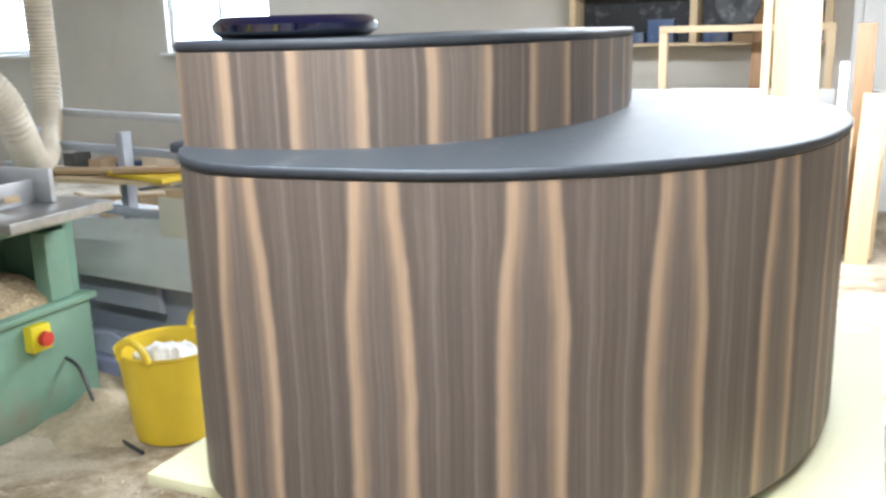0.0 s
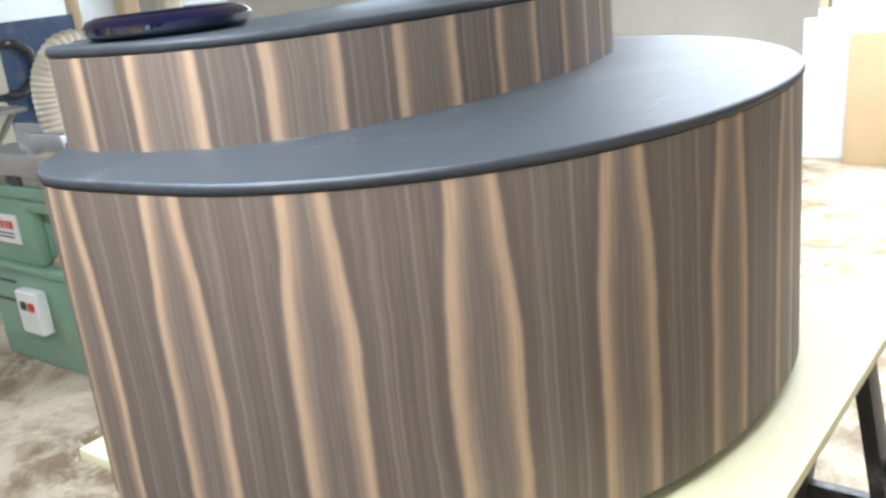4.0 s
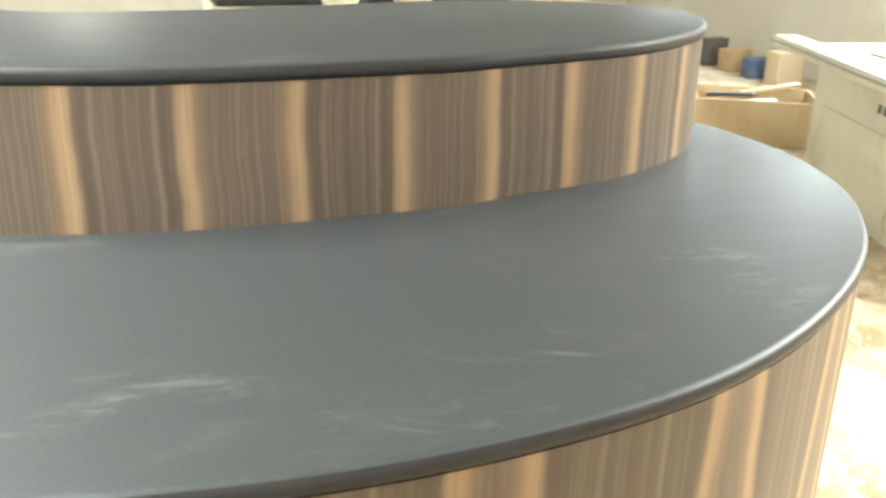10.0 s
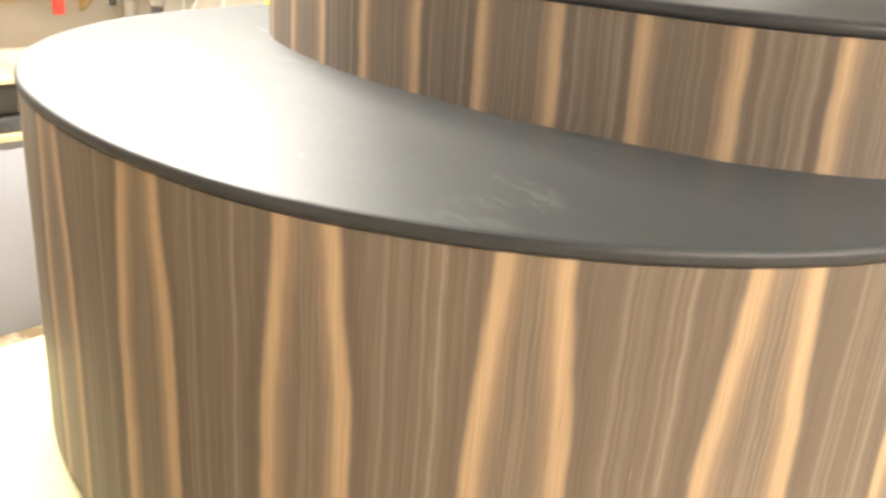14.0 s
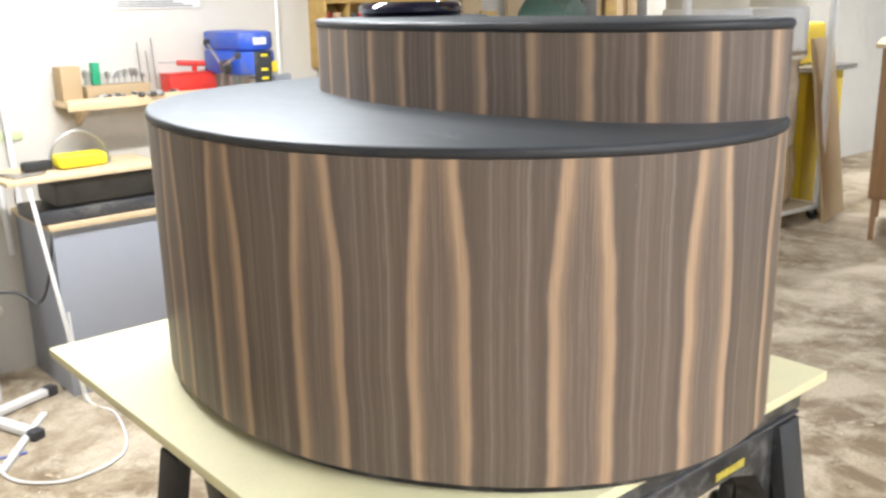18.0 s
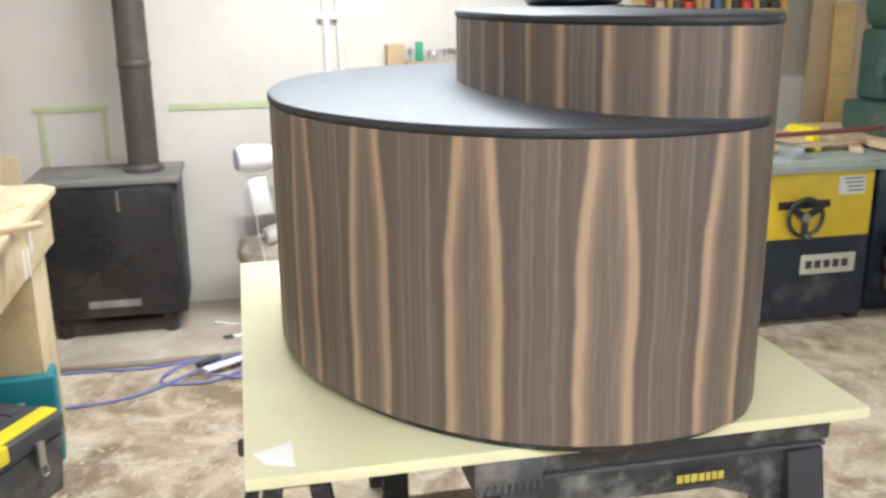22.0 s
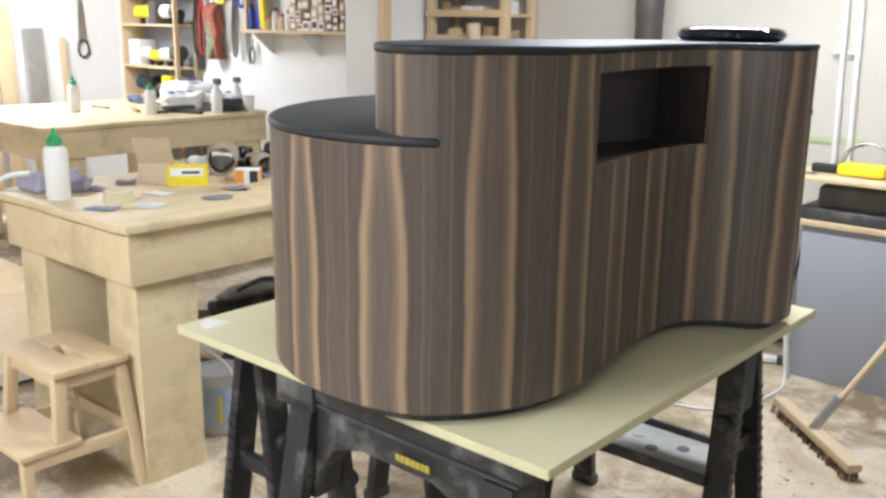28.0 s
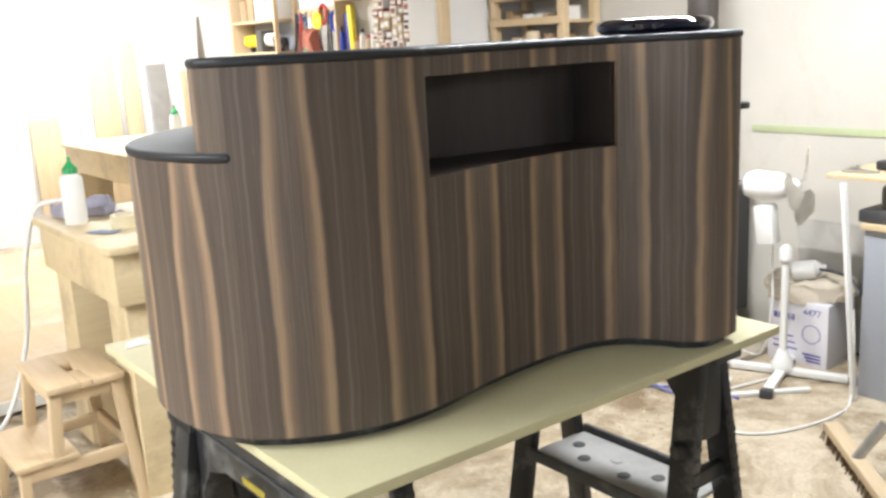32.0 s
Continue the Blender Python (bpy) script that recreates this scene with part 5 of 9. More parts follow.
floor_cable([(1.50, 2.95, 0.007), (1.62, 2.80, 0.007), (1.42, 2.66, 0.007), (1.70, 2.52, 0.008), (1.52, 2.46, 0.02), (1.36, 2.60, 0.007), (1.60, 2.72, 0.018), (1.9, 2.66, 0.007)], 0.005, M_DKGREY, "dark flex tangled on the floor by the stool")
solo("batten", bar((0.33, -0.02, 0.03), (0.02, -0.22, 0.03), 0.05, 0.012, 0.004), M_WHITEP, "thin pale batten lying on the floor", "batten")

# pedestal fan
fan = thing("pedestal_fan", "white plastic pedestal fan with bare blades, dusty", "fan", pose(-0.06, -0.50, 0))
for a in (20, 110, 200, 290):
    ca, sa = math.cos(radians(a)), math.sin(radians(a))
    lg = part("foot", bar((0, 0, 0.022), (0.30 * ca, 0.30 * sa, 0.022), 0.045, 0.03, 0.006), M_WHITEP, fan)
    part("foot_cap", box(-0.025, 0.025, -0.026, 0.026, 0, 0.04, 0.008, m=pose(0.31 * ca, 0.31 * sa, 0, 0, 0, a)), M_DKGREY, lg, "dark rubber cap")
part("base_boss", lathe([(0.05, 0.03), (0.05, 0.06), (0.03, 0.10), (0.024, 0.12)], 24), M_WHITEP, fan)
part("pole", rod((0, 0, 0.10), (0, 0, 0.62), 0.017, 16), M_WHITEP, fan)
part("pole_clamp", lathe([(0.02, 0), (0.028, 0.01), (0.028, 0.06), (0.02, 0.075)], 20, m=pose(0, 0, 0.54)), M_WHITEP, fan)
part("switch_box", box(-0.045, 0.045, -0.03, 0.035, 0.62, 0.80, 0.012, m=pose(0, 0, 0, 0, 8, 0)), M_WHITEP, fan)
mot = part("motor_head", lathe([(0.0, -0.11), (0.045, -0.105), (0.062, -0.07), (0.068, 0.04), (0.055, 0.075), (0.0, 0.08)], 28, m=pose(0.12, 0, 0.88, 0, 90, 12)), M_WHITEP, fan)
part("motor_grille", lathe([(0.030, 0.083), (0.048, 0.080), (0.050, 0.084), (0.03, 0.088)], 28, m=pose(0.12, 0, 0.88, 0, 90, 12)), M_GREYP, mot)
part("hub", lathe([(0.035, 0), (0.035, 0.03), (0.02, 0.045), (0, 0.048)], 20, m=pose(0.01, -0.03, 0.88, 0, -90, 12)), M_WHITEP, fan)
for a in (90, 210, 330):
    bl = bmesh.new()
    bmesh.ops.create_grid(bl, x_segments=6, y_segments=4, size=0.5)
    for v in bl.verts:
        u, w = v.co.x + 0.5, v.co.y
        v.co = Vector((0.03 + 0.15 * u, w * (0.05 + 0.11 * math.sin(u * 2.6)), 0.05 * w * (1 - 0.4 * u)))
    bl.transform(pose(-0.04, -0.04, 0.88, 0, -90, 12) @ pose(0, 0, 0, 0, 0, a))
    bmesh.ops.solidify(bl, geom=bl.faces[:], thickness=0.003)
    part("blade", bl, M_BAG, fan, "milky translucent blade")
floor_cable([(0.03, -0.53, 0.80), (0.06, -0.58, 0.55), (0.03, -0.54, 0.28), (0.10, -0.56, 0.05), (0.3, -0.6, 0.045)], 0.005, M_WHITEP, "white flex hanging from the fan")

# tissue carton with a crumpled bag on it
tcn = thing("tissue_carton", "white and lilac paper-tissue carton with blue print", "carton", pose(-0.02, -0.80, 0, 0, 0, 3))
part("body", box(-0.15, 0.15, -0.13, 0.13, 0, 0.31, 0.004), plain("carton_white", (0.68, 0.67, 0.71), 0.6, var=0.05), tcn)
M_PRINT = plain("blue_print", (0.12, 0.11, 0.38), 0.6, var=0.1)
x = 0.125
for w in (0.022, 0.020, 0.016, 0.018, 0.008, 0.016):
    part("maker_mark", box(x - w, x - 0.004, 0.1305, 0.1315, 0.215, 0.245, 0), M_PRINT, tcn, "plain blue maker's mark")
    x -= w + 0.002
part("printed_ring", lathe([(0.046, 0), (0.046, 0.0012), (0.042, 0.0012), (0.042, 0)], 40, m=pose(-0.07, 0.1302, 0.16, -90, 0, 0), cap=False), M_PRINT, tcn, "blue ring print")
for k in range(3):
    part("text_line", box(0.02 - 0.012 * k, 0.12, 0.1303, 0.1312, 0.13 - 0.03 * k, 0.138 - 0.03 * k, 0), M_PRINT, tcn, "unreadable blue print")
    part("text_line", box(-0.12, -0.03 - 0.01 * k, 0.1303, 0.1312, 0.055 - 0.016 * k, 0.064 - 0.016 * k, 0), M_PRINT, tcn, "unreadable blue print")


def lettering(name, text, size, m, mat, parent, label):
    cu = bpy.data.curves.new(name, "FONT")
    cu.body, cu.size, cu.extrude, cu.align_x = text, size, 0.0006, "CENTER"
    tmp = new("lettering_source", cu)
    dg = bpy.context.evaluated_depsgraph_get()
    me = bpy.data.meshes.new_from_object(tmp.evaluated_get(dg))
    bpy.data.objects.remove(tmp)
    me.materials.clear()
    me.materials.append(mat)
    ob = new(name, me)
    ob.parent = parent
    ob.matrix_basis = m
    return tagged(ob, label)


lettering("printed_number", "4477", 0.045, pose(-0.07, 0.1308, 0.25, 90, 0, 180), M_PRINT, tcn, "number printed in blue")


def crumple(sx, sy, sz, amp, seed, cuts=5, fine=0.35):
    b = box(-sx / 2, sx / 2, -sy / 2, sy / 2, 0, sz, min(sx, sy, sz) * 0.35, seg=3)
    bmesh.ops.subdivide_edges(b, edges=b.edges[:], cuts=cuts, use_grid_fill=True)
    for v in b.verts:
        o = Vector((seed * 3.1, seed * 1.7, seed * 0.9))
        d = Vector((noise.noise(v.co * 8 + o), noise.noise(v.co * 8 + o * 2), noise.noise(v.co * 8 - o))) * amp
        d += Vector((noise.noise(v.co * 26 + o), noise.noise(v.co * 26 - o), noise.noise(v.co * 26 + o * 2))) * amp * fine
        v.co += d
        v.co.z = max(0, v.co.z)
    return b


solo("crumpled_bag", crumple(0.36, 0.24, 0.12, 0.05, 3), plain("cream_cloth", (0.58, 0.52, 0.42), 0.85, var=0.2, scale=12), "crumpled cream dust bag on the carton", "bag", pose(-0.03, -0.80, 0.30, 0, 0, 15))
solo("plastic_bottle", lathe([(0.0, 0), (0.04, 0.0), (0.045, 0.01), (0.045, 0.10), (0.02, 0.13), (0.018, 0.15), (0.0, 0.15)], 20, m=pose(0, 0, 0.046, 0, 80, 0)), M_WHITEP, "white plastic bottle lying on the bag", "bottle", pose(0.02, -0.70, 0.40, 0, 0, 200))
solo("plastic_sheet", box(-0.17, 0.17, -0.003, 0.003, 0, 0.36, 0.002), M_CLEAR, "clear plastic sheet leaning on the wall", "sheet", pose(-0.05, -0.935, 0.31, -9, 0, 0))
solo("white_stick", bar((-0.445, -0.43, 0.0), (-0.34, -0.46, 0.93), 0.025, 0.018, 0.003), M_WHITEP, "white-painted stick leaning on the cabinet", "stick")
solo("white_stick", bar((0.02, 0.0, 0.010), (-0.26, -0.40, 0.010), 0.028, 0.018, 0.003), M_WHITEP, "white batten lying on the floor", "stick")

# grey cabinet with the bench sander
gc = thing("grey_cabinet", "blue-grey laminate cabinet with a raw wood top", "cabinet", pose(-0.86, -0.75, 0))
part("front_panel", box(-0.44, 0.44, 0.226, 0.246, 0.0, 0.735, 0.002), M_GREYP, gc)
for sx in (-0.43, 0.43):
    part("side_panel", box(sx - 0.009, sx + 0.009, -0.24, 0.224, 0.0, 0.735, 0.002), M_GREYP, gc)
part("back_panel", box(-0.42, 0.42, -0.245, -0.232, 0.0, 0.735, 0.001), M_MDFB, gc)
part("top_board", box(-0.455, 0.455, -0.248, 0.262, 0.737, 0.762, 0.003), M_PLYP, gc, "pale raw wood top")
sd = thing("bench_sander", "dark dusty bench sander with a yellow guard", "bench sander", pose(-0.68, -0.66, 0.762))
part("base", box(-0.26, 0.30, -0.15, 0.15, 0.0, 0.055, 0.012), M_DKGREY, sd)
part("body", box(-0.24, 0.22, -0.11, 0.13, 0.057, 0.165, 0.03, seg=3), M_OLIVE, sd)
part("motor", lathe([(0, -0.12), (0.06, -0.11), (0.07, -0.06), (0.07, 0.07), (0.05, 0.1), (0, 0.1)], 24, m=pose(-0.12, -0.02, 0.115, 0, 90, 0)), M_DKGREY, sd)
for k in range(5):
    part("motor_fin", lathe([(0.069, 0), (0.079, 0.002), (0.079, 0.008), (0.069, 0.010)], 24, m=pose(-0.20 + 0.03 * k, -0.02, 0.115, 0, 90, 0)), M_OLIVE, sd)
part("work_board", box(-0.24, 0.42, -0.16, 0.20, 0.185, 0.203, 0.003), M_PLYP, sd, "pale plywood work board")
for sx in (-0.15, 0.25):
    part("board_post", rod((sx, 0.0, 0.16), (sx, 0.0, 0.186), 0.018), M_STEEL, sd)
gd = part("guard", box(-0.04, 0.17, -0.05, 0.07, 0.206, 0.262, 0.022, seg=3), M_YELLOWP, sd, "yellow plastic guard")
part("guard_hoop", tube_path([(-0.07, 0, 0.204), (-0.05, 0, 0.29), (0.02, 0, 0.345), (0.09, 0, 0.35), (0.16, 0, 0.30), (0.19, 0, 0.206)], 0.006, 8), M_STEEL, gd, "bare steel hoop")
part("disc_edge", lathe([(0.115, 0), (0.118, 0.004), (0.115, 0.008), (0.11, 0.004)], 36, m=pose(0.06, -0.03, 0.235, 90, 0, 0), cap=False), M_GALV, gd)
part("black_handle", box(0.18, 0.30, -0.025, 0.025, 0.205, 0.245, 0.012), M_BLACKP, sd, "black grip")
for k in range(4):
    part("spanner", bar((0.24 + 0.03 * k, 0.10, 0.211), (0.38 + 0.01 * k, 0.15 - 0.06 * k, 0.211), 0.014, 0.008, 0.002), M_STEEL, sd)
solo("offcut_board", box(-0.20, 0.20, -0.06, 0.06, 0, 0.03, 0.003), M_PINE, "short pine board lying on the cabinet", "offcut", pose(-1.06, -0.70, 0.763, 0, 0, -20))
solo("offcut_board", box(-0.16, 0.16, -0.05, 0.05, 0, 0.025, 0.003), M_PINE, "short pine board resting across another", "offcut", pose(-1.02, -0.68, 0.794, 0, 0, 35))

# broom
br = thing("broom", "wide wooden broom lying on the floor, brown bristles", "broom", pose(-0.80, 0.20, 0, 0, 0, -44))
part("head", box(-0.32, 0.32, -0.030, 0.030, 0.036, 0.074, 0.012), wood("broom_wood", (0.56, 0.45, 0.30), (0.46, 0.35, 0.22), 0.6), br)
bb = bmesh.new()
for k in range(160):
    bx, by = rng.uniform(-0.31, 0.31), rng.uniform(-0.026, 0.026)
    bb = rod((bx, by, 0.040), (bx + rng.uniform(-0.012, 0.012), by * 1.5, 0.002), 0.0028, 5, bb)
b_ob = part("bristles", bb, plain("dark_bristle", (0.16, 0.10, 0.055), 0.85, var=0.3), br, "brown bristles")
tagged(b_ob, "brown bristles", kind="stuff")
part("handle", rod((0.0, 0.0, 0.066), (0.05, -0.62, 0.86), 0.013, 12), M_PINEZ, br, "pale round handle")
part("socket", rod((0.0, 0.01, 0.062), (0.008, -0.09, 0.20), 0.019, 12), M_STEEL, br)

# printed plastic sack
sk = thing("plastic_sack", "crumpled clear plastic sack with green and blue print", "sack", pose(-1.47, 0.10, 0, 0, 0, 30))
sbm = crumple(0.46, 0.34, 0.56, 0.09, 7, 7, 0.16)
part("film", sbm, glass_like("sack_film", (0.82, 0.83, 0.84), 0.2, 0.55), sk)


def sack_print(ok, push=0.004):
    """The faces of the sack that carry a print, lifted off the film."""
    bm = bmesh.new()
    sbm_.normal_update()
    for f in sbm_.faces:
        if ok(f.calc_center_median()):
            bm.faces.new([bm.verts.new(v.co + v.normal * push) for v in f.verts])
    bmesh.ops.remove_doubles(bm, verts=bm.verts[:], dist=0.0005)
    return bm


sbm_ = crumple(0.46, 0.34, 0.56, 0.09, 7, 7, 0.16)
bmesh.ops.subdivide_edges(sbm_, edges=sbm_.edges[:], cuts=2, use_grid_fill=True)
SIDE = Matrix.Rotation(radians(-30), 3, "Z") @ Vector((0.13, 0.99, 0.0))
ACROSS = Vector((-SIDE.y, SIDE.x, 0.0))


def on_side(c, a0, a1, z0, z1):
    return c.dot(SIDE) > 0.06 and a0 < c.dot(ACROSS) < a1 and z0 < c.z < z1


part("print_panel", sack_print(lambda c: on_side(c, -0.06, 0.10, 0.08, 0.40)), plain("white_film_panel", (0.74, 0.76, 0.80), 0.35, var=0.12), sk, "white printed panel")
part("print_mark", sack_print(lambda c: on_side(c, -1, 1, 0, 1) and ((c.dot(ACROSS) - 0.05) / 0.055) ** 2 + ((c.z - 0.33) / 0.035) ** 2 < 1, 0.007), M_GREENP, sk, "plain green oval mark")
part("print_mark", sack_print(lambda c: on_side(c, -1, 1, 0, 1) and ((c.dot(ACROSS) + 0.13) / 0.03) ** 2 + ((c.z - 0.28) / 0.06) ** 2 < 1, 0.007), M_GREENP, sk, "plain green oval mark")
sbm_.free()

# shelf on the wall with bits
ws = thing("wall_shelf", "narrow wooden wall shelf with a block end", "shelf", pose(-1.05, -0.91, 1.195))
part("board", box(-0.40, 0.40, -0.088, 0.09, 0, 0.022, 0.003), M_PINE, ws)
part("front_lip", box(-0.40, 0.40, 0.0905, 0.102, -0.015, 0.035, 0.002), M_PINE, ws)
for sx in (-0.3, 0.3):
    part("bracket", prism([(-0.085, -0.10), (-0.075, -0.10), (0.07, -0.004), (-0.085, -0.004)], sx - 0.01, sx + 0.01, 0.0, m=Matrix(((0, 0, 1, 0), (1, 0, 0, 0), (0, 1, 0, 0), (0, 0, 0, 1)))), M_PINE, ws)
solo("wood_block", box(-0.045, 0.045, -0.05, 0.05, 0, 0.15, 0.004), M_MDFB, "tan wooden block on the wall shelf", "block", pose(-0.70, -0.92, 1.218))
solo("green_block", box(-0.018, 0.018, -0.02, 0.02, 0, 0.10, 0.006), M_GREENP, "small green plastic block on the wooden bit holder", "block", pose(-0.83, -0.93, 1.279))
hd = thing("bit_holder", "wooden holder with router bits standing in it", "bit holder", pose(-0.91, -0.91, 1.218))
part("block", box(-0.15, 0.15, -0.05, 0.05, 0, 0.06, 0.004), M_MDFB, hd)
for k in range(11):
    bx = -0.13 + 0.026 * k
    if abs(bx - 0.08) < 0.03:
        continue
    h = 0.03 + 0.045 * rng.random()
    part("router_bit", lathe([(0.004, 0), (0.004, h * 0.45), (0.011, h * 0.5), (0.009 + 0.005 * rng.random(), h * 0.85), (0.004, h)], 10, m=pose(bx, rng.uniform(-0.03, 0.03), 0.0605)), M_STEEL, hd)
rt = thing("red_tin", "red metal tin with tools standing in it", "tin", pose(-1.27, -0.90, 1.218))
part("body", box(-0.12, 0.12, -0.055, 0.055, 0, 0.085, 0.004), M_TINR, rt)
part("rim", box(-0.123, 0.123, -0.058, 0.058, 0.0855, 0.092, 0.002), M_TINR, rt)
rh = thing("rasp", "tool with a red handle lying across the tin", "rasp", pose(-1.27, -0.90, 1.312))
part("handle", rod((-0.08, 0.03, 0.035), (0.05, -0.01, 0.045), 0.013), M_TINR, rh, "red handle")
part("blade", bar((0.05, -0.01, 0.045), (0.13, -0.03, 0.05), 0.018, 0.005, 0.001), M_STEEL, rh)
part("stand", rod((-0.03, 0.01, 0), (-0.03, 0.015, 0.04), 0.012), M_TINR, rh)
for k, (x, h) in enumerate(((-1.06, 0.24), (-1.10, 0.20), (-1.13, 0.26), (-1.41, 0.16), (-1.43, 0.12))):
    solo("steel_rod", rod((x, -0.95, 1.218), (x + 0.008, -0.955, 1.218 + h), 0.004, 8), M_STEEL, "thin steel rod standing on the wall shelf", "rod", group="rods on the wall shelf")
solo("red_clamp", box(-0.02, 0.02, -0.015, 0.015, 0, 0.07, 0.008), M_TINR, "red spring clamp clipped under the shelf", "clamp", pose(-1.16, -0.798, 1.115))

for k in range(22):
    solo("router_bit", lathe([(0.004, 0), (0.005, 0.02), (0.012, 0.024), (0.011, 0.044), (0.004, 0.05)], 10, m=pose(0, 0, 0.012, 0, 90, 0)), [M_STEEL, M_GALV, M_OLIVE][k % 3], "steel router bit lying on the wall shelf", "router bit", pose(-0.78 - 0.017 * k, -0.845 + 0.014 * (k % 3), 1.2185, 0, 0, rng.uniform(0, 360)), "bits lying on the wall shelf")
floor_cable([(-0.44, -0.52, 0.80), (-0.40, -0.55, 0.55), (-0.36, -0.60, 0.42), (-0.28, -0.66, 0.47), (-0.10, -0.72, 0.47), (0.02, -0.70, 0.44)], 0.007, M_DKGREY, "black flex looping from the sander to the carton")
# calendar
cl = thing("wall_calendar", "wall calendar with a dark picture and white leaf", "calendar", pose(-1.18, -0.996, 1.61))
part("backing", box(-0.23, 0.23, 0, 0.004, 0, 0.42, 0.001), M_PAPER, cl, "white paper")
part("picture", box(-0.215, 0.215, 0.0045, 0.006, 0.045, 0.40, 0), M_CALPIC, cl, "dark printed picture")
for r in range(3):
    part("text_line", box(-0.19 + 0.05 * r, 0.19, 0.0045, 0.0055, 0.008 + 0.011 * r, 0.013 + 0.011 * r, 0), M_DKGREY, cl, "unreadable print")
lettering("printed_number", "20", 0.075, pose(-0.13, 0.0066, 0.07, 90, 0, 180), M_PAPER, cl, "white printed number")
part("hanger", rod((0, 0.004, 0.42), (0, 0.004, 0.45), 0.004, 8), M_STEEL, cl)

# pillar drill
dpb = thing("white_cabinet", "low white cabinet under the pillar drill", "cabinet", pose(-1.56, -0.70, 0))
part("body", box(-0.27, 0.27, -0.25, 0.23, 0, 0.57, 0.004), M_WHITEP, dpb)
part("door", box(-0.262, -0.003, 0.231, 0.247, 0.03, 0.555, 0.003), M_WHITEP, dpb)
part("door", box(0.003, 0.262, 0.231, 0.247, 0.03, 0.555, 0.003), M_WHITEP, dpb)
part("top", box(-0.28, 0.28, -0.26, 0.255, 0.571, 0.59, 0.003), M_PLYP, dpb, "pale board top")
dp = thing("pillar_drill", "blue pillar drill with a wooden table", "pillar drill", pose(-1.47, -0.72, 0.42))
part("base", box(-0.15, 0.15, -0.20, 0.22, 0.1705, 0.22, 0.012), M_BLUEM, dp, "blue cast base")
part("base_plate", box(-0.14, 0.14, -0.19, 0.21, 0.221, 0.238, 0.006), M_GALV, dp, "grey machined base plate")
part("column_collar", lathe([(0.065, 0), (0.068, 0.004), (0.062, 0.03), (0.040, 0.05), (0.036, 0.05)], 24, m=pose(0, -0.10, 0.238), cap=False), M_DKGREY, dp)
part("column", rod((0, -0.10, 0.2385), (0, -0.10, 0.879), 0.035, 24), M_STEEL, dp)
part("table_bracket", box(-0.05, 0.05, -0.16, 0.14, 0.48, 0.54, 0.012), M_BLUEM, dp)
part("table", box(-0.25, 0.25, -0.06, 0.24, 0.541, 0.566, 0.003), M_PLYP, dp, "pale wooden table")
part("table_fence", bar((-0.25, 0.02, 0.592), (0.25, 0.02, 0.592), 0.03, 0.05, 0.003), M_PINE, dp)
hdm = prism([(-0.10, -0.20), (0.10, -0.20), (0.11, -0.05), (0.095, 0.14), (0.045, 0.19), (-0.045, 0.19), (-0.095, 0.14), (-0.11, -0.05)], 0.88, 0.99, 0.015)
hdp = part("head", hdm, M_BLUEM, dp)
part("belt_cover", prism([(-0.10, -0.20), (0.10, -0.20), (0.09, 0.14), (0.04, 0.18), (-0.04, 0.18), (-0.09, 0.14)], 0.991, 1.08, 0.022), M_BLUEM, hdp)
part("maker_mark", box(-0.03, 0.035, 0.17, 0.183, 1.02, 1.05, 0.002), M_WHITEP, hdp, "plain pale maker's mark")
part("speed_panel", box(-0.045, 0.045, 0.186, 0.196, 0.80, 0.99, 0.004), M_BLACKP, hdp, "black front panel with yellow marks")
for zz in (0.82, 0.86, 0.90, 0.965):
    part("panel_mark", box(-0.022, 0.012, 0.1965, 0.1985, zz, zz + 0.012, 0), M_YELLOWP, hdp, "yellow mark")
part("quill", rod((0, 0.11, 0.74), (0, 0.11, 0.865), 0.032, 20), M_STEEL, dp)
part("chuck", lathe([(0.006, 0), (0.014, 0.01), (0.024, 0.04), (0.024, 0.07)], 20, m=pose(0, 0.11, 0.67)), M_DKGREY, dp)
part("bit", rod((0, 0.11, 0.60), (0, 0.11, 0.672), 0.004, 8), M_STEEL, dp)
fh = part("feed_hub", lathe([(0.03, 0), (0.035, 0.005), (0.03, 0.04), (0, 0.045)], 20, m=pose(0.105, 0.06, 0.92, 0, 90, 0)), M_DKGREY, dp)
for a in (20, 140, 260):
    d = Vector((0.03, math.cos(radians(a)), math.sin(radians(a))))
    h0 = Vector((0.14, 0.06, 0.92))
    part("feed_lever", rod(h0, h0 + d * 0.17, 0.006, 8), M_STEEL, fh)
    part("lever_knob", lathe([(0, -0.02), (0.014, -0.012), (0.016, 0), (0.014, 0.012), (0, 0.02)], 12, m=Matrix.Translation(h0 + d * 0.17)), M_BLACKP, fh)
part("switch", box(-0.085, -0.05, 0.13, 0.185, 0.89, 0.94, 0.004), M_YELLOW, dp, "yellow switch plate")
sw = thing("wall_switch_box", "grey wall switch box with a red button", "switch box", pose(-1.83, -0.998, 1.15))
part("box", box(-0.05, 0.05, 0, 0.05, 0, 0.11, 0.006), M_GREYP, sw)
part("button", lathe([(0.018, 0), (0.02, 0.006), (0.016, 0.014), (0, 0.015)], 20, m=pose(0, 0.05, 0.055, -90, 0, 0)), M_TINR, sw, "red stop button")
part("conduit", rod((0, 0.02, 0.11), (0, 0.02, 1.84), 0.010, 10), M_WHITEP, sw, "white conduit")
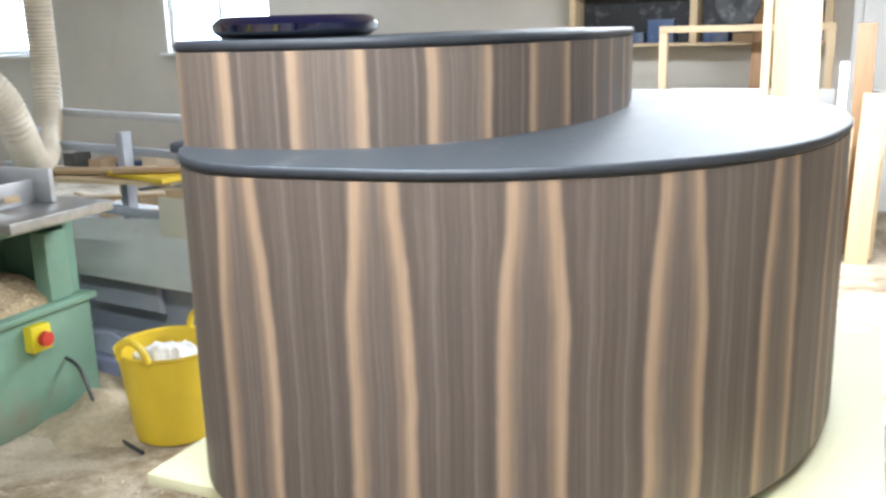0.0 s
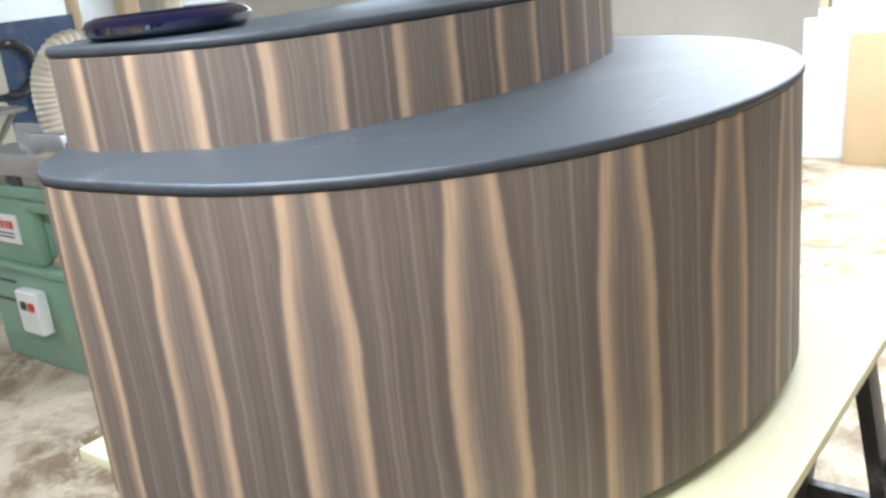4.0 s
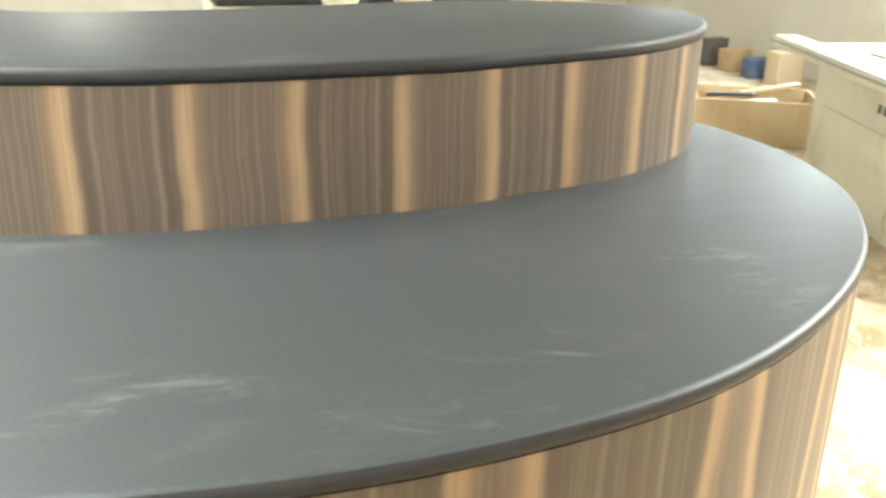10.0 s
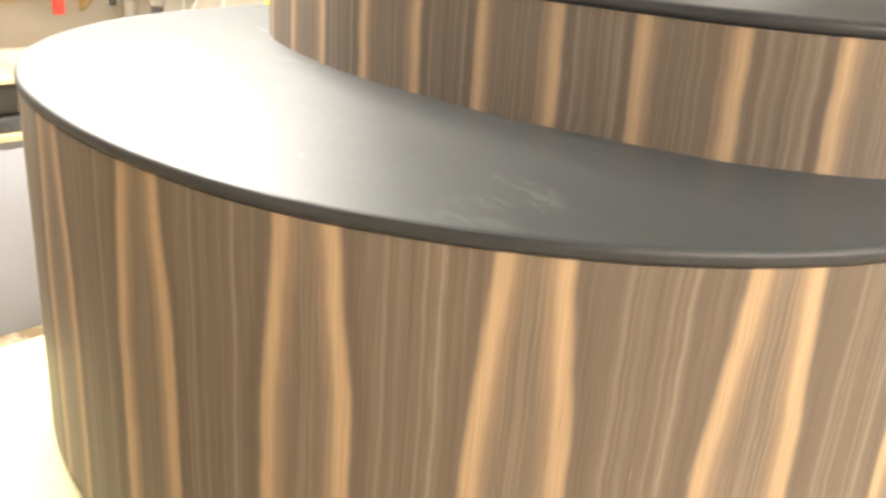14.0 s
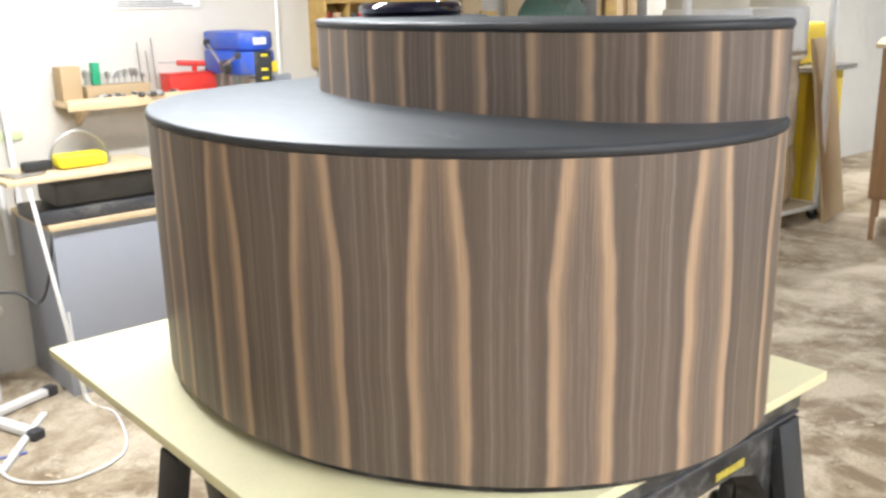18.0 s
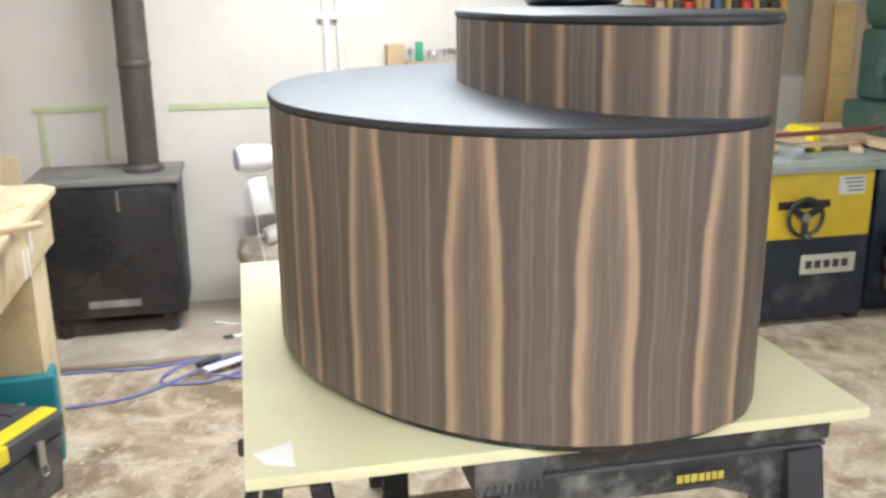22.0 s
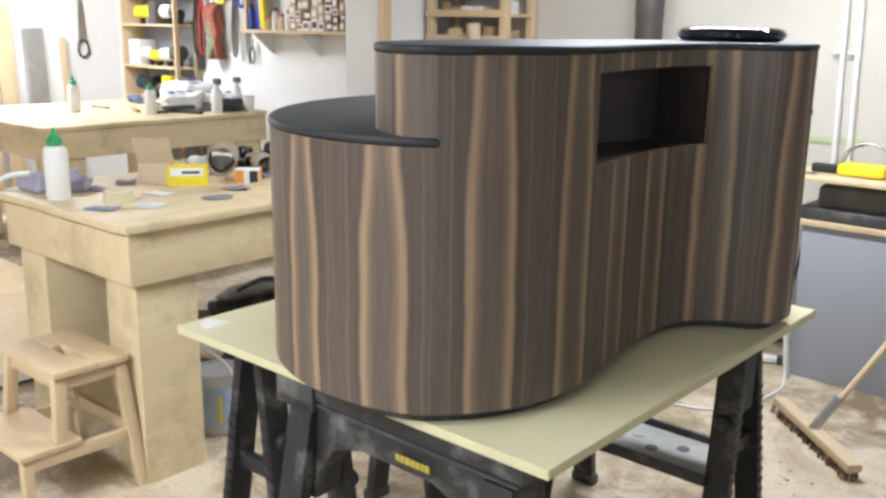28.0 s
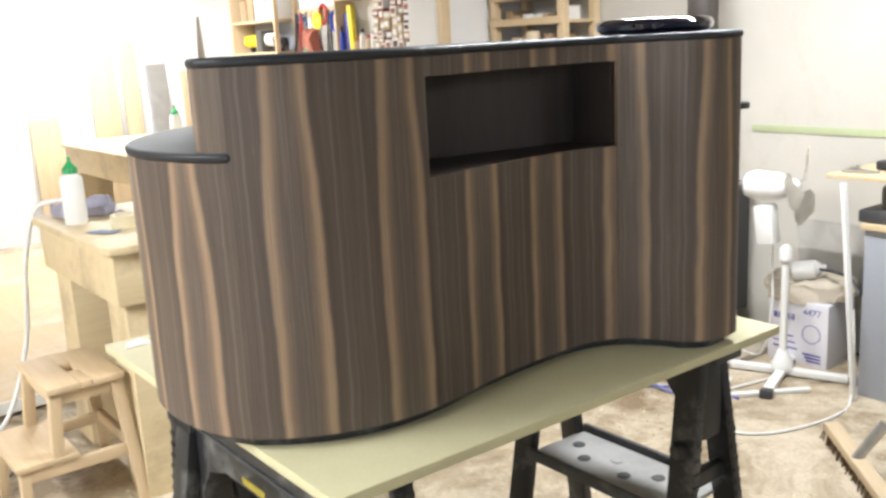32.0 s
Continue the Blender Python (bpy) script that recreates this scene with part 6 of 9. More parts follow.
floor_cable([(-1.80, -0.95, 1.16), (-1.78, -0.90, 1.05), (-1.86, -0.85, 1.2), (-1.96, -0.88, 1.12), (-1.90, -0.90, 0.98), (-1.76, -0.85, 0.95)], 0.007, M_WHITEP, "pale flex looped below the switch box")

# pigeonhole rack with tins
pr = thing("pigeonhole_rack", "ochre wooden wall rack of small compartments", "wall rack", pose(-2.47, -0.93, 1.28))
W, Hh, nc, nr = 0.86, 0.80, 5, 7
part("back", box(-W / 2, W / 2, -0.066, -0.058, 0, Hh, 0), M_OCHRE, pr)
for k in range(nr + 1):
    z = k * (Hh - 0.016) / nr
    part("shelf", box(-W / 2 + 0.017, W / 2 - 0.017, -0.057, 0.075, z, z + 0.016, 0.002), M_OCHRE, pr)
for sx in (-1, 1):
    part("side", box(sx * (W / 2 - 0.008) - 0.008, sx * (W / 2 - 0.008) + 0.008, -0.057, 0.085, 0, Hh, 0.002), M_OCHRE, pr)
for k in range(1, nc):
    x = -W / 2 + W * k / nc
    part("divider", box(x - 0.005, x + 0.005, -0.055, 0.07, 0.017, Hh - 0.018, 0.001), M_OCHRE, pr)
M_TINS = [M_OLIVE, M_GALV, M_REDP, M_DKGREY, M_CARD, M_BLUEGREY]
for r in range(nr):
    for c in range(nc):
        for q in range(2):
            if rng.random() < 0.25:
                continue
            x = -2.47 - W / 2 + W * (c + 0.28 + 0.44 * q) / nc
            z = 1.28 + r * (Hh - 0.016) / nr + 0.0165
            h = rng.uniform(0.035, 0.075)
            solo("small_tin", lathe([(0.028, 0), (0.03, 0.002), (0.03, h - 0.003), (0.027, h), (0, h)], 12), M_TINS[rng.randrange(6)], "small tin of screws in the wall rack", "tin", pose(x, -0.91, z), "tins in the wall rack")
ys = thing("yellow_sander", "yellow power tool lying on the board stack", "power tool", pose(-2.10, -0.62, 1.0))
part("body", box(-0.17, 0.15, -0.09, 0.10, 0.0, 0.08, 0.03, seg=3), M_YELLOWP, ys)
part("handle", tube_path([(-0.12, 0, 0.07), (-0.09, 0, 0.14), (0.08, 0, 0.14), (0.11, 0, 0.07)], 0.018, 10), M_YELLOWP, ys)
part("sole", box(-0.19, 0.17, -0.07, 0.08, -0.014, -0.001, 0.004), M_DKGREY, ys)
part("dust_port", rod((-0.16, 0, 0.04), (-0.25, 0.02, 0.05), 0.022, 14), M_BLACKP, ys)
# low bench holding the boards by the saw
lb = workbench("side_bench", "rough wooden side bench cluttered with boards", -2.24, -1.86, -0.98, -0.36, 0.90, lw=0.06, ld=0.06, mat=M_PINE)
part("lower_shelf", box(-0.17, 0.17, -0.29, 0.29, 0.30, 0.325, 0.003), M_PINE, lb)
for k in range(4):
    solo("board", box(-0.17, 0.17, -0.26 + 0.03 * k, 0.28, 0, 0.018, 0.002), M_PINEY, "rough board stacked on the side bench", "board", pose(-2.05 + 0.01 * k, -0.66, 0.905 + 0.0195 * k, 0, 0, 4 * k - 5), "boards on the side bench")
mw = thing("white_oven", "small white oven on the side bench shelf", "oven", pose(-2.05, -0.52, 0.326))
part("body", box(-0.15, 0.15, -0.16, 0.15, 0.0, 0.22, 0.008), M_WHITEP, mw)
part("door_glass", box(-0.13, 0.05, 0.151, 0.156, 0.03, 0.19, 0.003), M_BLACKP, mw, "dark door glass")
part("knob", lathe([(0.018, 0), (0.018, 0.012), (0.014, 0.016), (0, 0.016)], 16, m=pose(0.10, 0.151, 0.13, -90, 0, 0)), M_GREYP, mw)
part("knob", lathe([(0.018, 0), (0.018, 0.012), (0.014, 0.016), (0, 0.016)], 16, m=pose(0.10, 0.151, 0.07, -90, 0, 0)), M_GREYP, mw)
open_box(-2.04, -0.62, 0, 5, 0.30, 0.34, 0.24, M_CARD, "brown carton under the side bench", 0.0, M_CARDL)
tbn = thing("teal_bin", "teal plastic bin standing on the floor", "bin", pose(-1.72, -0.24, 0))
part("shell", lathe([(0.09, 0), (0.10, 0.004), (0.125, 0.25), (0.132, 0.25), (0.132, 0.262), (0.12, 0.262), (0.096, 0.012), (0, 0.012)], 32, cap=False), M_TEAL, tbn)

# table saw
ts = thing("table_saw", "dark blue table saw with a yellow front panel", "table saw", pose(-2.60, -0.28, 0))
part("body", box(-0.31, 0.31, -0.30, 0.30, 0.03, 0.80, 0.012), M_NAVY, ts)
part("table", box(-0.36, 0.36, -0.36, 0.40, 0.79, 0.85, 0.006), plain("grey_green_paint", (0.30, 0.36, 0.31), 0.5, var=0.18, scale=8, dirt=(0.45, 0.42, 0.34)), ts, "thick grey-green painted table")
part("side_panel", box(0.3105, 0.325, -0.29, 0.29, 0.03, 0.78, 0.004), plain("worn_grey_side", (0.30, 0.30, 0.28), 0.6, var=0.35, scale=5, dirt=(0.07, 0.075, 0.08)), ts, "scuffed grey side panel")
fp = part("front_panel", box(-0.29, 0.29, 0.301, 0.318, 0.45, 0.79, 0.006), M_YELLOW, ts, "yellow front panel")
part("rating_plate", box(-0.24, -0.10, 0.3185, 0.321, 0.66, 0.75, 0.001), M_WHITEP, fp, "white rating plate")
for k in range(4):
    part("text_line", box(-0.23, -0.12 - 0.01 * k, 0.3213, 0.3223, 0.735 - 0.02 * k, 0.742 - 0.02 * k, 0), M_DKGREY, fp, "unreadable print")
part("slot", box(-0.06, 0.22, 0.3185, 0.320, 0.60, 0.64, 0.001), M_BLACKP, fp, "dark curved slot")
hw = part("handwheel", tube_path([(0.09 * math.cos(radians(a)), 0, 0.09 * math.sin(radians(a))) for a in range(0, 360, 20)], 0.011, 8, closed=True), M_BLACKP, ts, m=pose(0.10, 0.37, 0.57))
part("wheel_hub", rod((0, -0.052, 0), (0, 0.015, 0), 0.022), M_STEEL, hw)
for a in (30, 150, 270):
    part("wheel_spoke", bar((0, 0, 0), (0.085 * math.cos(radians(a)), 0, 0.085 * math.sin(radians(a))), 0.034, 0.012, 0.004, up=(0, 1, 0)), M_BLACKP, hw)
part("wheel_grip", rod((0.0, 0.0, -0.09), (0.0, 0.055, -0.09), 0.010), M_BLACKP, hw)
part("fence_rail", rod((-0.36, 0.385, 0.82), (0.36, 0.385, 0.82), 0.016), M_STEEL, ts)
part("rip_fence", box(0.14, 0.19, -0.36, 0.37, 0.851, 0.91, 0.004), M_GALV, ts)
part("blade_guard", prism([(-0.02, 0.853), (-0.02, 0.90), (0.06, 0.96), (0.26, 0.97), (0.30, 0.853)], -0.02, 0.02, 0.006, m=Matrix(((0, 0, 1, -0.05), (1, 0, 0, -0.1), (0, 1, 0, 0), (0, 0, 0, 1)))), M_YELLOWP, ts)
for sx in (-0.28, 0.28):
    part("plinth_foot", box(sx - 0.03, sx + 0.03, -0.28, 0.28, 0, 0.03, 0.004), M_BLACKP, ts)
for k, (x, y, rz, w, d) in enumerate(((-2.75, -0.40, 20, 0.34, 0.10), (-2.72, -0.2, -12, 0.26, 0.08), (-2.85, -0.08, 60, 0.18, 0.06))):
    solo("wood_piece", box(-w / 2, w / 2, -d / 2, d / 2, 0, 0.022, 0.003), M_PINE, "short piece of timber on the saw table", "offcut", pose(x, y, 0.852, 0, 0, rz), "offcuts on the saw table")

solo("pine_board", box(-0.34, 0.34, -0.13, 0.13, 0, 0.024, 0.003), M_PINE, "wide pine board on the saw table", "board", pose(-2.70, -0.22, 0.8745, 0, 0, 8))
solo("pine_board", box(-0.22, 0.22, -0.08, 0.08, 0, 0.022, 0.003), M_PINE, "short pine board lying across another on the saw", "board", pose(-2.62, -0.26, 0.899, 0, 0, -25))
solo("long_bar", rod((-2.28, -0.05, 0.945), (-3.05, -0.12, 0.95), 0.012, 10), M_REDHANDLE, "long dark red bar across the saw's boards", "bar")
sp = part("maker_plate", box(-0.24, 0.06, 0.3005, 0.306, 0.26, 0.36, 0.004), M_CREAM, ts, "worn cream maker's plate")
for k in range(5):
    part("plate_mark", box(-0.20 + 0.05 * k, -0.165 + 0.05 * k, 0.3063, 0.3073, 0.29, 0.33, 0), M_DKGREY, sp, "plain dark marks")
# green spindle machine with two rolls, on a stand
gm = thing("green_spindle_machine", "old green cast-iron machine with two felt rolls", "machine", pose(-3.22, -0.35, 0))
part("stand", box(-0.26, 0.22, -0.30, 0.28, 0, 0.86, 0.02), M_NAVY, gm)
part("stand_top", box(-0.32, 0.28, -0.34, 0.46, 0.862, 0.90, 0.004), M_PINE, gm, "wooden stand top")
part("bed", box(-0.22, 0.20, -0.10, 0.30, 0.902, 1.06, 0.02), M_GREEND, gm)
part("column", box(-0.12, 0.12, -0.12, 0.08, 1.061, 1.42, 0.03, seg=3), M_GREEND, gm)
part("head", lathe([(0, -0.2), (0.09, -0.19), (0.12, -0.1), (0.12, 0.12), (0.06, 0.2), (0, 0.2)], 28, m=pose(0, 0.02, 1.52, 90, 0, 0)), M_GREEND, gm)
part("arm", box(-0.26, 0.24, 0.16, 0.24, 1.20, 1.30, 0.02), M_GREEND, gm)
for sx in (-0.14, 0.10):
    rl = part("felt_roll", lathe([(0.025, 0), (0.062, 0), (0.066, 0.006), (0.066, 0.10), (0.062, 0.105), (0.025, 0.105)], 28, m=pose(sx, 0.36, 1.20, 90, 0, 0), cap=False), M_CARDL, gm, "pale felt roll")
    part("roll_core", lathe([(0.0, -0.01), (0.026, -0.01), (0.026, 0.1), (0, 0.1)], 16, m=pose(sx, 0.36, 1.20, 90, 0, 0)), M_DKGREY, rl)
part("lever", rod((0.16, 0.28, 1.02), (-0.34, 0.42, 1.04), 0.011), M_STEEL, gm)
part("lever_grip", rod((-0.02, 0.33, 1.027), (-0.14, 0.365, 1.033), 0.02), M_REDHANDLE, gm, "dark red grip")
part("diagonal_brace", bar((-0.30, 0.30, 0.55), (0.20, 0.30, 0.85), 0.05, 0.03, 0.004), M_NAVY, gm)
dbn = thing("dustbin", "dark navy plastic dustbin filled with offcuts", "bin", pose(-3.72, 0.02, 0))
part("shell", lathe([(0.20, 0), (0.21, 0.01), (0.25, 0.63), (0.27, 0.63), (0.27, 0.67), (0.245, 0.67), (0.205, 0.02), (0, 0.02)], 40, cap=False), M_NAVY, dbn)
for a in range(0, 360, 20):
    ca, sa = math.cos(radians(a)), math.sin(radians(a))
    part("rib", bar((0.213 * ca, 0.213 * sa, 0.02), (0.252 * ca, 0.252 * sa, 0.62), 0.014, 0.01, 0.003), M_NAVY, dbn)
for k in range(7):
    a = k * 0.9
    solo("offcut", bar((-3.72 + 0.12 * math.cos(a), 0.02 + 0.12 * math.sin(a), 0.30), (-3.72 + 0.19 * math.cos(a + 0.5), 0.02 + 0.19 * math.sin(a + 0.5), 0.655 + 0.05 * rng.random()), 0.05, 0.02, 0.003), M_PINEZ if k % 3 else M_CARDL, "wood offcut sticking out of the dustbin", "offcut", group="offcuts in the dustbin")
hc = thing("hose_coil", "tan ribbed extraction hose coiled on the floor", "hose", pose(-3.30, 0.05, 0))
part("hose", tube_path([((0.20 + 0.01 * (k // 8)) * math.cos(k * 0.785), 0.14 * math.sin(k * 0.785), 0.07 + 0.105 * k / 8) for k in range(25)], 0.06, 14, ridges=0.008, every=2), plain("tan_hose", (0.22, 0.155, 0.085), 0.6, var=0.25), hc)
solo("green_floor_sheet", box(-0.55, 0.35, -0.30, 0.35, 0, 0.012, 0.003), plain("glass_green_sheet", (0.17, 0.23, 0.20), 0.35, var=0.15, dirt=(0.30, 0.27, 0.21)), "greenish sheet lying flat on the floor", "sheet", pose(-3.55, 0.12, 0, 0, 0, 8))

# dust collectors
M_FILTER = plain("filter_cloth", (0.66, 0.62, 0.52), 0.9, var=0.1)


M_DUSTD = plain("damp_sawdust", (0.42, 0.30, 0.17), 0.95, var=0.3, scale=9, fine=200, bumps=0.6)
M_BROWNFILM = glass_like("dusty_bag_film", (0.52, 0.40, 0.25), 0.2, 0.1)
M_FILM = glass_like("clear_bag_film", (0.80, 0.73, 0.62), 0.22, 0.22)


def loose_bag(prof, b, amp, seed, segs=56, rings=44):
    """A limp bag turned from a profile, with folds that run mostly up and down."""
    zs = [z for _, z in prof]
    bm = bmesh.new()
    rows = []
    for i in range(rings + 1):
        z = zs[0] + (zs[-1] - zs[0]) * i / rings
        k = max(n for n in range(len(prof) - 1) if zs[n] <= z + 1e-9)
        f = (z - zs[k]) / (zs[k + 1] - zs[k])
        rad = prof[k][0] + (prof[k + 1][0] - prof[k][0]) * f
        row = []
        for n in range(segs):
            a = 2 * math.pi * n / segs
            ca, sa = math.cos(a), math.sin(a)
            fold = noise.noise(Vector((ca * 3.2 + seed, sa * 3.2, z * 2.6))) + 0.5 * noise.noise(Vector((ca * 7 + seed, sa * 7, z * 7)))
            q = rad * (1 + amp * fold)
            row.append(bm.verts.new((q * ca, b + q * sa, z)))
        rows.append(row)
    for i in range(rings):
        for n in range(segs):
            bm.faces.new((rows[i][n], rows[i][(n + 1) % segs], rows[i + 1][(n + 1) % segs], rows[i + 1][n]))
    bm.faces.new(rows[0][::-1])
    return bm


def dust_collector(x, y, rz, bags, r, z_ring, ring_h, label):
    dc = thing("dust_collector", label, "dust collector", pose(x, y, 0, 0, 0, rz))
    y0, y1 = min(bags) - r - 0.36, max(bags) + r + 0.05
    part("platform", box(-r - 0.02, r + 0.10, y0, y1, 0.09, 0.12, 0.008), M_WHITEP, dc, "white steel platform")
    part("spilt_dust", box(-r, r + 0.08, y0 + 0.04, y1 - 0.06, 0.1205, 0.126, 0.003), M_DUST, dc, "spilt sawdust")
    for sx in (-r + 0.03, r + 0.05):
        for sy in (y0 + 0.05, y1 - 0.05):
            w_ = part("castor", lathe([(0.012, -0.014), (0.04, -0.012), (0.042, 0), (0.04, 0.012), (0.012, 0.014)], 20, m=pose(sx, sy, 0.042, 90, 0, 0)), M_BLACKP, dc)
            part("castor_fork", box(sx - 0.02, sx + 0.02, sy - 0.022, sy + 0.022, 0.05, 0.089, 0.004), M_STEEL, w_)
    for sy in (y0 + 0.03, y1 - 0.03):
        part("post", bar((r + 0.07, sy, 0.121), (r + 0.07, sy, z_ring + 0.55), 0.045, 0.04, 0.004), M_WHITEP, dc, "white upright")
    part("cross_rail", bar((r + 0.07, y0 + 0.055, z_ring + 0.52), (r + 0.07, y1 - 0.055, z_ring + 0.52), 0.03, 0.03, 0.004), M_WHITEP, dc)
    for i, b in enumerate(bags):
        part("bag_ring", lathe([(r + 0.005, 0), (r + 0.02, 0.01), (r + 0.02, ring_h - 0.01), (r + 0.005, ring_h), (r - 0.01, ring_h - 0.01), (r - 0.01, 0.01)], 40, m=pose(0, b, z_ring), cap=False), M_WHITEP, dc, "white steel drum ring")
        # the first bag hangs half empty and tapers, the second stands full
        if i == 0:
            prof = [(0.10, 0.128), (0.13, 0.20), (0.155, 0.35), (0.19, 0.60), (0.225, 0.85), (0.235, 1.02), (0.215, z_ring - 0.07), (r, z_ring + 0.03)]
            fill = [(0, 0.14), (0.085, 0.142), (0.11, 0.20), (0.125, 0.30), (0.05, 0.33), (0, 0.33)]
        else:
            prof = [(0.235, 0.128), (0.255, 0.18), (0.265, 0.40), (0.25, 0.56), (0.262, 0.75), (0.26, 1.0), (0.235, z_ring - 0.05), (r, z_ring + 0.03)]
            fill = [(0, 0.14), (0.20, 0.142), (0.222, 0.19), (0.23, 0.40), (0.215, 0.52), (0.1, 0.565), (0, 0.57)]
        part("dust_bag", loose_bag(prof, b, 0.11, 3.0 + 5 * i), M_FILM, dc, "crumpled clear plastic dust bag")
        if i:
            belly = [(0.242, 0.14), (0.262, 0.18), (0.272, 0.40), (0.258, 0.56)]
            part("dust_seen_through", loose_bag(belly, b, 0.11, 3.0 + 5 * i), M_BROWNFILM, dc, "film brown with packed sawdust")
        part("bag_fill", lathe(fill, 30, m=pose(0, b, 0)), M_DUSTD if i else M_DUST, dc, "sawdust in the bag")
        part("bag_clamp", lathe([(r + 0.0205, 0), (r + 0.026, 0.006), (r + 0.026, 0.03), (r + 0.0205, 0.036)], 36, m=pose(0, b, z_ring + 0.03), cap=False), M_STEEL, dc)
        part("filter_bag", lathe([(r - 0.002, z_ring + ring_h - 0.015), (r + 0.01, z_ring + 0.55), (r, z_ring + 0.75), (r * 0.8, z_ring + 0.90), (r * 0.3, z_ring + 0.96), (0, z_ring + 0.96)], 36, m=pose(0, b, 0), cap=False), M_FILTER, dc, "cream cloth filter bag")
    return dc


dust_collector(-5.09, -0.29, 84, (-0.33, 0.31), 0.27, 1.17, 0.36, "white twin dust collector with clear bags of sawdust, on castors")
# boards standing along the wall behind the machines
for k in range(15):
    w, h = rng.uniform(0.10, 0.24), rng.uniform(1.5, 2.35)
    solo("standing_board", box(-w / 2, w / 2, -0.011, 0.011, 0, h, 0.003), [M_MDFB, M_OCHRE, M_PINEZ, M_MDFB, M_OLIVE][k % 5], "brown board standing against the wall", "board", pose(-3.20 - 0.118 * k, -0.93 + 0.026 * (k % 2), 0.002, 1.2, 0, rng.uniform(-3, 3)), "boards standing along the wall")
ym = thing("yellow_machine", "yellow steel machine standing by the dust collector", "machine", pose(-6.05, -0.35, 0))
part("body", box(-0.28, 0.28, -0.25, 0.25, 0.0, 1.05, 0.02), M_YELLOW, ym)
part("table", box(-0.34, 0.34, -0.32, 0.32, 1.052, 1.09, 0.004), M_STEEL, ym)
part("head", box(-0.2, 0.16, -0.2, 0.12, 1.092, 1.40, 0.03), M_YELLOW, ym)
solo("tan_board", box(-0.27, 0.27, -0.01, 0.01, 0, 1.32, 0.003), M_MDFB, "tan board leaning against the yellow machine", "panel", pose(-5.82, 0.16, 0.002, 8, 0, 12))
bc = thing("slatted_cabinet", "brown slatted wooden cabinet on thin legs", "cabinet", pose(-5.75, 0.68, 0, 0, 0, 22))
M_BRW = wood("warm_veneer", (0.36, 0.21, 0.10), (0.22, 0.115, 0.05), 0.5, "Z")
for k in range(7):
    part("slat", box(-0.42 + 0.12 * k, -0.305 + 0.12 * k, 0.19, 0.21, 0.29, 1.27, 0.004), M_BRW, bc)
part("carcass", box(-0.42, 0.42, -0.21, 0.188, 0.29, 1.27, 0.004), M_BRW, bc)
part("top_sheet", box(-0.46, 0.46, -0.25, 0.24, 1.272, 1.30, 0.004), M_PLYP, bc, "pale sheet on top")
for sx in (-0.37, 0.37):
    for sy in (-0.17, 0.16):
        part("leg", bar((sx, sy, 0), (sx * 0.97, sy, 0.289), 0.035, 0.035, 0.003), M_BRW, bc)
part("side_edge", bar((0.432, 0.0, 0.30), (0.432, 0.0, 1.26), 0.4, 0.014, 0.002, up=(1, 0, 0)), M_BRW, bc)

# timber rack, tube, boards and column
tr = thing("offcut_rack", "tall pine rack with many shelves of offcuts", "rack", pose(1.80, -0.83, 0))
for sx in (-0.29, 0.29):
    for sy in (-0.13, 0.13):
        part("upright", box(sx - 0.025, sx + 0.025, sy - 0.025, sy + 0.025, 0, 2.12, 0.003), M_PINEZ, tr)
SH = [0.30, 0.55, 0.78, 0.93, 1.08, 1.23, 1.38, 1.53, 1.68, 1.83, 1.98]
for z in SH:
    part("shelf", box(-0.312, 0.312, -0.155, 0.155, z - 0.018, z, 0.002), M_PINE, tr)
    part("front_lip", box(-0.312, 0.312, 0.156, 0.168, z - 0.02, z + 0.022, 0.002), M_PINE, tr)
for z in SH[1:]:
    for k in range(6):
        w, d, h = rng.uniform(0.04, 0.09), rng.uniform(0.10, 0.24), rng.uniform(0.03, 0.085)
        if z > 1.95:
            h *= 0.8
        solo("offcut", box(-w / 2, w / 2, -d / 2, d / 2, 0, h, 0.003), [M_PINEY, M_MDFB, M_PAPER, M_LILAC, M_CARD][rng.randrange(5)], "small wood offcut kept on the rack shelf", "offcut", pose(1.80 - 0.22 + 0.088 * k, -0.83, z + 0.0005, 0, 0, rng.uniform(-8, 8)), "offcuts on the rack")
ct = thing("card_tube", "long brown cardboard tube leaning on the rack", "tube", None)
part("tube", rod((1.52, -0.55, 0.0), (1.70, -0.64, 1.62), 0.042, 24), M_CARDL, ct)
for k, (x, w, h) in enumerate(((1.42, 0.13, 1.42), (1.31, 0.10, 1.05))):
    solo("leaning_board", box(-w / 2, w / 2, -0.01, 0.01, 0, h, 0.003), M_PLYP, "tan board leaning against the wall", "board", pose(x, -0.90 + 0.03 * k, 0.002, 3.6, 0, 0), "boards leaning on the wall")
solo("wall_column", box(2.16, 2.46, -0.999, -0.30, 0, CEIL - 0.002, 0.004), M_PLASTERW, "white plastered column beside the rack", "column", kind="structure")
solo("column_trim", box(2.115, 2.157, -0.36, -0.29, 0, 2.2, 0.003), M_PINEZ, "pine batten on the column's corner", "batten")

# more clutter on the front workbench
ed = thing("ear_defenders", "black ear defenders lying on the workbench", "ear defenders", pose(1.58, 1.08, BT, 0, 0, 30))
for sx in (-0.075, 0.075):
    cup_ = part("ear_cup", lathe([(0.0, -0.025), (0.030, -0.024), (0.042, -0.010), (0.042, 0.012), (0.036, 0.022), (0, 0.022)], 24, m=pose(sx, 0, 0.0425, 0, 90, 0)), M_BLACKP, ed)
    part("cushion", lathe([(0.022, 0), (0.038, 0.0), (0.040, 0.008), (0.030, 0.014)], 24, m=pose(sx * 0.66, 0, 0.0425, 0, -90 if sx > 0 else 90, 0), cap=False), M_DKGREY, cup_)
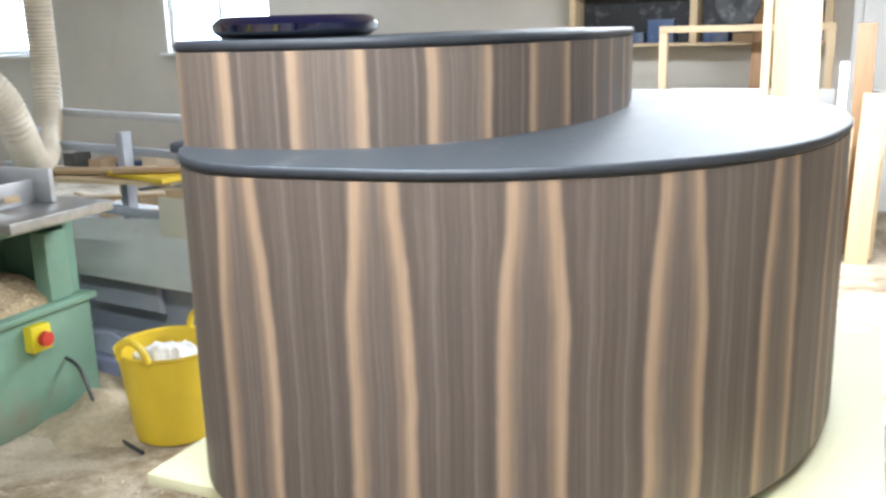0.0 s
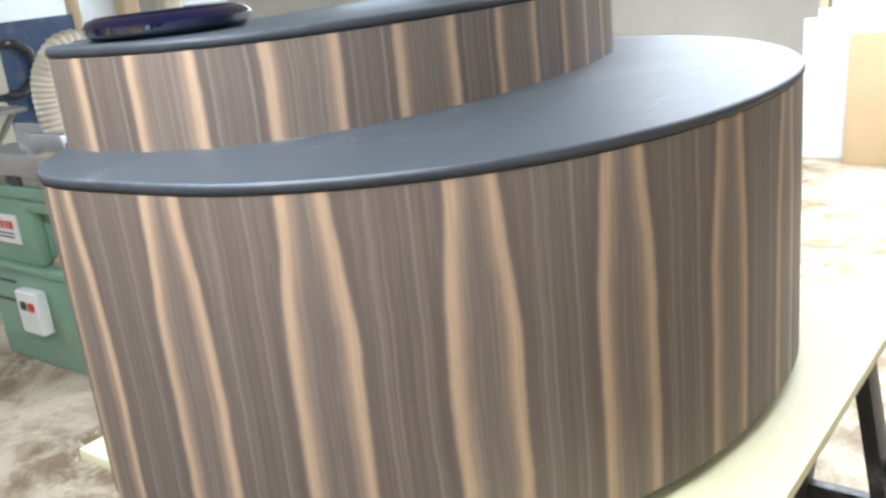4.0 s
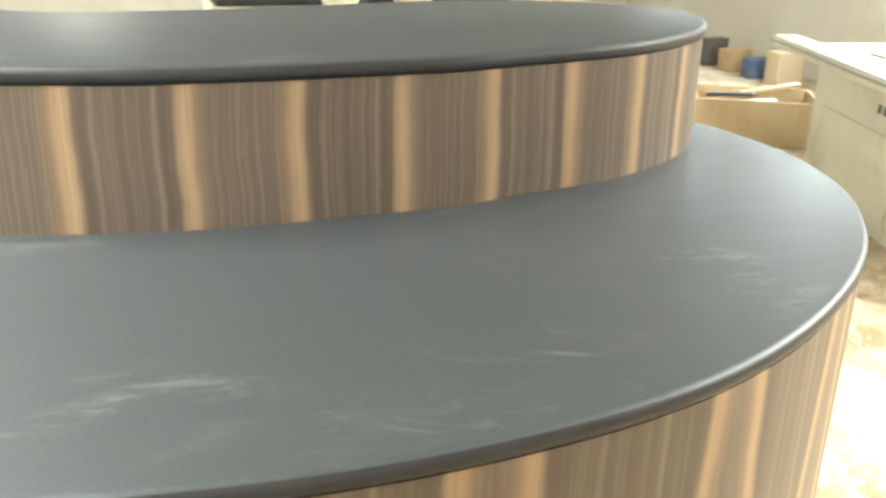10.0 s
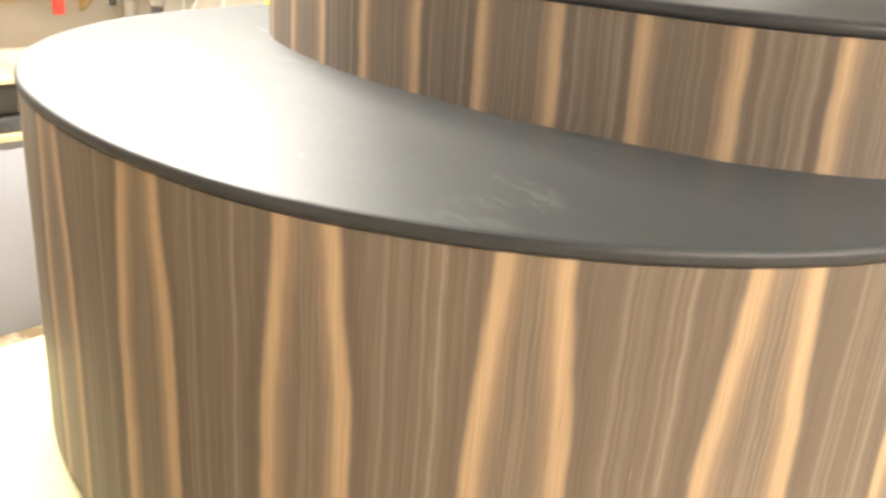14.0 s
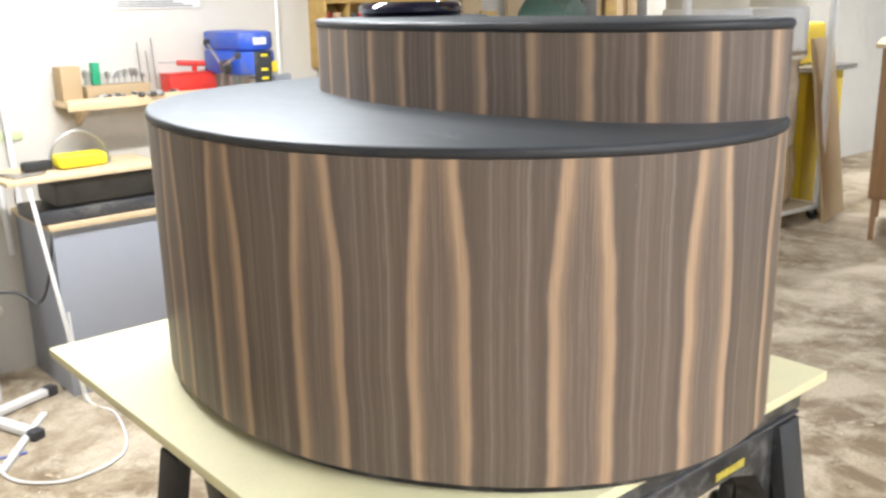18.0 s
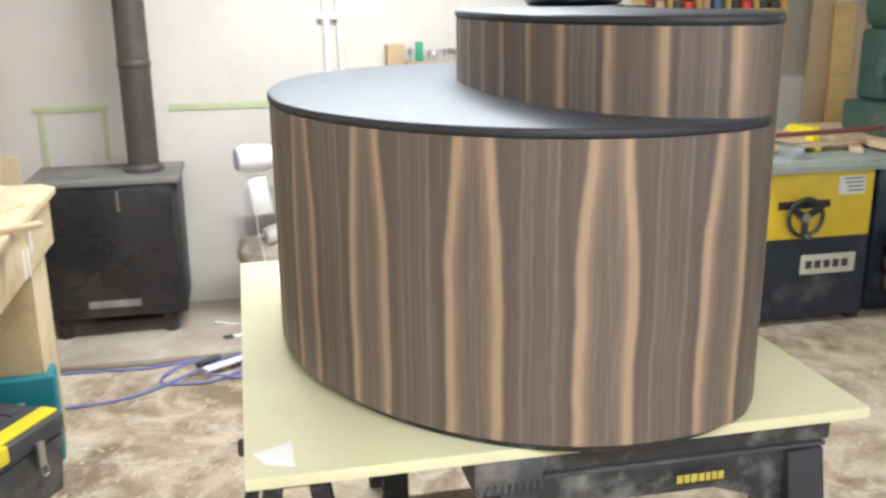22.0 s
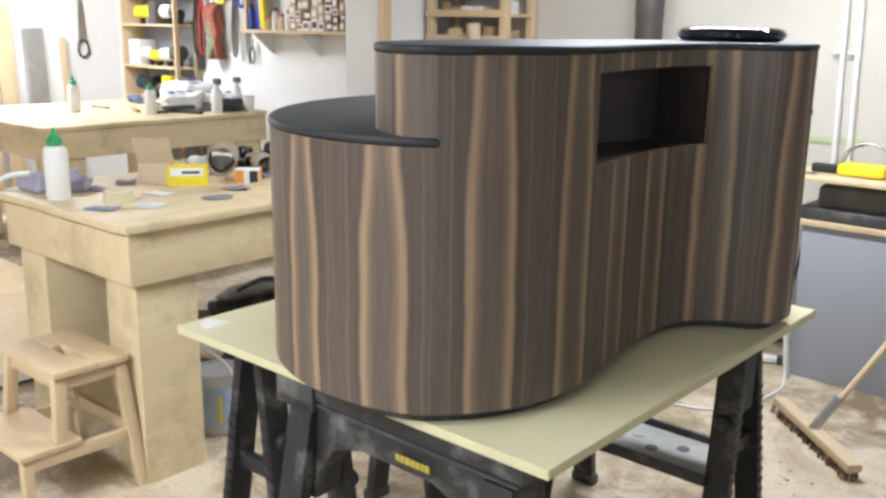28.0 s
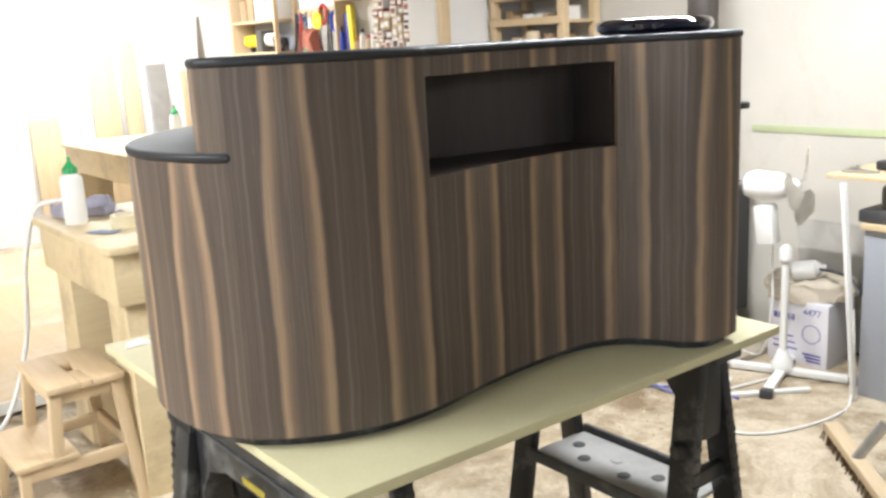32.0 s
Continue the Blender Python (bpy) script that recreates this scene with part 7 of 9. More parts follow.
part("headband", tube_path([(-0.085, 0, 0.06), (-0.085, 0.07, 0.05), (-0.05, 0.14, 0.03), (0.05, 0.14, 0.03), (0.085, 0.07, 0.05), (0.085, 0, 0.06)], 0.008, 8), M_BLACKP, ed)
for k, (x, y, sz, mt) in enumerate(((1.62, 0.62, 0.10, M_PAPER), (1.55, 0.78, 0.07, M_BLUEGREY), (1.64, 1.30, 0.06, M_PAPER))):
    solo("rag", crumple(0.22, 0.15, sz, 0.035, 31 + k, 4), mt, "crumpled work rag lying on the workbench", "rag", pose(x, y, BT, 0, 0, 60 * k), "rags on the workbench")
solo("batten", bar((1.02, 1.21, BT + 0.0085), (0.70, 1.04, BT + 0.0085), 0.045, 0.016, 0.003), M_PLYP, "pale batten sticking out over the bench edge", "batten")
solo("knife", rod((1.22, 0.66, BT + 0.010), (1.08, 0.60, BT + 0.010), 0.010, 10), M_YELLOWP, "yellow-handled utility knife lying on the bench", "knife")
for k in range(9):
    x, y = rng.uniform(0.95, 1.65), rng.uniform(0.45, 1.5)
    solo("offcut", box(-rng.uniform(0.02, 0.06), 0.03, -0.015, 0.015, 0, rng.uniform(0.006, 0.02), 0.002), [M_PINE, M_DKGREY, M_LILAC, M_CARD][k % 4], "small offcut lying among the tools", "offcut", pose(x, y, BT + 0.0005, 0, 0, rng.uniform(0, 180)), "small offcuts on the workbench")


GREYS = [M_DKGREY, M_LILAC, M_OLIVE, M_BLUEGREY, M_STEEL, M_REDHANDLE]
for k in range(10):
    x, y = 1.02 + 0.062 * k + rng.uniform(-0.02, 0.02), 0.55 + 0.11 * (k * 3 % 7)
    solo("rag", crumple(rng.uniform(0.07, 0.15), rng.uniform(0.05, 0.10), rng.uniform(0.02, 0.05), 0.02, 90 + k, 4), GREYS[k % 4], "crumpled grey abrasive cloth among the tools", "rag", pose(x, y, BT, 0, 0, rng.uniform(0, 180)), "abrasive cloths on the workbench")
for k, (x, y, rz, L) in enumerate(((1.22, 1.02, 70, 0.26), (1.36, 0.66, -15, 0.24), (0.99, 0.93, 40, 0.22), (1.48, 0.56, 85, 0.28), (1.12, 0.47, 5, 0.24))):
    ch = thing("chisel", "chisel with a worn handle lying on the workbench", "chisel", pose(x, y, BT + 0.0145, 0, 90, rz), "chisels on the workbench")
    part("handle", lathe([(0.009, 0), (0.014, 0.006), (0.013, L * 0.25), (0.014, L * 0.42), (0.009, L * 0.46)], 14), [M_REDHANDLE, M_DKGREY, M_YELLOWP][k % 3], ch)
    part("blade", box(-0.002, 0.002, -0.009, 0.009, L * 0.44, L, 0.0008), M_STEEL, ch)
cl = thing("clamp", "dark steel screw clamp lying on the workbench", "clamp", pose(1.30, 0.92, BT + 0.014, 0, 0, 25))
part("clamp_bar", bar((-0.16, 0, 0), (0.14, 0, 0), 0.024, 0.010, 0.002), M_DKGREY, cl)
for x in (-0.15, 0.06):
    part("clamp_jaw", bar((x, 0.012, 0), (x, 0.10, 0), 0.026, 0.020, 0.004), M_BLUEGREY, cl)
part("clamp_screw", rod((0.02, 0.085, 0), (0.17, 0.085, 0), 0.006, 10), M_STEEL, cl)
part("clamp_handle", rod((0.15, 0.085, 0), (0.24, 0.085, 0), 0.013, 12), M_PINE, cl)
# ---- east side: second bench, wall shelf, tool wall ----
rng = random.Random(23)
M_LEAN = wood("leaning_pine", (0.62, 0.48, 0.30), (0.52, 0.38, 0.22), 0.6, "Z")
M_SHEET = wood("floor_ply", (0.60, 0.45, 0.25), (0.51, 0.37, 0.19), 0.6, "X", 0.35, (0.62, 0.57, 0.47))
BT2 = 0.95
b2 = workbench("workbench", "second pale board workbench standing near the wall", 3.75, 5.45, -0.72, 1.08, BT2)
glue_bottle(4.61, 0.42, BT2)
glue_bottle(4.07, 0.12, BT2, 0.9)
for k, (x, y, w, d, h) in enumerate(((4.46, -0.45, 0.40, 0.26, 0.20), (4.12, -0.50, 0.34, 0.24, 0.12), (4.22, -0.24, 0.26, 0.22, 0.13))):
    cb_ = thing("plastic_bag", "crumpled white plastic bag with blue stripes", "bag", pose(x, y, BT2, 0, 0, 40 * k), "bags on the bench")
    part("film", crumple(w, d, h, 0.045, 3 + k, 5), M_WHITEP, cb_)
    for q in range(3):
        part("stripe", box(-w * 0.28 + 0.075 * q, -w * 0.28 + 0.035 + 0.075 * q, -0.045, 0.05, h * 0.98 + 0.012, h * 0.98 + 0.02, 0.003), M_PRINT, cb_, "blue stripe")
solo("paper_cup", lathe([(0.03, 0), (0.032, 0.002), (0.042, 0.11), (0.045, 0.112), (0.041, 0.112), (0.03, 0.005), (0, 0.005)], 24, cap=False), M_PAPER, "white paper cup on the bench", "cup", pose(3.90, -0.62, BT2))
for k in range(7):
    x, y = rng.uniform(4.0, 5.2), rng.uniform(-0.6, 0.2)
    solo("offcut", box(-0.12, 0.12, -0.03, 0.03, 0, 0.025, 0.003), [M_PINE, M_DKGREY, M_PAPER][k % 3], "short offcut lying on the second bench", "offcut", pose(x, y, BT2 + 0.0005 + 0.0255 * (k % 2), 0, 0, rng.uniform(0, 180)), "offcuts on the bench")
HEAP = [M_DKGREY, M_LILAC, M_MDFB, M_OLIVE, M_BLUEGREY, M_CARD]
for k in range(13):
    x, y = 3.95 + 0.105 * k, -0.50 + 0.16 * rng.uniform(-1, 1)
    solo("rag", crumple(rng.uniform(0.12, 0.24), rng.uniform(0.08, 0.14), rng.uniform(0.03, 0.09), 0.03, 60 + k, 4), HEAP[k % 6], "crumpled dusty cloth among the clutter on the second bench", "rag", pose(x, y, BT2, 0, 0, rng.uniform(0, 180)), "clutter along the second bench")
for k, (x, y, L2, rz) in enumerate(((4.02, -0.12, 0.34, 15), (4.40, 0.05, 0.26, -20), (4.12, 0.02, 0.12, 60), (4.75, 0.14, 0.20, 8))):
    solo("file", bar((-L2 / 2, 0, 0.012), (L2 / 2, 0, 0.012), 0.026, 0.02, 0.005), [M_DKGREY, M_MDFB][k % 2], "dark flat tool lying on the second bench", "hand tool", pose(x, y, BT2, 0, 0, rz), "tools on the second bench")
for k, (x, y) in enumerate(((3.92, -0.34), (4.0, -0.58))):
    sp_ = thing("spray_bottle", "white spray bottle with a grey trigger head", "spray bottle", pose(x, y, BT2), "spray bottles on the second bench")
    part("bottle", lathe([(0, 0), (0.038, 0), (0.04, 0.005), (0.04, 0.15), (0.018, 0.19), (0.016, 0.21)], 20), M_WHITEP, sp_)
    part("trigger_head", box(-0.05, 0.025, -0.014, 0.014, 0.205, 0.25, 0.008), M_DKGREY, sp_, "grey trigger head")
# low platform of sheet material
pf = thing("floor_platform", "low platform of pale plywood sheets on the floor", "platform", pose(0, 0, 0))
for i in range(3):
    for j in range(3):
        part("sheet", box(2.10 + 1.2 * i, 3.296 + 1.2 * i, 1.25 + 1.6 * j, 2.846 + 1.6 * j, 0.06, 0.078, 0.002), M_SHEET, pf)
for j in range(7):
    part("bearer", box(2.12, 5.66, 1.28 + 0.78 * j, 1.34 + 0.78 * j, 0, 0.0595, 0.003), M_PINE, pf)
tagged(part("edge_tape", bar((2.09, 1.24, 0.05), (2.09, 6.0, 0.05), 0.012, 0.06, 0.003), M_PAPER, pf, "ragged white edge tape"), "ragged white edge tape")
# wall shelf with boxes
es = thing("wall_shelf", "long pine wall shelf crowded with cartons and bottles", "shelf", pose(3.50, -0.88, 1.53))
part("board", box(-0.70, 0.70, -0.118, 0.11, 0, 0.022, 0.003), M_PINE, es)
for sx in (-0.55, 0.0, 0.55):
    part("bracket", prism([(-0.115, -0.16), (-0.10, -0.16), (0.09, -0.004), (-0.115, -0.004)], sx - 0.009, sx + 0.009, 0.0, m=Matrix(((0, 0, 1, 0), (1, 0, 0, 0), (0, 1, 0, 0), (0, 0, 0, 1)))), M_WHITEP, es)
part("upper_board", box(-0.70, 0.70, -0.118, 0.05, 0.42, 0.44, 0.003), M_PINE, es)
for sx in (-0.69, 0.69):
    part("end_post", box(sx - 0.01, sx + 0.01, -0.118, 0.05, 0.0225, 0.419, 0.002), M_PINE, es)
MX = [M_CARD, M_CARDL, M_PAPER, M_YELLOWP, M_BLUEP, M_REDP, M_WHITEP, M_DKGREY, M_MDFB, M_PAPER, M_CARDL, M_GALV]
SMALL = [plain("brown_red_card", (0.30, 0.11, 0.07), 0.7, var=0.15), M_CARD, M_PAPER, M_CARDL, plain("dark_brown_card", (0.12, 0.06, 0.045), 0.7, var=0.2), M_PAPER, M_MDFB]
for lvl, z in ((0, 1.5525), (1, 1.9705)):
    x = 2.83
    while x < (3.62 if lvl == 0 else 4.08):
        w = rng.uniform(0.045, 0.085)
        top_, zz = z + rng.uniform(0.20, 0.38), z
        while zz < top_:
            h = rng.uniform(0.04, 0.085)
            if zz + h > z + 0.39:
                break
            cm_ = SMALL[rng.randrange(7)]
            ct = thing("carton", "small printed carton stacked on the wall shelf", "carton", pose(x + w / 2, -0.885 + rng.uniform(-0.01, 0.01), zz + 0.0006, 0, 0, rng.uniform(-4, 4)), "cartons on the wall shelf")
            part("box", box(-w / 2, w / 2, -0.06, 0.06, 0, h, 0.002), cm_, ct)
            part("label", box(-w * 0.36, w * 0.36, 0.0605, 0.0615, h * 0.25, h * 0.75, 0), M_PAPER if cm_ is not M_PAPER else SMALL[rng.choice((0, 4))], ct, "printed end label")
            zz += h + 0.0012
        x += w + rng.uniform(0.008, 0.014)
for k, (x, h, r, mt) in enumerate(((3.70, 0.15, 0.032, M_PAPER), (3.78, 0.12, 0.028, M_CARDL), (3.86, 0.17, 0.03, M_PAPER), (3.93, 0.10, 0.035, M_MDFB), (4.16, 0.20, 0.022, M_BLUEP))):
    bo = thing("bottle", "small bottle standing on the wall shelf", "bottle", pose(x, -0.87, 1.5525), "bottles on the wall shelf")
    part("bottle", lathe([(0, 0), (r * 0.95, 0), (r, 0.004), (r, h * 0.7), (r * 0.45, h * 0.82)], 16), mt, bo)
    part("cap", lathe([(r * 0.5, h * 0.82), (r * 0.5, h), (0, h)], 14), M_REDP if k % 2 else M_DKGREY, bo)
lv = thing("spirit_level", "yellow and blue tools standing at the end of the wall shelf", "spirit level", pose(4.06, -0.90, 1.5525, 0, 4, 0))
part("level_body", box(-0.05, 0.012, -0.02, 0.02, 0.004, 0.36, 0.006), M_YELLOWP, lv)
part("level_end", box(0.0125, 0.055, -0.018, 0.018, 0.004, 0.30, 0.006), M_BLUEP, lv, "blue tool handle")
# tools hanging on the wall
pk = thing("tool_rail", "wooden rail on the wall with hooks for tools", "tool rail", pose(4.72, -0.985, 1.86))
part("rail", box(-0.40, 0.40, -0.014, 0.012, 0, 0.07, 0.003), M_PINE, pk)
for k in range(7):
    part("hook", rod((-0.36 + 0.12 * k, 0.012, 0.03), (-0.36 + 0.12 * k, 0.06, 0.045), 0.004, 8), M_STEEL, pk)
for k, x in enumerate((4.40, 4.58)):
    hs = thing("hand_saw", "hand saw hanging on the wall rail", "hand saw", pose(x, -0.955, 1.30 + 0.06 * k), "hanging hand saws")
    part("blade", prism([(-0.02, 0), (0.02, 0), (0.055, 0.45), (-0.055, 0.45)], -0.001, 0.001, 0, m=pose(0, 0, 0, 90, 0, 0)), M_STEEL, hs)
    part("handle", tube_path([(-0.04, 0, 0.44), (-0.055, 0, 0.54), (0.0, 0, 0.585), (0.05, 0, 0.54), (0.035, 0, 0.44)], 0.014, 10, closed=True), M_REDP if k else M_BLUEP, hs)
nb = thing("net_bag", "orange-brown net bag hanging on the wall", "net bag", pose(4.75, -0.93, 1.30))
part("net", crumple(0.15, 0.09, 0.46, 0.04, 9, 5), plain("net_brown", (0.36, 0.12, 0.08), 0.9, var=0.4, scale=40), nb)
part("net_fold", crumple(0.08, 0.12, 0.30, 0.04, 12, 4), plain("net_green", (0.25, 0.27, 0.16), 0.9, var=0.4, scale=40), nb, "grey-green lower fold of the net")
part("string", rod((0, 0, 0.40), (0, -0.01, 0.60), 0.003, 6), M_DKGREY, nb)
for k, (x, mat) in enumerate(((4.48, M_DKGREY), (4.86, M_BLUEGREY), (4.95, M_REDP), (5.03, M_DKGREY))):
    cd = [(x, -0.95, 1.90), (x + 0.04, -0.945, 1.6), (x + 0.03, -0.94, 1.36), (x - 0.02, -0.94, 1.36), (x - 0.03, -0.945, 1.6), (x, -0.95, 1.90)]
    solo("cord_loop", tube_path(cd, 0.007, 8), mat, "looped cord hanging from the tool rail", "cord", group="hanging cords")
solo("yellow_disc", lathe([(0.02, 0), (0.07, 0), (0.075, 0.006), (0.07, 0.012), (0.02, 0.012)], 28, m=pose(0, 0, 0, -90, 0, 0), cap=False), M_YELLOWP, "yellow plastic disc hanging from a hook", "disc", pose(4.66, -0.945, 1.82))
sq = thing("set_square", "dark steel square hanging beside the cabinet", "set square", pose(5.02, -0.97, 1.62))
part("blade", box(-0.03, 0.03, -0.004, 0.004, -0.42, 0.20, 0.002), M_DKGREY, sq)
part("stock", box(-0.09, 0.09, -0.012, 0.012, 0.205, 0.27, 0.004), M_BLUEGREY, sq)
pl_ = thing("pliers", "black pliers hanging from a hook on the wall", "pliers", pose(4.28, -0.955, 1.28), "hanging hand tools")
for sx in (-1, 1):
    part("handle", tube_path([(sx * 0.012, 0, 0.0), (sx * 0.03, 0, 0.07), (sx * 0.008, 0, 0.14)], 0.008, 8), M_DKGREY, pl_)
part("jaw", box(-0.014, 0.014, -0.008, 0.008, 0.13, 0.20, 0.004), M_STEEL, pl_)
solo("tool_set", box(-0.04, 0.04, 0, 0.03, 0, 0.14, 0.006), M_YELLOWP, "yellow tool set hanging on the wall", "tool set", pose(4.30, -0.998, 1.76))
# shelf cabinet
sc = thing("shelf_cabinet", "open pine shelf cabinet filled with tools and boxes", "shelf cabinet", pose(5.50, -0.72, 0))
CW = 0.42
part("side", box(CW - 0.011, CW + 0.011, -0.27, -0.03, 0, 2.3, 0.002), M_PINEZ, sc)
for sy in (-0.25, -0.05):
    part("post", box(-CW - 0.014, -CW + 0.011, sy - 0.02, sy + 0.02, 0, 2.3, 0.002), M_PINEZ, sc)
part("back", box(-CW + 0.012, CW - 0.012, -0.275, -0.265, 0, 2.3, 0), M_GREYP, sc)
CS = [0.08, 0.55, 0.95, 1.22, 1.58, 1.86, 2.28]
for z in CS:
    part("shelf", box(-CW + 0.0115, CW - 0.0115, -0.264, -0.03, z - 0.02, z, 0.002), M_PINE, sc)
for lvl in (2, 3, 4, 5):
    z, room = CS[lvl], CS[lvl + 1] - CS[lvl] - 0.04
    x = -CW + 0.03
    while x < CW - 0.14:
        w = rng.uniform(0.08, 0.15)
        h = rng.uniform(0.6, 0.98) * min(room, 0.25)
        kind_ = rng.random()
        mat = [M_YELLOWP, M_DKGREY, M_TEALD, M_OLIVE, M_BLACKP, M_PAPER, M_YELLOWP][rng.randrange(7)] if lvl < 5 else [M_PAPER, M_CARD, M_WHITEP][rng.randrange(3)]
        if kind_ < 0.8 and lvl < 5:
            pt = thing("power_tool", "hand-held power tool lying on the cabinet shelf", "power tool", pose(5.50 + x + w / 2, -0.86, z), "power tools in the cabinet")
            part("motor_body", rod((-w * 0.45, 0, h * 0.55), (w * 0.45, 0.02, h * 0.55), h * 0.30, 14), mat, pt)
            part("grip", box(-0.02, 0.02, -0.02, 0.02, 0, h * 0.5, 0.008), M_BLACKP, pt)
            part("nose", rod((w * 0.40, 0.02, h * 0.55), (w * 0.52, 0.02, h * 0.55), h * 0.16, 12), M_STEEL, pt)
        else:
            solo("carton", box(-w / 2, w / 2, -0.09, 0.09, 0, h, 0.004), mat, "small carton on the cabinet shelf", "carton", pose(5.50 + x + w / 2, -0.87, z + 0.0005, 0, 0, rng.uniform(-5, 5)), "cartons in the cabinet")
        x += w + 0.02
# leaning boards and sheet on the east wall
for k, (y, w, h) in enumerate(((0.38, 0.24, 1.72), (0.13, 0.15, 1.74), (0.93, 0.26, 1.10), (-0.40, 0.05, 1.45))):
    solo("leaning_board", box(-0.012, 0.012, -w / 2, w / 2, 0, h, 0.003), M_LEAN, "pine board leaning on the white wall", "board", pose(6.36 - 0.05 * h, y, 0.002, 0, math.degrees(math.asin(0.045)), 0), "boards leaning on the wall")
solo("glass_sheet", box(-0.004, 0.004, -0.10, 0.10, 0, 1.56, 0.002), M_CLEAR, "sheet of glass leaning on the wall", "glass sheet", pose(6.28, -0.13, 0.002, 0, 3, 0))
lsw = thing("hand_saw", "long hand saw hanging on the white wall", "hand saw", pose(6.385, -0.62, 1.95, 180, 0, 90))
part("blade", prism([(-0.01, 0), (0.01, 0), (0.045, 0.55), (-0.045, 0.55)], -0.001, 0.001, 0, m=pose(0, 0, 0, 90, 0, 0)), M_STEEL, lsw)
part("handle", tube_path([(-0.035, 0, 0.54), (-0.05, 0, 0.64), (0.0, 0, 0.68), (0.045, 0, 0.64), (0.03, 0, 0.54)], 0.010, 10, closed=True), M_DKGREY, lsw)

# ---- west side: planer, hose, tub, machines ----
gp = thing("planer", "green cast-iron planer thicknesser full of shavings", "planer", pose(-3.451, 2.605, 0) @ Matrix.Diagonal((1.1, 1.0, 1.0, 1.0)))
part("base", prism([(-0.41, -0.30), (0.41, -0.30), (0.41, 0.27), (-0.41, 0.27)], 0, 0.47, 0.02), M_GREEN, gp)
part("base_ledge", box(-0.43, 0.43, -0.32, 0.29, 0.471, 0.50, 0.008), M_GREEN, gp)
part("upper_side", box(-0.38, 0.05, 0.20, 0.255, 0.501, 0.82, 0.012), M_GREEN, gp)
part("upper_side", box(-0.38, 0.38, -0.28, -0.22, 0.501, 0.82, 0.012), M_GREEN, gp)
part("cavity_back", box(-0.38, -0.33, -0.22, 0.20, 0.501, 0.82, 0.008), M_GREEN, gp)
part("cavity_wall", box(0.0, 0.05, -0.22, 0.199, 0.501, 0.80, 0.008), M_GREEN, gp)
part("far_leg", box(0.32, 0.40, -0.22, -0.10, 0.501, 0.80, 0.012), M_GREEN, gp)
shv = bmesh.new()
bmesh.ops.create_grid(shv, x_segments=70, y_segments=60, size=0.5)
for v in shv.verts:
    a, b_ = v.co.x * 2, v.co.y * 2
    f = (1 - a ** 4) * (1 - b_ ** 4)
    v.co = Vector((0.215 + a * 0.165, b_ * 0.215, 0.497 + (0.095 - 0.045 * a + 0.02 * noise.noise(v.co * 5)) * f ** 0.6 + 0.010 * noise.noise(v.co * 34)))
solo("wood_shavings", shv, plain("shavings", (0.46, 0.35, 0.21), 0.95, var=0.55, scale=70, fine=240, bumps=1.0), "heap of pale wood shavings inside the planer", "shavings", pose(-3.451, 2.605, 0) @ Matrix.Diagonal((1.1, 1.0, 1.0, 1.0)), kind="stuff")
part("bed_casting", box(-0.40, 0.42, -0.27, 0.27, 0.821, 0.885, 0.02), M_GREEN, gp)
part("table", box(-0.85, -0.06, -0.26, 0.26, 0.887, 0.93, 0.006), M_STEEL, gp, "bare steel infeed table")
part("table", box(0.06, 0.62, -0.26, 0.26, 0.887, 0.93, 0.006), M_STEEL, gp, "bare steel outfeed table")
part("cutter_block", rod((0, -0.26, 0.89), (0, 0.26, 0.89), 0.045, 20), M_DKGREY, gp)
part("fence", box(-0.55, 0.45, -0.14, -0.115, 0.931, 1.07, 0.004), M_GALV, gp)
part("tray_front", box(-0.42, 0.38, 0.255, 0.27, 0.931, 1.03, 0.003), M_GALV, gp, "grey steel chip tray")
part("tray_side", box(0.365, 0.38, -0.10, 0.254, 0.931, 1.03, 0.003), M_GALV, gp)
pl_ = part("name_plate", box(-0.30, -0.06, 0.2555, 0.264, 0.60, 0.74, 0.004), M_WHITEP, gp, "white name plate")
x = -0.09
for w in (0.035, 0.022, 0.008, 0.026, 0.03):
    part("plate_mark", box(x - w, x - 0.004, 0.2643, 0.2655, 0.67, 0.71, 0), M_REDP, pl_, "plain dark red marks")
    x -= w + 0.004
for q in range(2):
    part("plate_line", box(-0.26 + 0.02 * q, -0.10, 0.2643, 0.2655, 0.645 - 0.018 * q, 0.653 - 0.018 * q, 0), M_DKGREY, pl_, "unreadable print")
sb_ = part("switch_box", box(-0.11, 0.06, 0.2715, 0.33, 0.19, 0.40, 0.015, seg=3), M_WHITEP, gp, "white switch box")
part("switch_key", box(-0.07, -0.03, 0.3305, 0.338, 0.31, 0.35, 0.003), M_DKGREY, sb_)
part("switch_key", box(-0.01, 0.03, 0.3305, 0.338, 0.31, 0.35, 0.003), M_REDP, sb_)
es_ = part("stop_box", box(0.4115, 0.46, -0.02, 0.08, 0.34, 0.45, 0.01), M_YELLOWP, gp, "yellow stop box")
part("stop_button", lathe([(0.02, 0), (0.032, 0.008), (0.030, 0.03), (0, 0.034)], 20, m=pose(0.46, 0.03, 0.395, 0, 90, 0)), M_REDP, es_, "red mushroom button")
for z in (0.30, 0.40):
    part("vent_slot", box(-0.36, -0.18, 0.2705, 0.273, z, z + 0.012, 0), M_BLACKP, gp)
part("motor_cable", tube_path([(0.415, -0.12, 0.25), (0.50, -0.10, 0.22), (0.60, -0.06, 0.08), (0.72, 0.0, 0.012), (0.95, 0.1, 0.012)], 0.008, 8), M_DKGREY, gp)
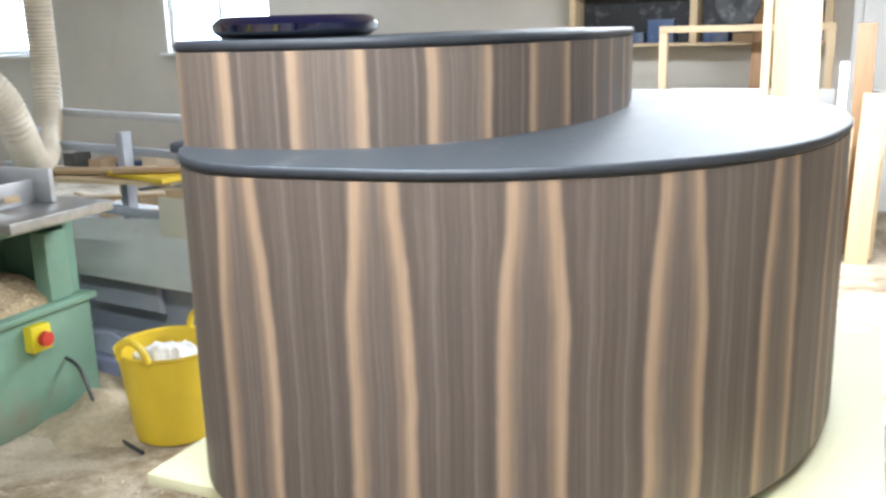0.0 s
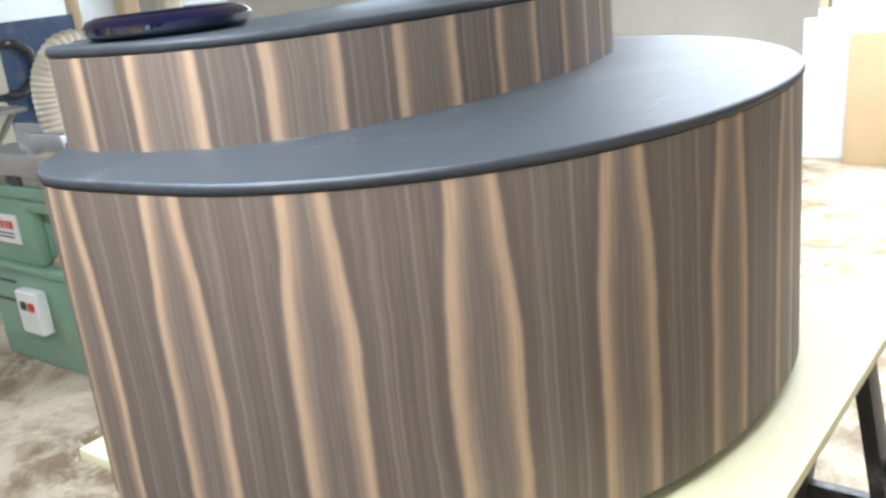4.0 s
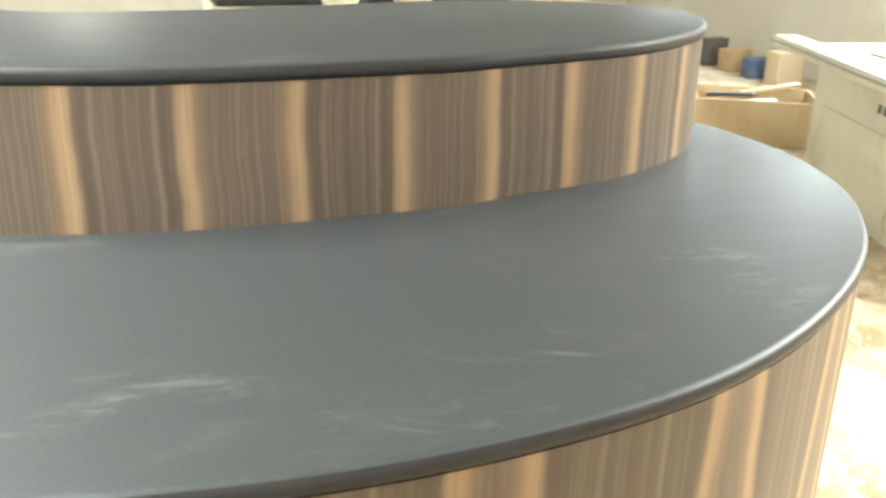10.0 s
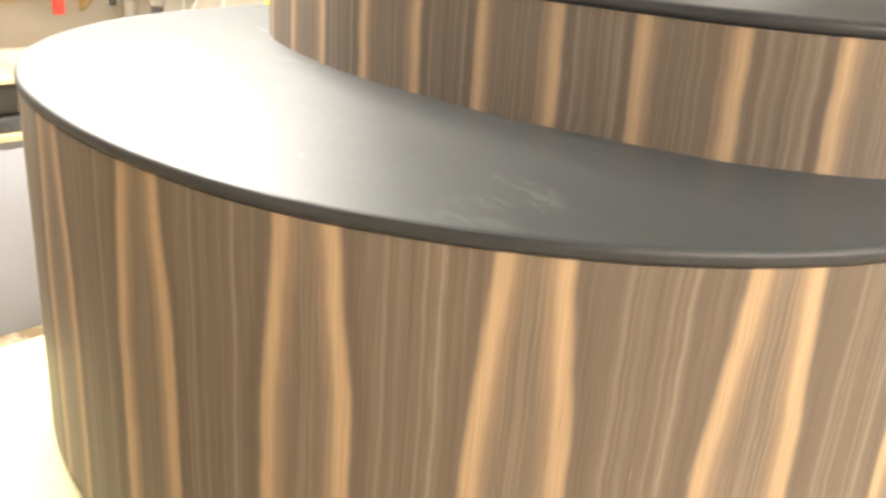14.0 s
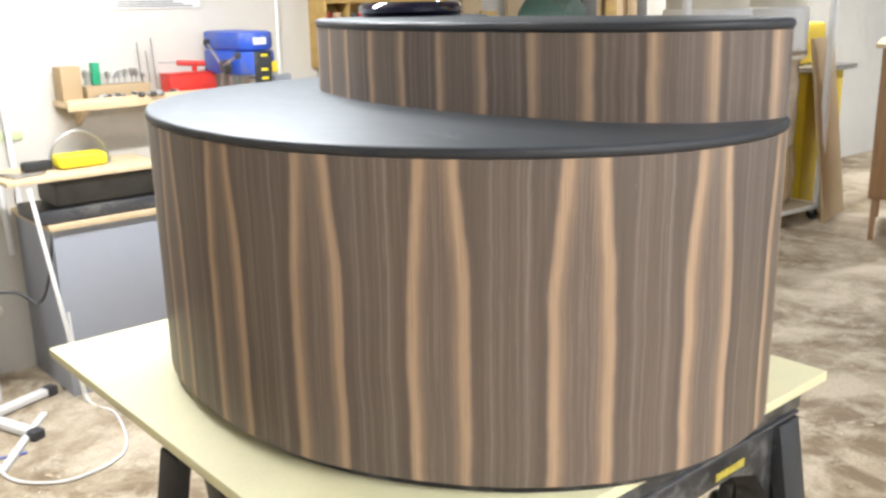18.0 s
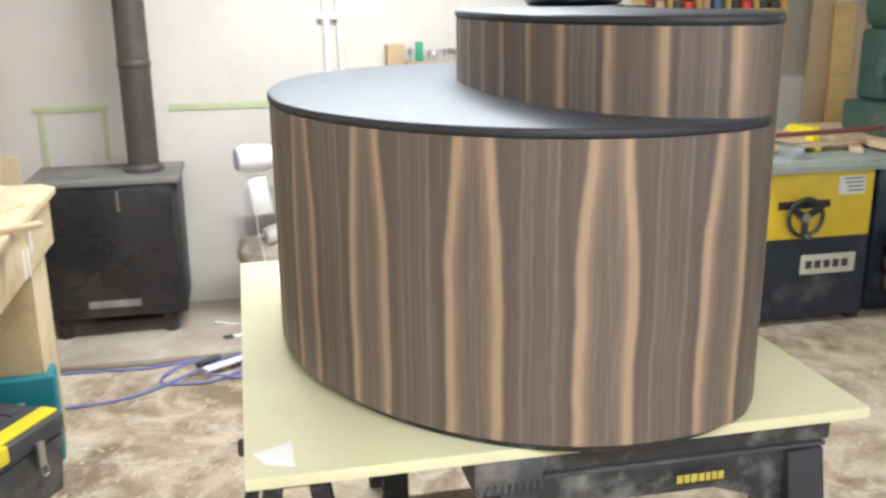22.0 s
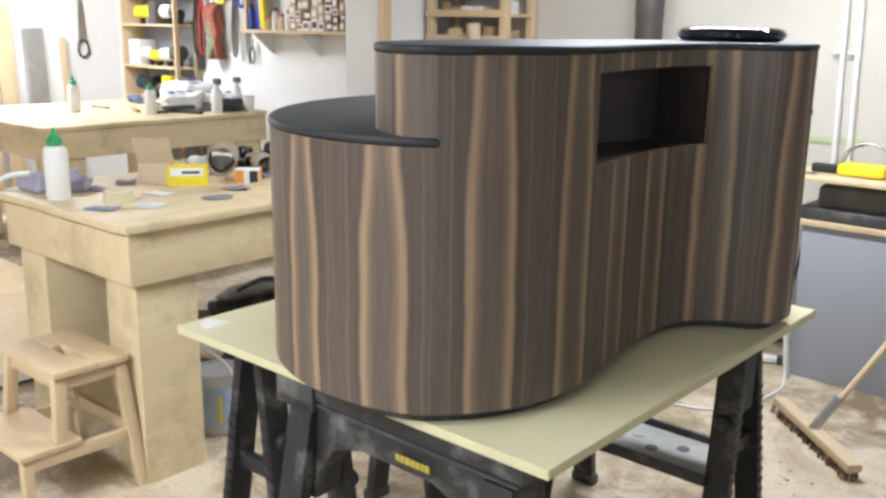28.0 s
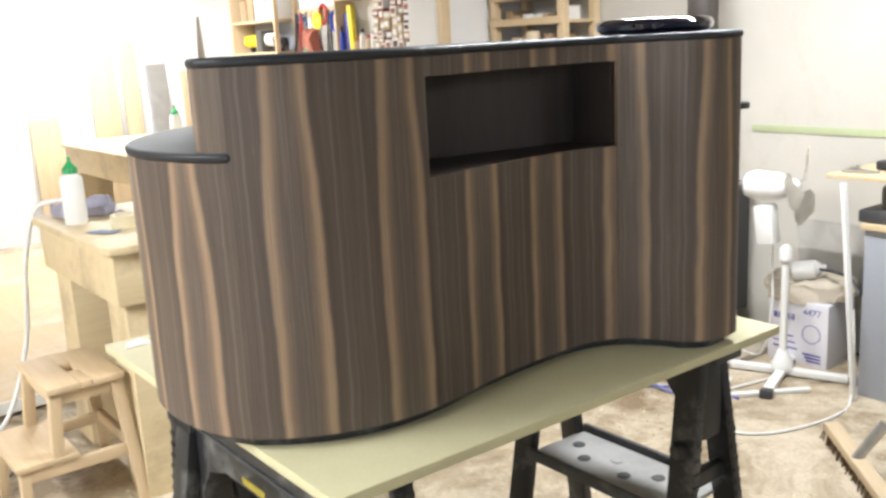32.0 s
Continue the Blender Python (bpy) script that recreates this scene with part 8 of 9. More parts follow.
part("panel_seam", box(-0.40, 0.40, 0.2705, 0.274, 0.10, 0.108, 0), M_GREEN, gp)
for ch in gp.children_recursive:
    ch.data.transform(Matrix.Scale(-1, 4, (0, 1, 0)))
    ch.data.flip_normals()
# low crate and stacked sheets by the panel saw
cr = thing("wooden_crate", "low open wooden crate of offcuts", "crate", pose(-5.30, 6.25, 0, 0, 0, 60))
for sy in (-0.28, 0.28):
    part("crate_side", box(-0.45, 0.45, sy - 0.01, sy + 0.01, 0, 0.34, 0.003), M_PLYP, cr)
for sx in (-0.44, 0.44):
    part("crate_end", box(sx - 0.01, sx + 0.01, -0.269, 0.269, 0, 0.34, 0.003), M_PLYP, cr)
part("crate_floor", box(-0.429, 0.429, -0.269, 0.269, 0, 0.012, 0.001), M_MDFB, cr)
for k in range(9):
    L = rng.uniform(0.3, 0.7)
    solo("offcut", bar((-L / 2, 0, 0), (L / 2, 0, 0.05), 0.07, 0.025, 0.003), [M_PINEY, M_MDFB, M_PAPER, M_DKGREY][k % 4], "offcut thrown into the crate", "offcut", pose(-5.30 + rng.uniform(-0.15, 0.15), 6.25 + rng.uniform(-0.2, 0.2), 0.05 + 0.035 * k, 0, 0, 60 + rng.uniform(-40, 40)), "offcuts in the crate")
# timber and clutter on the tables
for k in range(9):
    x, y = rng.uniform(-3.85, -3.1), rng.uniform(2.52, 2.78)
    solo("offcut", box(-rng.uniform(0.06, 0.16), 0.12, -0.03, 0.03, 0, 0.024, 0.003), [M_PINE, M_MDFB, M_PINE, M_DKGREY][k % 4], "offcut lying on the planer table", "offcut", pose(x, y, 0.9305 + 0.0245 * (k // 4), 0, 0, rng.uniform(-40, 40)), "offcuts on the planer")
solo("paper_sheet", box(-0.13, 0.13, -0.1, 0.1, 0, 0.003, 0), plain("lilac_sheet", (0.40, 0.38, 0.52), 0.7, var=0.2), "lilac paper sheet lying on the offcuts", "paper", pose(-3.35, 2.63, 0.9835, 0, 3, 20))
# ribbed extraction hose
eh = thing("extraction_hose", "translucent ribbed extraction hose above the planer", "hose")
part("hose", tube_path([(-3.40, 2.59, 1.06), (-3.41, 2.58, 1.22), (-3.40, 2.60, 1.34), (-3.38, 2.68, 1.43), (-3.36, 2.79, 1.42), (-3.35, 2.88, 1.33), (-3.37, 2.96, 1.18), (-3.50, 3.12, 1.04), (-3.72, 3.36, 0.98), (-3.95, 3.62, 1.00), (-4.10, 3.80, 1.12), (-4.15, 3.87, 1.40), (-4.15, 3.87, 2.0), (-4.15, 3.87, CEIL - 0.004)], 0.074, 22, ridges=0.045, every=2), M_HOSE, eh)
part("hood", prism([(-0.16, -0.10), (0.16, -0.10), (0.10, 0.10), (-0.10, 0.10)], 0.0, 0.10, 0.01, m=pose(-3.40, 2.59, 0.985)), M_GALV, eh, "grey steel hood")
part("front_arm", bar((0.03, -0.24, 0.79), (0.40, -0.24, 0.80), 0.05, 0.05, 0.008), M_GREEN, gp)
# yellow tub
yt = thing("rubber_tub", "yellow flexible rubber tub with waste paper", "tub", pose(-2.43, 2.74, 0) @ Matrix.Diagonal((1.0, 1.0, 1.12, 1.0)))
prof = [(0.0, 0.006), (0.15, 0.0), (0.165, 0.01), (0.205, 0.33), (0.215, 0.335), (0.215, 0.345), (0.198, 0.34), (0.158, 0.018), (0, 0.018)]
part("tub", lathe(prof, 44, cap=False), M_YELLOW, yt)
for s in (-1, 1):
    part("handle", tube_path([(-0.07, s * 0.205, 0.335), (-0.055, s * 0.215, 0.385), (0, s * 0.215, 0.41), (0.055, s * 0.215, 0.385), (0.07, s * 0.205, 0.335)], 0.014, 10), M_YELLOW, yt)
for k in range(4):
    solo("waste_paper", crumple(0.16, 0.12, 0.09, 0.04, 20 + k, 3), M_PAPER, "crumpled white paper in the yellow tub", "paper", pose(-2.43 + 0.07 * math.cos(k * 1.7), 2.74 + 0.07 * math.sin(k * 1.7), 0.235 + 0.02 * k, 0, 0, 50 * k), "waste paper in the tub")
solo("tub_waste", lathe([(0, 0), (0.155, 0), (0.185, 0.23), (0.1, 0.25), (0, 0.24)], 24), M_DUST, "sawdust filling the yellow tub", "sawdust", pose(-2.43, 2.74, 0.02), kind="stuff")


def heap(name, x, y, rx, ry, h, seed, mat=None, label="drift of pale sawdust on the floor"):
    b = bmesh.new()
    bmesh.ops.create_grid(b, x_segments=36, y_segments=36, size=1)
    for v in b.verts:
        r = min(1.0, math.hypot(v.co.x, v.co.y))
        w = 0.5 + 0.5 * noise.noise(v.co * 2.2 + Vector((seed, 0, 0)))
        z = h * (1 - r) ** 1.4 * (0.5 + w) + 0.012 * noise.noise(v.co * 14 + Vector((seed, 2, 0))) * (1 - r)
        f = 1.0 if math.hypot(v.co.x, v.co.y) <= 1 else 1 / math.hypot(v.co.x, v.co.y)
        v.co = Vector((v.co.x * rx * f * (0.8 + 0.35 * w), v.co.y * ry * f * (0.8 + 0.35 * w), max(-0.004, z - 0.006)))
    return solo(name, b, mat or M_DUST, label, "sawdust", pose(x, y, 0.002), "sawdust drifts", "stuff")


heap("sawdust_drift", -2.80, 2.72, 0.36, 0.32, 0.14, 1)
heap("sawdust_drift", -2.35, 3.00, 0.50, 0.34, 0.09, 2)
heap("sawdust_drift", -2.62, 3.35, 0.60, 0.40, 0.12, 3)
heap("sawdust_drift", -3.3, 3.05, 0.50, 0.24, 0.14, 4)
heap("sawdust_drift", 0.9, 2.25, 0.3, 0.2, 0.02, 7)
heap("sawdust_drift", -4.6, 4.6, 0.8, 0.5, 0.06, 8)
# grey railed machine beyond the planer
rm = thing("panel_machine", "grey machine with long steel rails and chip hood", "machine", pose(-3.25, 3.55, 0, 0, 0, -6))
part("cabinet", box(-0.60, 0.55, -0.18, 0.35, 0, 0.60, 0.015), M_GREYP, rm)
part("bed", box(-0.85, 0.72, -0.22, 0.38, 0.601, 0.66, 0.008), M_GALV, rm)
for k, (yy, zz) in enumerate(((-0.20, 0.78), (-0.08, 0.92), (0.10, 1.02), (0.26, 1.18))):
    part("rail", bar((-0.95, yy, zz), (0.68, yy + 0.03, zz - 0.03), 0.05, 0.04, 0.006), M_GALV if k % 2 else M_GREYP, rm)
for xx in (-0.8, -0.1, 0.55):
    part("rail_post", box(xx - 0.025, xx + 0.025, -0.02, 0.04, 0.661, 1.12, 0.004), M_GREYP, rm)
part("chute", prism([(-0.30, 0), (0.32, 0), (0.18, 0.26), (-0.20, 0.30)], -0.02, 0.02, 0.006, m=pose(0.05, -0.26, 0.30, 70, 0, 0)), M_GREYP, rm, "pale sloping chute")
part("side_guard", box(0.38, 0.66, -0.24, -0.225, 0.64, 0.86, 0.003), M_CREAM, rm)
part("sloping_cover", prism([(-0.75, 0.0), (0.62, 0.0), (0.62, 0.34), (-0.55, 0.26)], -0.012, 0.012, 0.004, m=pose(0.05, -0.34, 0.46, 62, 0, 0)), plain("pale_cover_paint", (0.50, 0.53, 0.50), 0.5, var=0.12, scale=4, dirt=(0.36, 0.33, 0.26)), rm, "pale grey sloping cover")
for k, (cw, mt) in enumerate(((0.52, plain("lilac_film", (0.30, 0.33, 0.48), 0.35, var=0.25, scale=7)), (0.60, plain("pale_blue_film", (0.44, 0.48, 0.58), 0.35, var=0.2, scale=7)))):
    solo("plastic_sheet", crumple(1.1, 0.16, 0.10, 0.05, 60 + k, 5), mt, "crumpled bluish plastic sheeting under the grey machine", "sheet", pose(-3.30 + 0.12 * k, 3.16 + 0.05 * k, 0.085 * k, 0, 0, -6 + 3 * k), "sheeting by the grey machine")
for k, (bx, by, bz, L, w, rz, mt) in enumerate(((-3.25, 3.38, 0.90, 0.75, 0.16, 6, M_PLYP), (-3.05, 3.42, 0.925, 0.45, 0.20, -14, M_YELLOW), (-3.55, 3.40, 0.928, 0.60, 0.12, 12, M_MDFB), (-2.95, 3.46, 0.953, 0.55, 0.09, 25, M_CARD))):
    solo("offcut", box(-L / 2, L / 2, -w / 2, w / 2, 0, 0.022, 0.003), mt, "dusty board lying across the machine rails", "offcut", pose(bx, by, bz, 0, 0, rz), "boards across the rails")
for k in range(10):
    x, y = rng.uniform(-3.9, -2.75), rng.uniform(3.42, 3.85)
    L = rng.uniform(0.2, 0.6)
    solo("offcut", bar((-L / 2, 0, 0.012), (L / 2, 0, 0.012), rng.uniform(0.04, 0.1), 0.02, 0.003), [M_PINEY, M_MDFB, M_PLYP, M_DKGREY][k % 4], "offcut lying on the machine bed", "offcut", pose(x, y, 0.6605 + 0.0205 * (k // 3), 0, 0, rng.uniform(-50, 50)), "offcuts on the grey machine")
# cream machine and coils far west
cm = thing("wide_sander", "long cream steel sanding machine with a dark feed slot", "sanding machine", pose(-6.3, 3.0, 0, 0, 0, 90))
part("base", box(-0.70, 0.70, -0.35, 0.3, 0, 0.98, 0.02), M_CREAM, cm)
part("feed_slot", box(-0.66, 0.66, -0.33, 0.28, 0.982, 1.03, 0.004), M_BLACKP, cm, "dark feed slot")
part("upper_housing", box(-0.72, 0.72, -0.38, 0.32, 1.032, 1.52, 0.03), M_CREAM, cm)
part("housing_seam", box(-0.70, 0.70, -0.384, -0.381, 1.27, 1.278, 0), M_DKGREY, cm)
part("control_box", box(0.45, 0.66, -0.43, -0.382, 1.32, 1.46, 0.008), M_GREYP, cm)
part("infeed_table", box(-0.64, 0.64, -0.70, -0.352, 0.93, 0.96, 0.004), M_STEEL, cm)
for sx in (-0.55, 0.55):
    part("table_strut", bar((sx, -0.66, 0.93), (sx, -0.352, 0.70), 0.03, 0.03, 0.003), M_STEEL, cm)
for k, (y, z) in enumerate(((3.7, 0.95), (4.1, 1.05), (4.45, 0.8))):
    solo("coiled_hose", tube_path([(0.0, 0.19 * math.cos(q * 0.6), 0.19 * math.sin(q * 0.6)) if q % 2 else (0.03, 0.20 * math.cos(q * 0.6), 0.20 * math.sin(q * 0.6)) for q in range(24)], 0.03, 10, ridges=0.004), [M_HOSE, M_DKGREY, M_BLUEGREY][k], "coiled hose hung on a peg board", "hose", pose(-6.56, y, z + 0.1), "coiled hoses")
pb = thing("peg_board", "tall blue-grey board carrying the coiled hoses", "board", pose(-6.66, 4.1, 0))
part("panel", box(-0.03, 0.03, -0.75, 0.75, 0.2, 1.5, 0.004), M_BLUEGREY, pb)
for sy in (-0.7, 0.7):
    part("post", box(-0.04, 0.04, sy - 0.04, sy + 0.04, 0, 2.0, 0.004), M_PINEZ, pb)
for y, z in ((3.7, 1.24), (4.1, 1.34), (4.45, 1.09)):
    part("peg", rod((0.03, y - 4.1, z), (0.16, y - 4.1, z + 0.01), 0.012, 10), M_PINE, pb)
solo("post", box(-0.07, 0.07, -0.07, 0.07, 0, CEIL - 0.002, 0.006), M_PINEZ, "square timber post from floor to ceiling", "post", pose(-6.2, 5.0, 0), kind="structure")
gcy = thing("gas_cylinder", "pale grey gas cylinder standing on the floor", "gas cylinder", pose(-7.2, 2.6, 0))
part("shell", lathe([(0.12, 0), (0.14, 0.02), (0.15, 0.08), (0.15, 0.52), (0.12, 0.60), (0.04, 0.64)], 32), M_GREYP, gcy)
part("valve", rod((0, 0, 0.63), (0, 0, 0.72), 0.02), M_STEEL, gcy)
part("collar", lathe([(0.10, 0.58), (0.10, 0.70), (0.09, 0.70), (0.09, 0.58)], 24, cap=False), M_GREYP, gcy)
stn = thing("roller_stand", "black steel roller stand on the floor", "roller stand", pose(-4.9, 2.0, 0, 0, 0, 20))
for s in (-1, 1):
    part("leg", bar((s * 0.30, 0.2, 0), (s * 0.03, 0, 0.70), 0.04, 0.03, 0.004), M_BLACKP, stn)
    part("leg", bar((s * 0.30, -0.2, 0), (s * 0.03, 0, 0.70), 0.04, 0.03, 0.004), M_BLACKP, stn)
part("head_bar", bar((-0.32, 0, 0.72), (0.32, 0, 0.72), 0.06, 0.05, 0.006), M_BLACKP, stn)
part("roller", rod((-0.26, 0, 0.78), (0.26, 0, 0.78), 0.03, 18), M_STEEL, stn)

# long cream panel saw
ang = math.degrees(math.atan2(0.55, -1.8))
ps = thing("panel_saw", "long cream sliding panel saw, dusty, with a beam", "panel saw", pose(-3.1, 5.475, 0, 0, 0, ang))
# local x runs along the machine; local -y is the front
part("cabinet", box(-1.10, 1.10, -0.75, -0.005, 0.0, 0.80, 0.015), M_CREAM, ps)
part("front_door", box(-0.80, -0.05, -0.004, 0.006, 0.06, 0.56, 0.004), M_CREAM, ps)
part("front_door", box(0.0, 0.95, -0.004, 0.006, 0.06, 0.56, 0.004), M_CREAM, ps)
part("table", box(-1.15, 1.2, -0.80, 0.0, 0.86, 0.90, 0.005), M_STEEL, ps)
part("neck", box(-0.85, 1.0, -0.70, -0.08, 0.801, 0.859, 0.01), M_CREAM, ps)
part("beam", bar((-1.3, 0.09, 0.875), (1.45, 0.09, 0.875), 0.17, 0.075, 0.012), M_CREAM, ps)
part("beam_rail", rod((-1.1, 0.187, 0.885), (1.45, 0.187, 0.885), 0.010, 12), M_STEEL, ps)
wh = part("handwheel", tube_path([(0.075 * math.cos(radians(a)), 0, 0.075 * math.sin(radians(a))) for a in range(0, 360, 24)], 0.010, 8, closed=True), M_BLACKP, ps, m=pose(-0.98, 0.075, 0.74))
part("wheel_hub", rod((0, -0.075, 0), (0, 0.01, 0), 0.016), M_STEEL, wh)
for a in (90, 210, 330):
    part("wheel_spoke", rod((0, 0, 0), (0.07 * math.cos(radians(a)), 0, 0.07 * math.sin(radians(a))), 0.006, 8), M_STEEL, wh)
part("switch", box(-0.80, -0.70, -0.005, 0.03, 0.64, 0.69, 0.006), M_DKGREY, ps, "dark grey switch")
for k, w in enumerate((0.05, 0.03, 0.04, 0.03)):
    part("maker_mark", box(0.05 + 0.07 * k, 0.05 + 0.07 * k + w, -0.0045, -0.001, 0.66, 0.71, 0), M_DKGREY, ps, "plain dark maker's mark")
fence = part("rip_fence", bar((-1.05, -0.42, 0.955), (0.3, -0.42, 0.955), 0.05, 0.10, 0.008), M_STEEL, ps, "brushed steel fence")
part("fence_knob", lathe([(0.0, 0), (0.050, 0.002), (0.058, 0.012), (0.058, 0.030), (0.045, 0.036), (0.0, 0.036)], 28, m=pose(-0.98, -0.15, 0.955, 90, 0, 0)), M_BLACKP, ps, "black round locking knob")
part("blade_guard", prism([(0.10 * math.cos(radians(a_)), 0.10 * math.sin(radians(a_))) for a_ in range(0, 181, 15)], -0.02, 0.02, 0.004, m=pose(-0.80, -0.16, 0.901, 90, 0, 0)), M_GALV, ps, "domed grey blade guard")
for k, (lx, ly, L, rz) in enumerate(((0.55, -0.18, 0.42, 8), (0.35, -0.45, 0.55, -5))):
    solo("timber_piece", bar((-L / 2, 0, 0.006), (L / 2, 0, 0.006), 0.03, 0.012, 0.002), [M_PLYP, M_DKGREY][k], "thin strip lying on the panel saw table", "timber", pose(-3.1, 5.475, 0, 0, 0, ang) @ pose(lx, ly, 0.9005, 0, 0, rz), "strips on the panel saw")

# ---- north side ----
for k, (xx, w) in enumerate(((-0.56, 0.05),)):
    solo("timber_post", box(-w / 2, w / 2, -0.05, 0.05, 0, CEIL - 0.003, 0.005), M_PLYP, "pale timber post from floor to ceiling", "post", pose(xx, 6.55 + 0.08 * k, 0), "timber posts", "structure")
solo("brown_board", box(-0.15, 0.15, -0.012, 0.012, 0, 0.88, 0.003), M_MDFB, "brown board leaning on white boards", "board", pose(-0.98, 6.90, 0.002, -5, 0, 0))
for k in range(3):
    solo("white_board", box(-0.62, 0.55, -0.009, 0.009, 0, 0.97 + 0.06 * k, 0.003), M_WHITEP, "white faced board leaning in a stack", "board", pose(-0.85 + 0.08 * k, 7.06 + 0.05 * k, 0.002, -5, 0, 0), "white leaning boards")
hb = thing("sheet_rack", "pine stand holding the leaning boards", "rack", pose(-0.8, 7.38, 0))
for sx in (-0.6, 0.6):
    part("upright", box(sx - 0.03, sx + 0.03, -0.03, 0.03, 0, 1.5, 0.004), M_PINEZ, hb)
part("top_rail", box(-0.63, 0.63, -0.032, 0.032, 1.501, 1.55, 0.004), M_PINE, hb)
part("mid_rail", box(-0.56, 0.56, -0.03, 0.03, 0.80, 0.86, 0.004), M_PINE, hb)
bk = thing("bucket", "white plastic bucket standing on the floor", "bucket", pose(0.2, 3.0, 0))
part("shell", lathe([(0.105, 0), (0.11, 0.004), (0.135, 0.27), (0.145, 0.272), (0.145, 0.29), (0.132, 0.29), (0.106, 0.012), (0, 0.012)], 36, cap=False), M_WHITEP, bk)
part("handle", tube_path([(-0.142, 0, 0.262), (-0.12, 0.10, 0.20), (0, 0.158, 0.17), (0.12, 0.10, 0.20), (0.142, 0, 0.262)], 0.003, 6), M_STEEL, bk)
# cupboard stands in for an alcove; black back and dark shelves paint its shade
ns = thing("wall_cupboard", "open wall cupboard standing in for a dark alcove, shade coloured into its back", "wall cupboard", pose(-1.30, 8.24, 1.38))
for sx in (-1.05, 0.0, 1.05):
    part("upright", box(sx - 0.03, sx + 0.03, -0.155, 0.14, 0.026, 0.90, 0.003), M_PLYP, ns)
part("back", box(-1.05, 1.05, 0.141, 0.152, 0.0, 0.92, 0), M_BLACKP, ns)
part("bottom_board", box(-1.08, 1.08, -0.155, 0.14, 0.0, 0.025, 0.002), M_PLYP, ns)
part("top_board", box(-1.08, 1.08, -0.155, 0.14, 0.901, 0.925, 0.002), M_PLYP, ns)
for sx in (-0.525, 0.525):
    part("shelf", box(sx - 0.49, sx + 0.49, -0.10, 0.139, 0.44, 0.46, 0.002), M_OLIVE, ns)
for z in (1.4055, 1.8405):
    x = -2.28
    while x < -0.40:
        w, h = rng.uniform(0.08, 0.24), rng.uniform(0.06, 0.22)
        if abs(x + w / 2 + 1.30) > 0.04 + w / 2:
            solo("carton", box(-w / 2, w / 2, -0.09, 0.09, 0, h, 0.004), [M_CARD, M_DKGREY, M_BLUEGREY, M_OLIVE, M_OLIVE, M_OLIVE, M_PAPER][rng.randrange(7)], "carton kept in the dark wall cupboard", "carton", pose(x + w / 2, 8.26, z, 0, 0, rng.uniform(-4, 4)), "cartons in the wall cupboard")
        x += w + 0.04
solo("grinding_disc", lathe([(0.05, -0.02), (0.16, -0.02), (0.165, 0), (0.16, 0.02), (0.05, 0.02)], 36, m=pose(0, 0, 0, 90, 0, 0), cap=False), M_BLACKP, "black rubber wheel resting on the stand", "wheel", pose(-0.86, 7.42, 1.715))
LT = [(-0.36, 6.62, 0.30, 2.4, M_PLYP), (-0.10, 6.72, 0.06, 1.3, M_WHITEP), (0.04, 6.70, 0.12, 1.55, M_BRW), (0.10, 6.62, 0.16, 1.1, M_PLYP), (-0.12, 6.50, 0.20, 0.95, M_PLYP), (0.08, 6.46, 0.14, 0.85, M_LEAN), (-0.72, 7.55, 0.16, 1.75, M_BRW)]
for x, y, w, h, mt in LT:
    solo("leaning_board", box(-w / 2, w / 2, -0.011, 0.011, 0, h, 0.003), mt, "board leaning among others by the post", "board", pose(x, y, 0.002, -5, rng.uniform(-2, 2), rng.uniform(-6, 6)), "boards leaning by the post")
lrk = thing("lean_rail", "pine rail that the boards lean against", "rail", pose(-0.1, 6.88, 0))
part("rail", box(-0.5, 0.45, -0.03, 0.03, 0.80, 0.88, 0.004), M_PINE, lrk)
for sx in (-0.45, 0.40):
    part("rail_leg", box(sx - 0.03, sx + 0.03, -0.028, 0.028, 0, 0.799, 0.004), M_PINEZ, lrk)
dr = thing("door_1", "white panelled door in a white frame, closed", "door", pose(0.42, 8.395, 0), kind="structure")
part("leaf", box(-0.42, 0.42, -0.05, -0.012, 0.006, 2.0, 0.003), M_WHITEP, dr)
for sx in (-0.2, 0.2):
    part("door_panel", box(sx - 0.14, sx + 0.14, -0.056, -0.0505, 0.15, 0.85, 0.004), M_WHITEP, dr)
    part("door_panel", box(sx - 0.14, sx + 0.14, -0.056, -0.0505, 1.0, 1.85, 0.004), M_WHITEP, dr)
part("door_handle", tube_path([(-0.36, -0.051, 1.0), (-0.36, -0.09, 1.0), (-0.26, -0.095, 1.0)], 0.009, 8), M_STEEL, dr)
for sx in (-0.46, 0.46):
    part("jamb", box(sx - 0.035, sx + 0.035, -0.07, 0.0, 0, 2.04, 0.003), M_WHITEP, dr)
part("head", box(-0.495, 0.495, -0.07, 0.0, 2.041, 2.11, 0.003), M_WHITEP, dr)
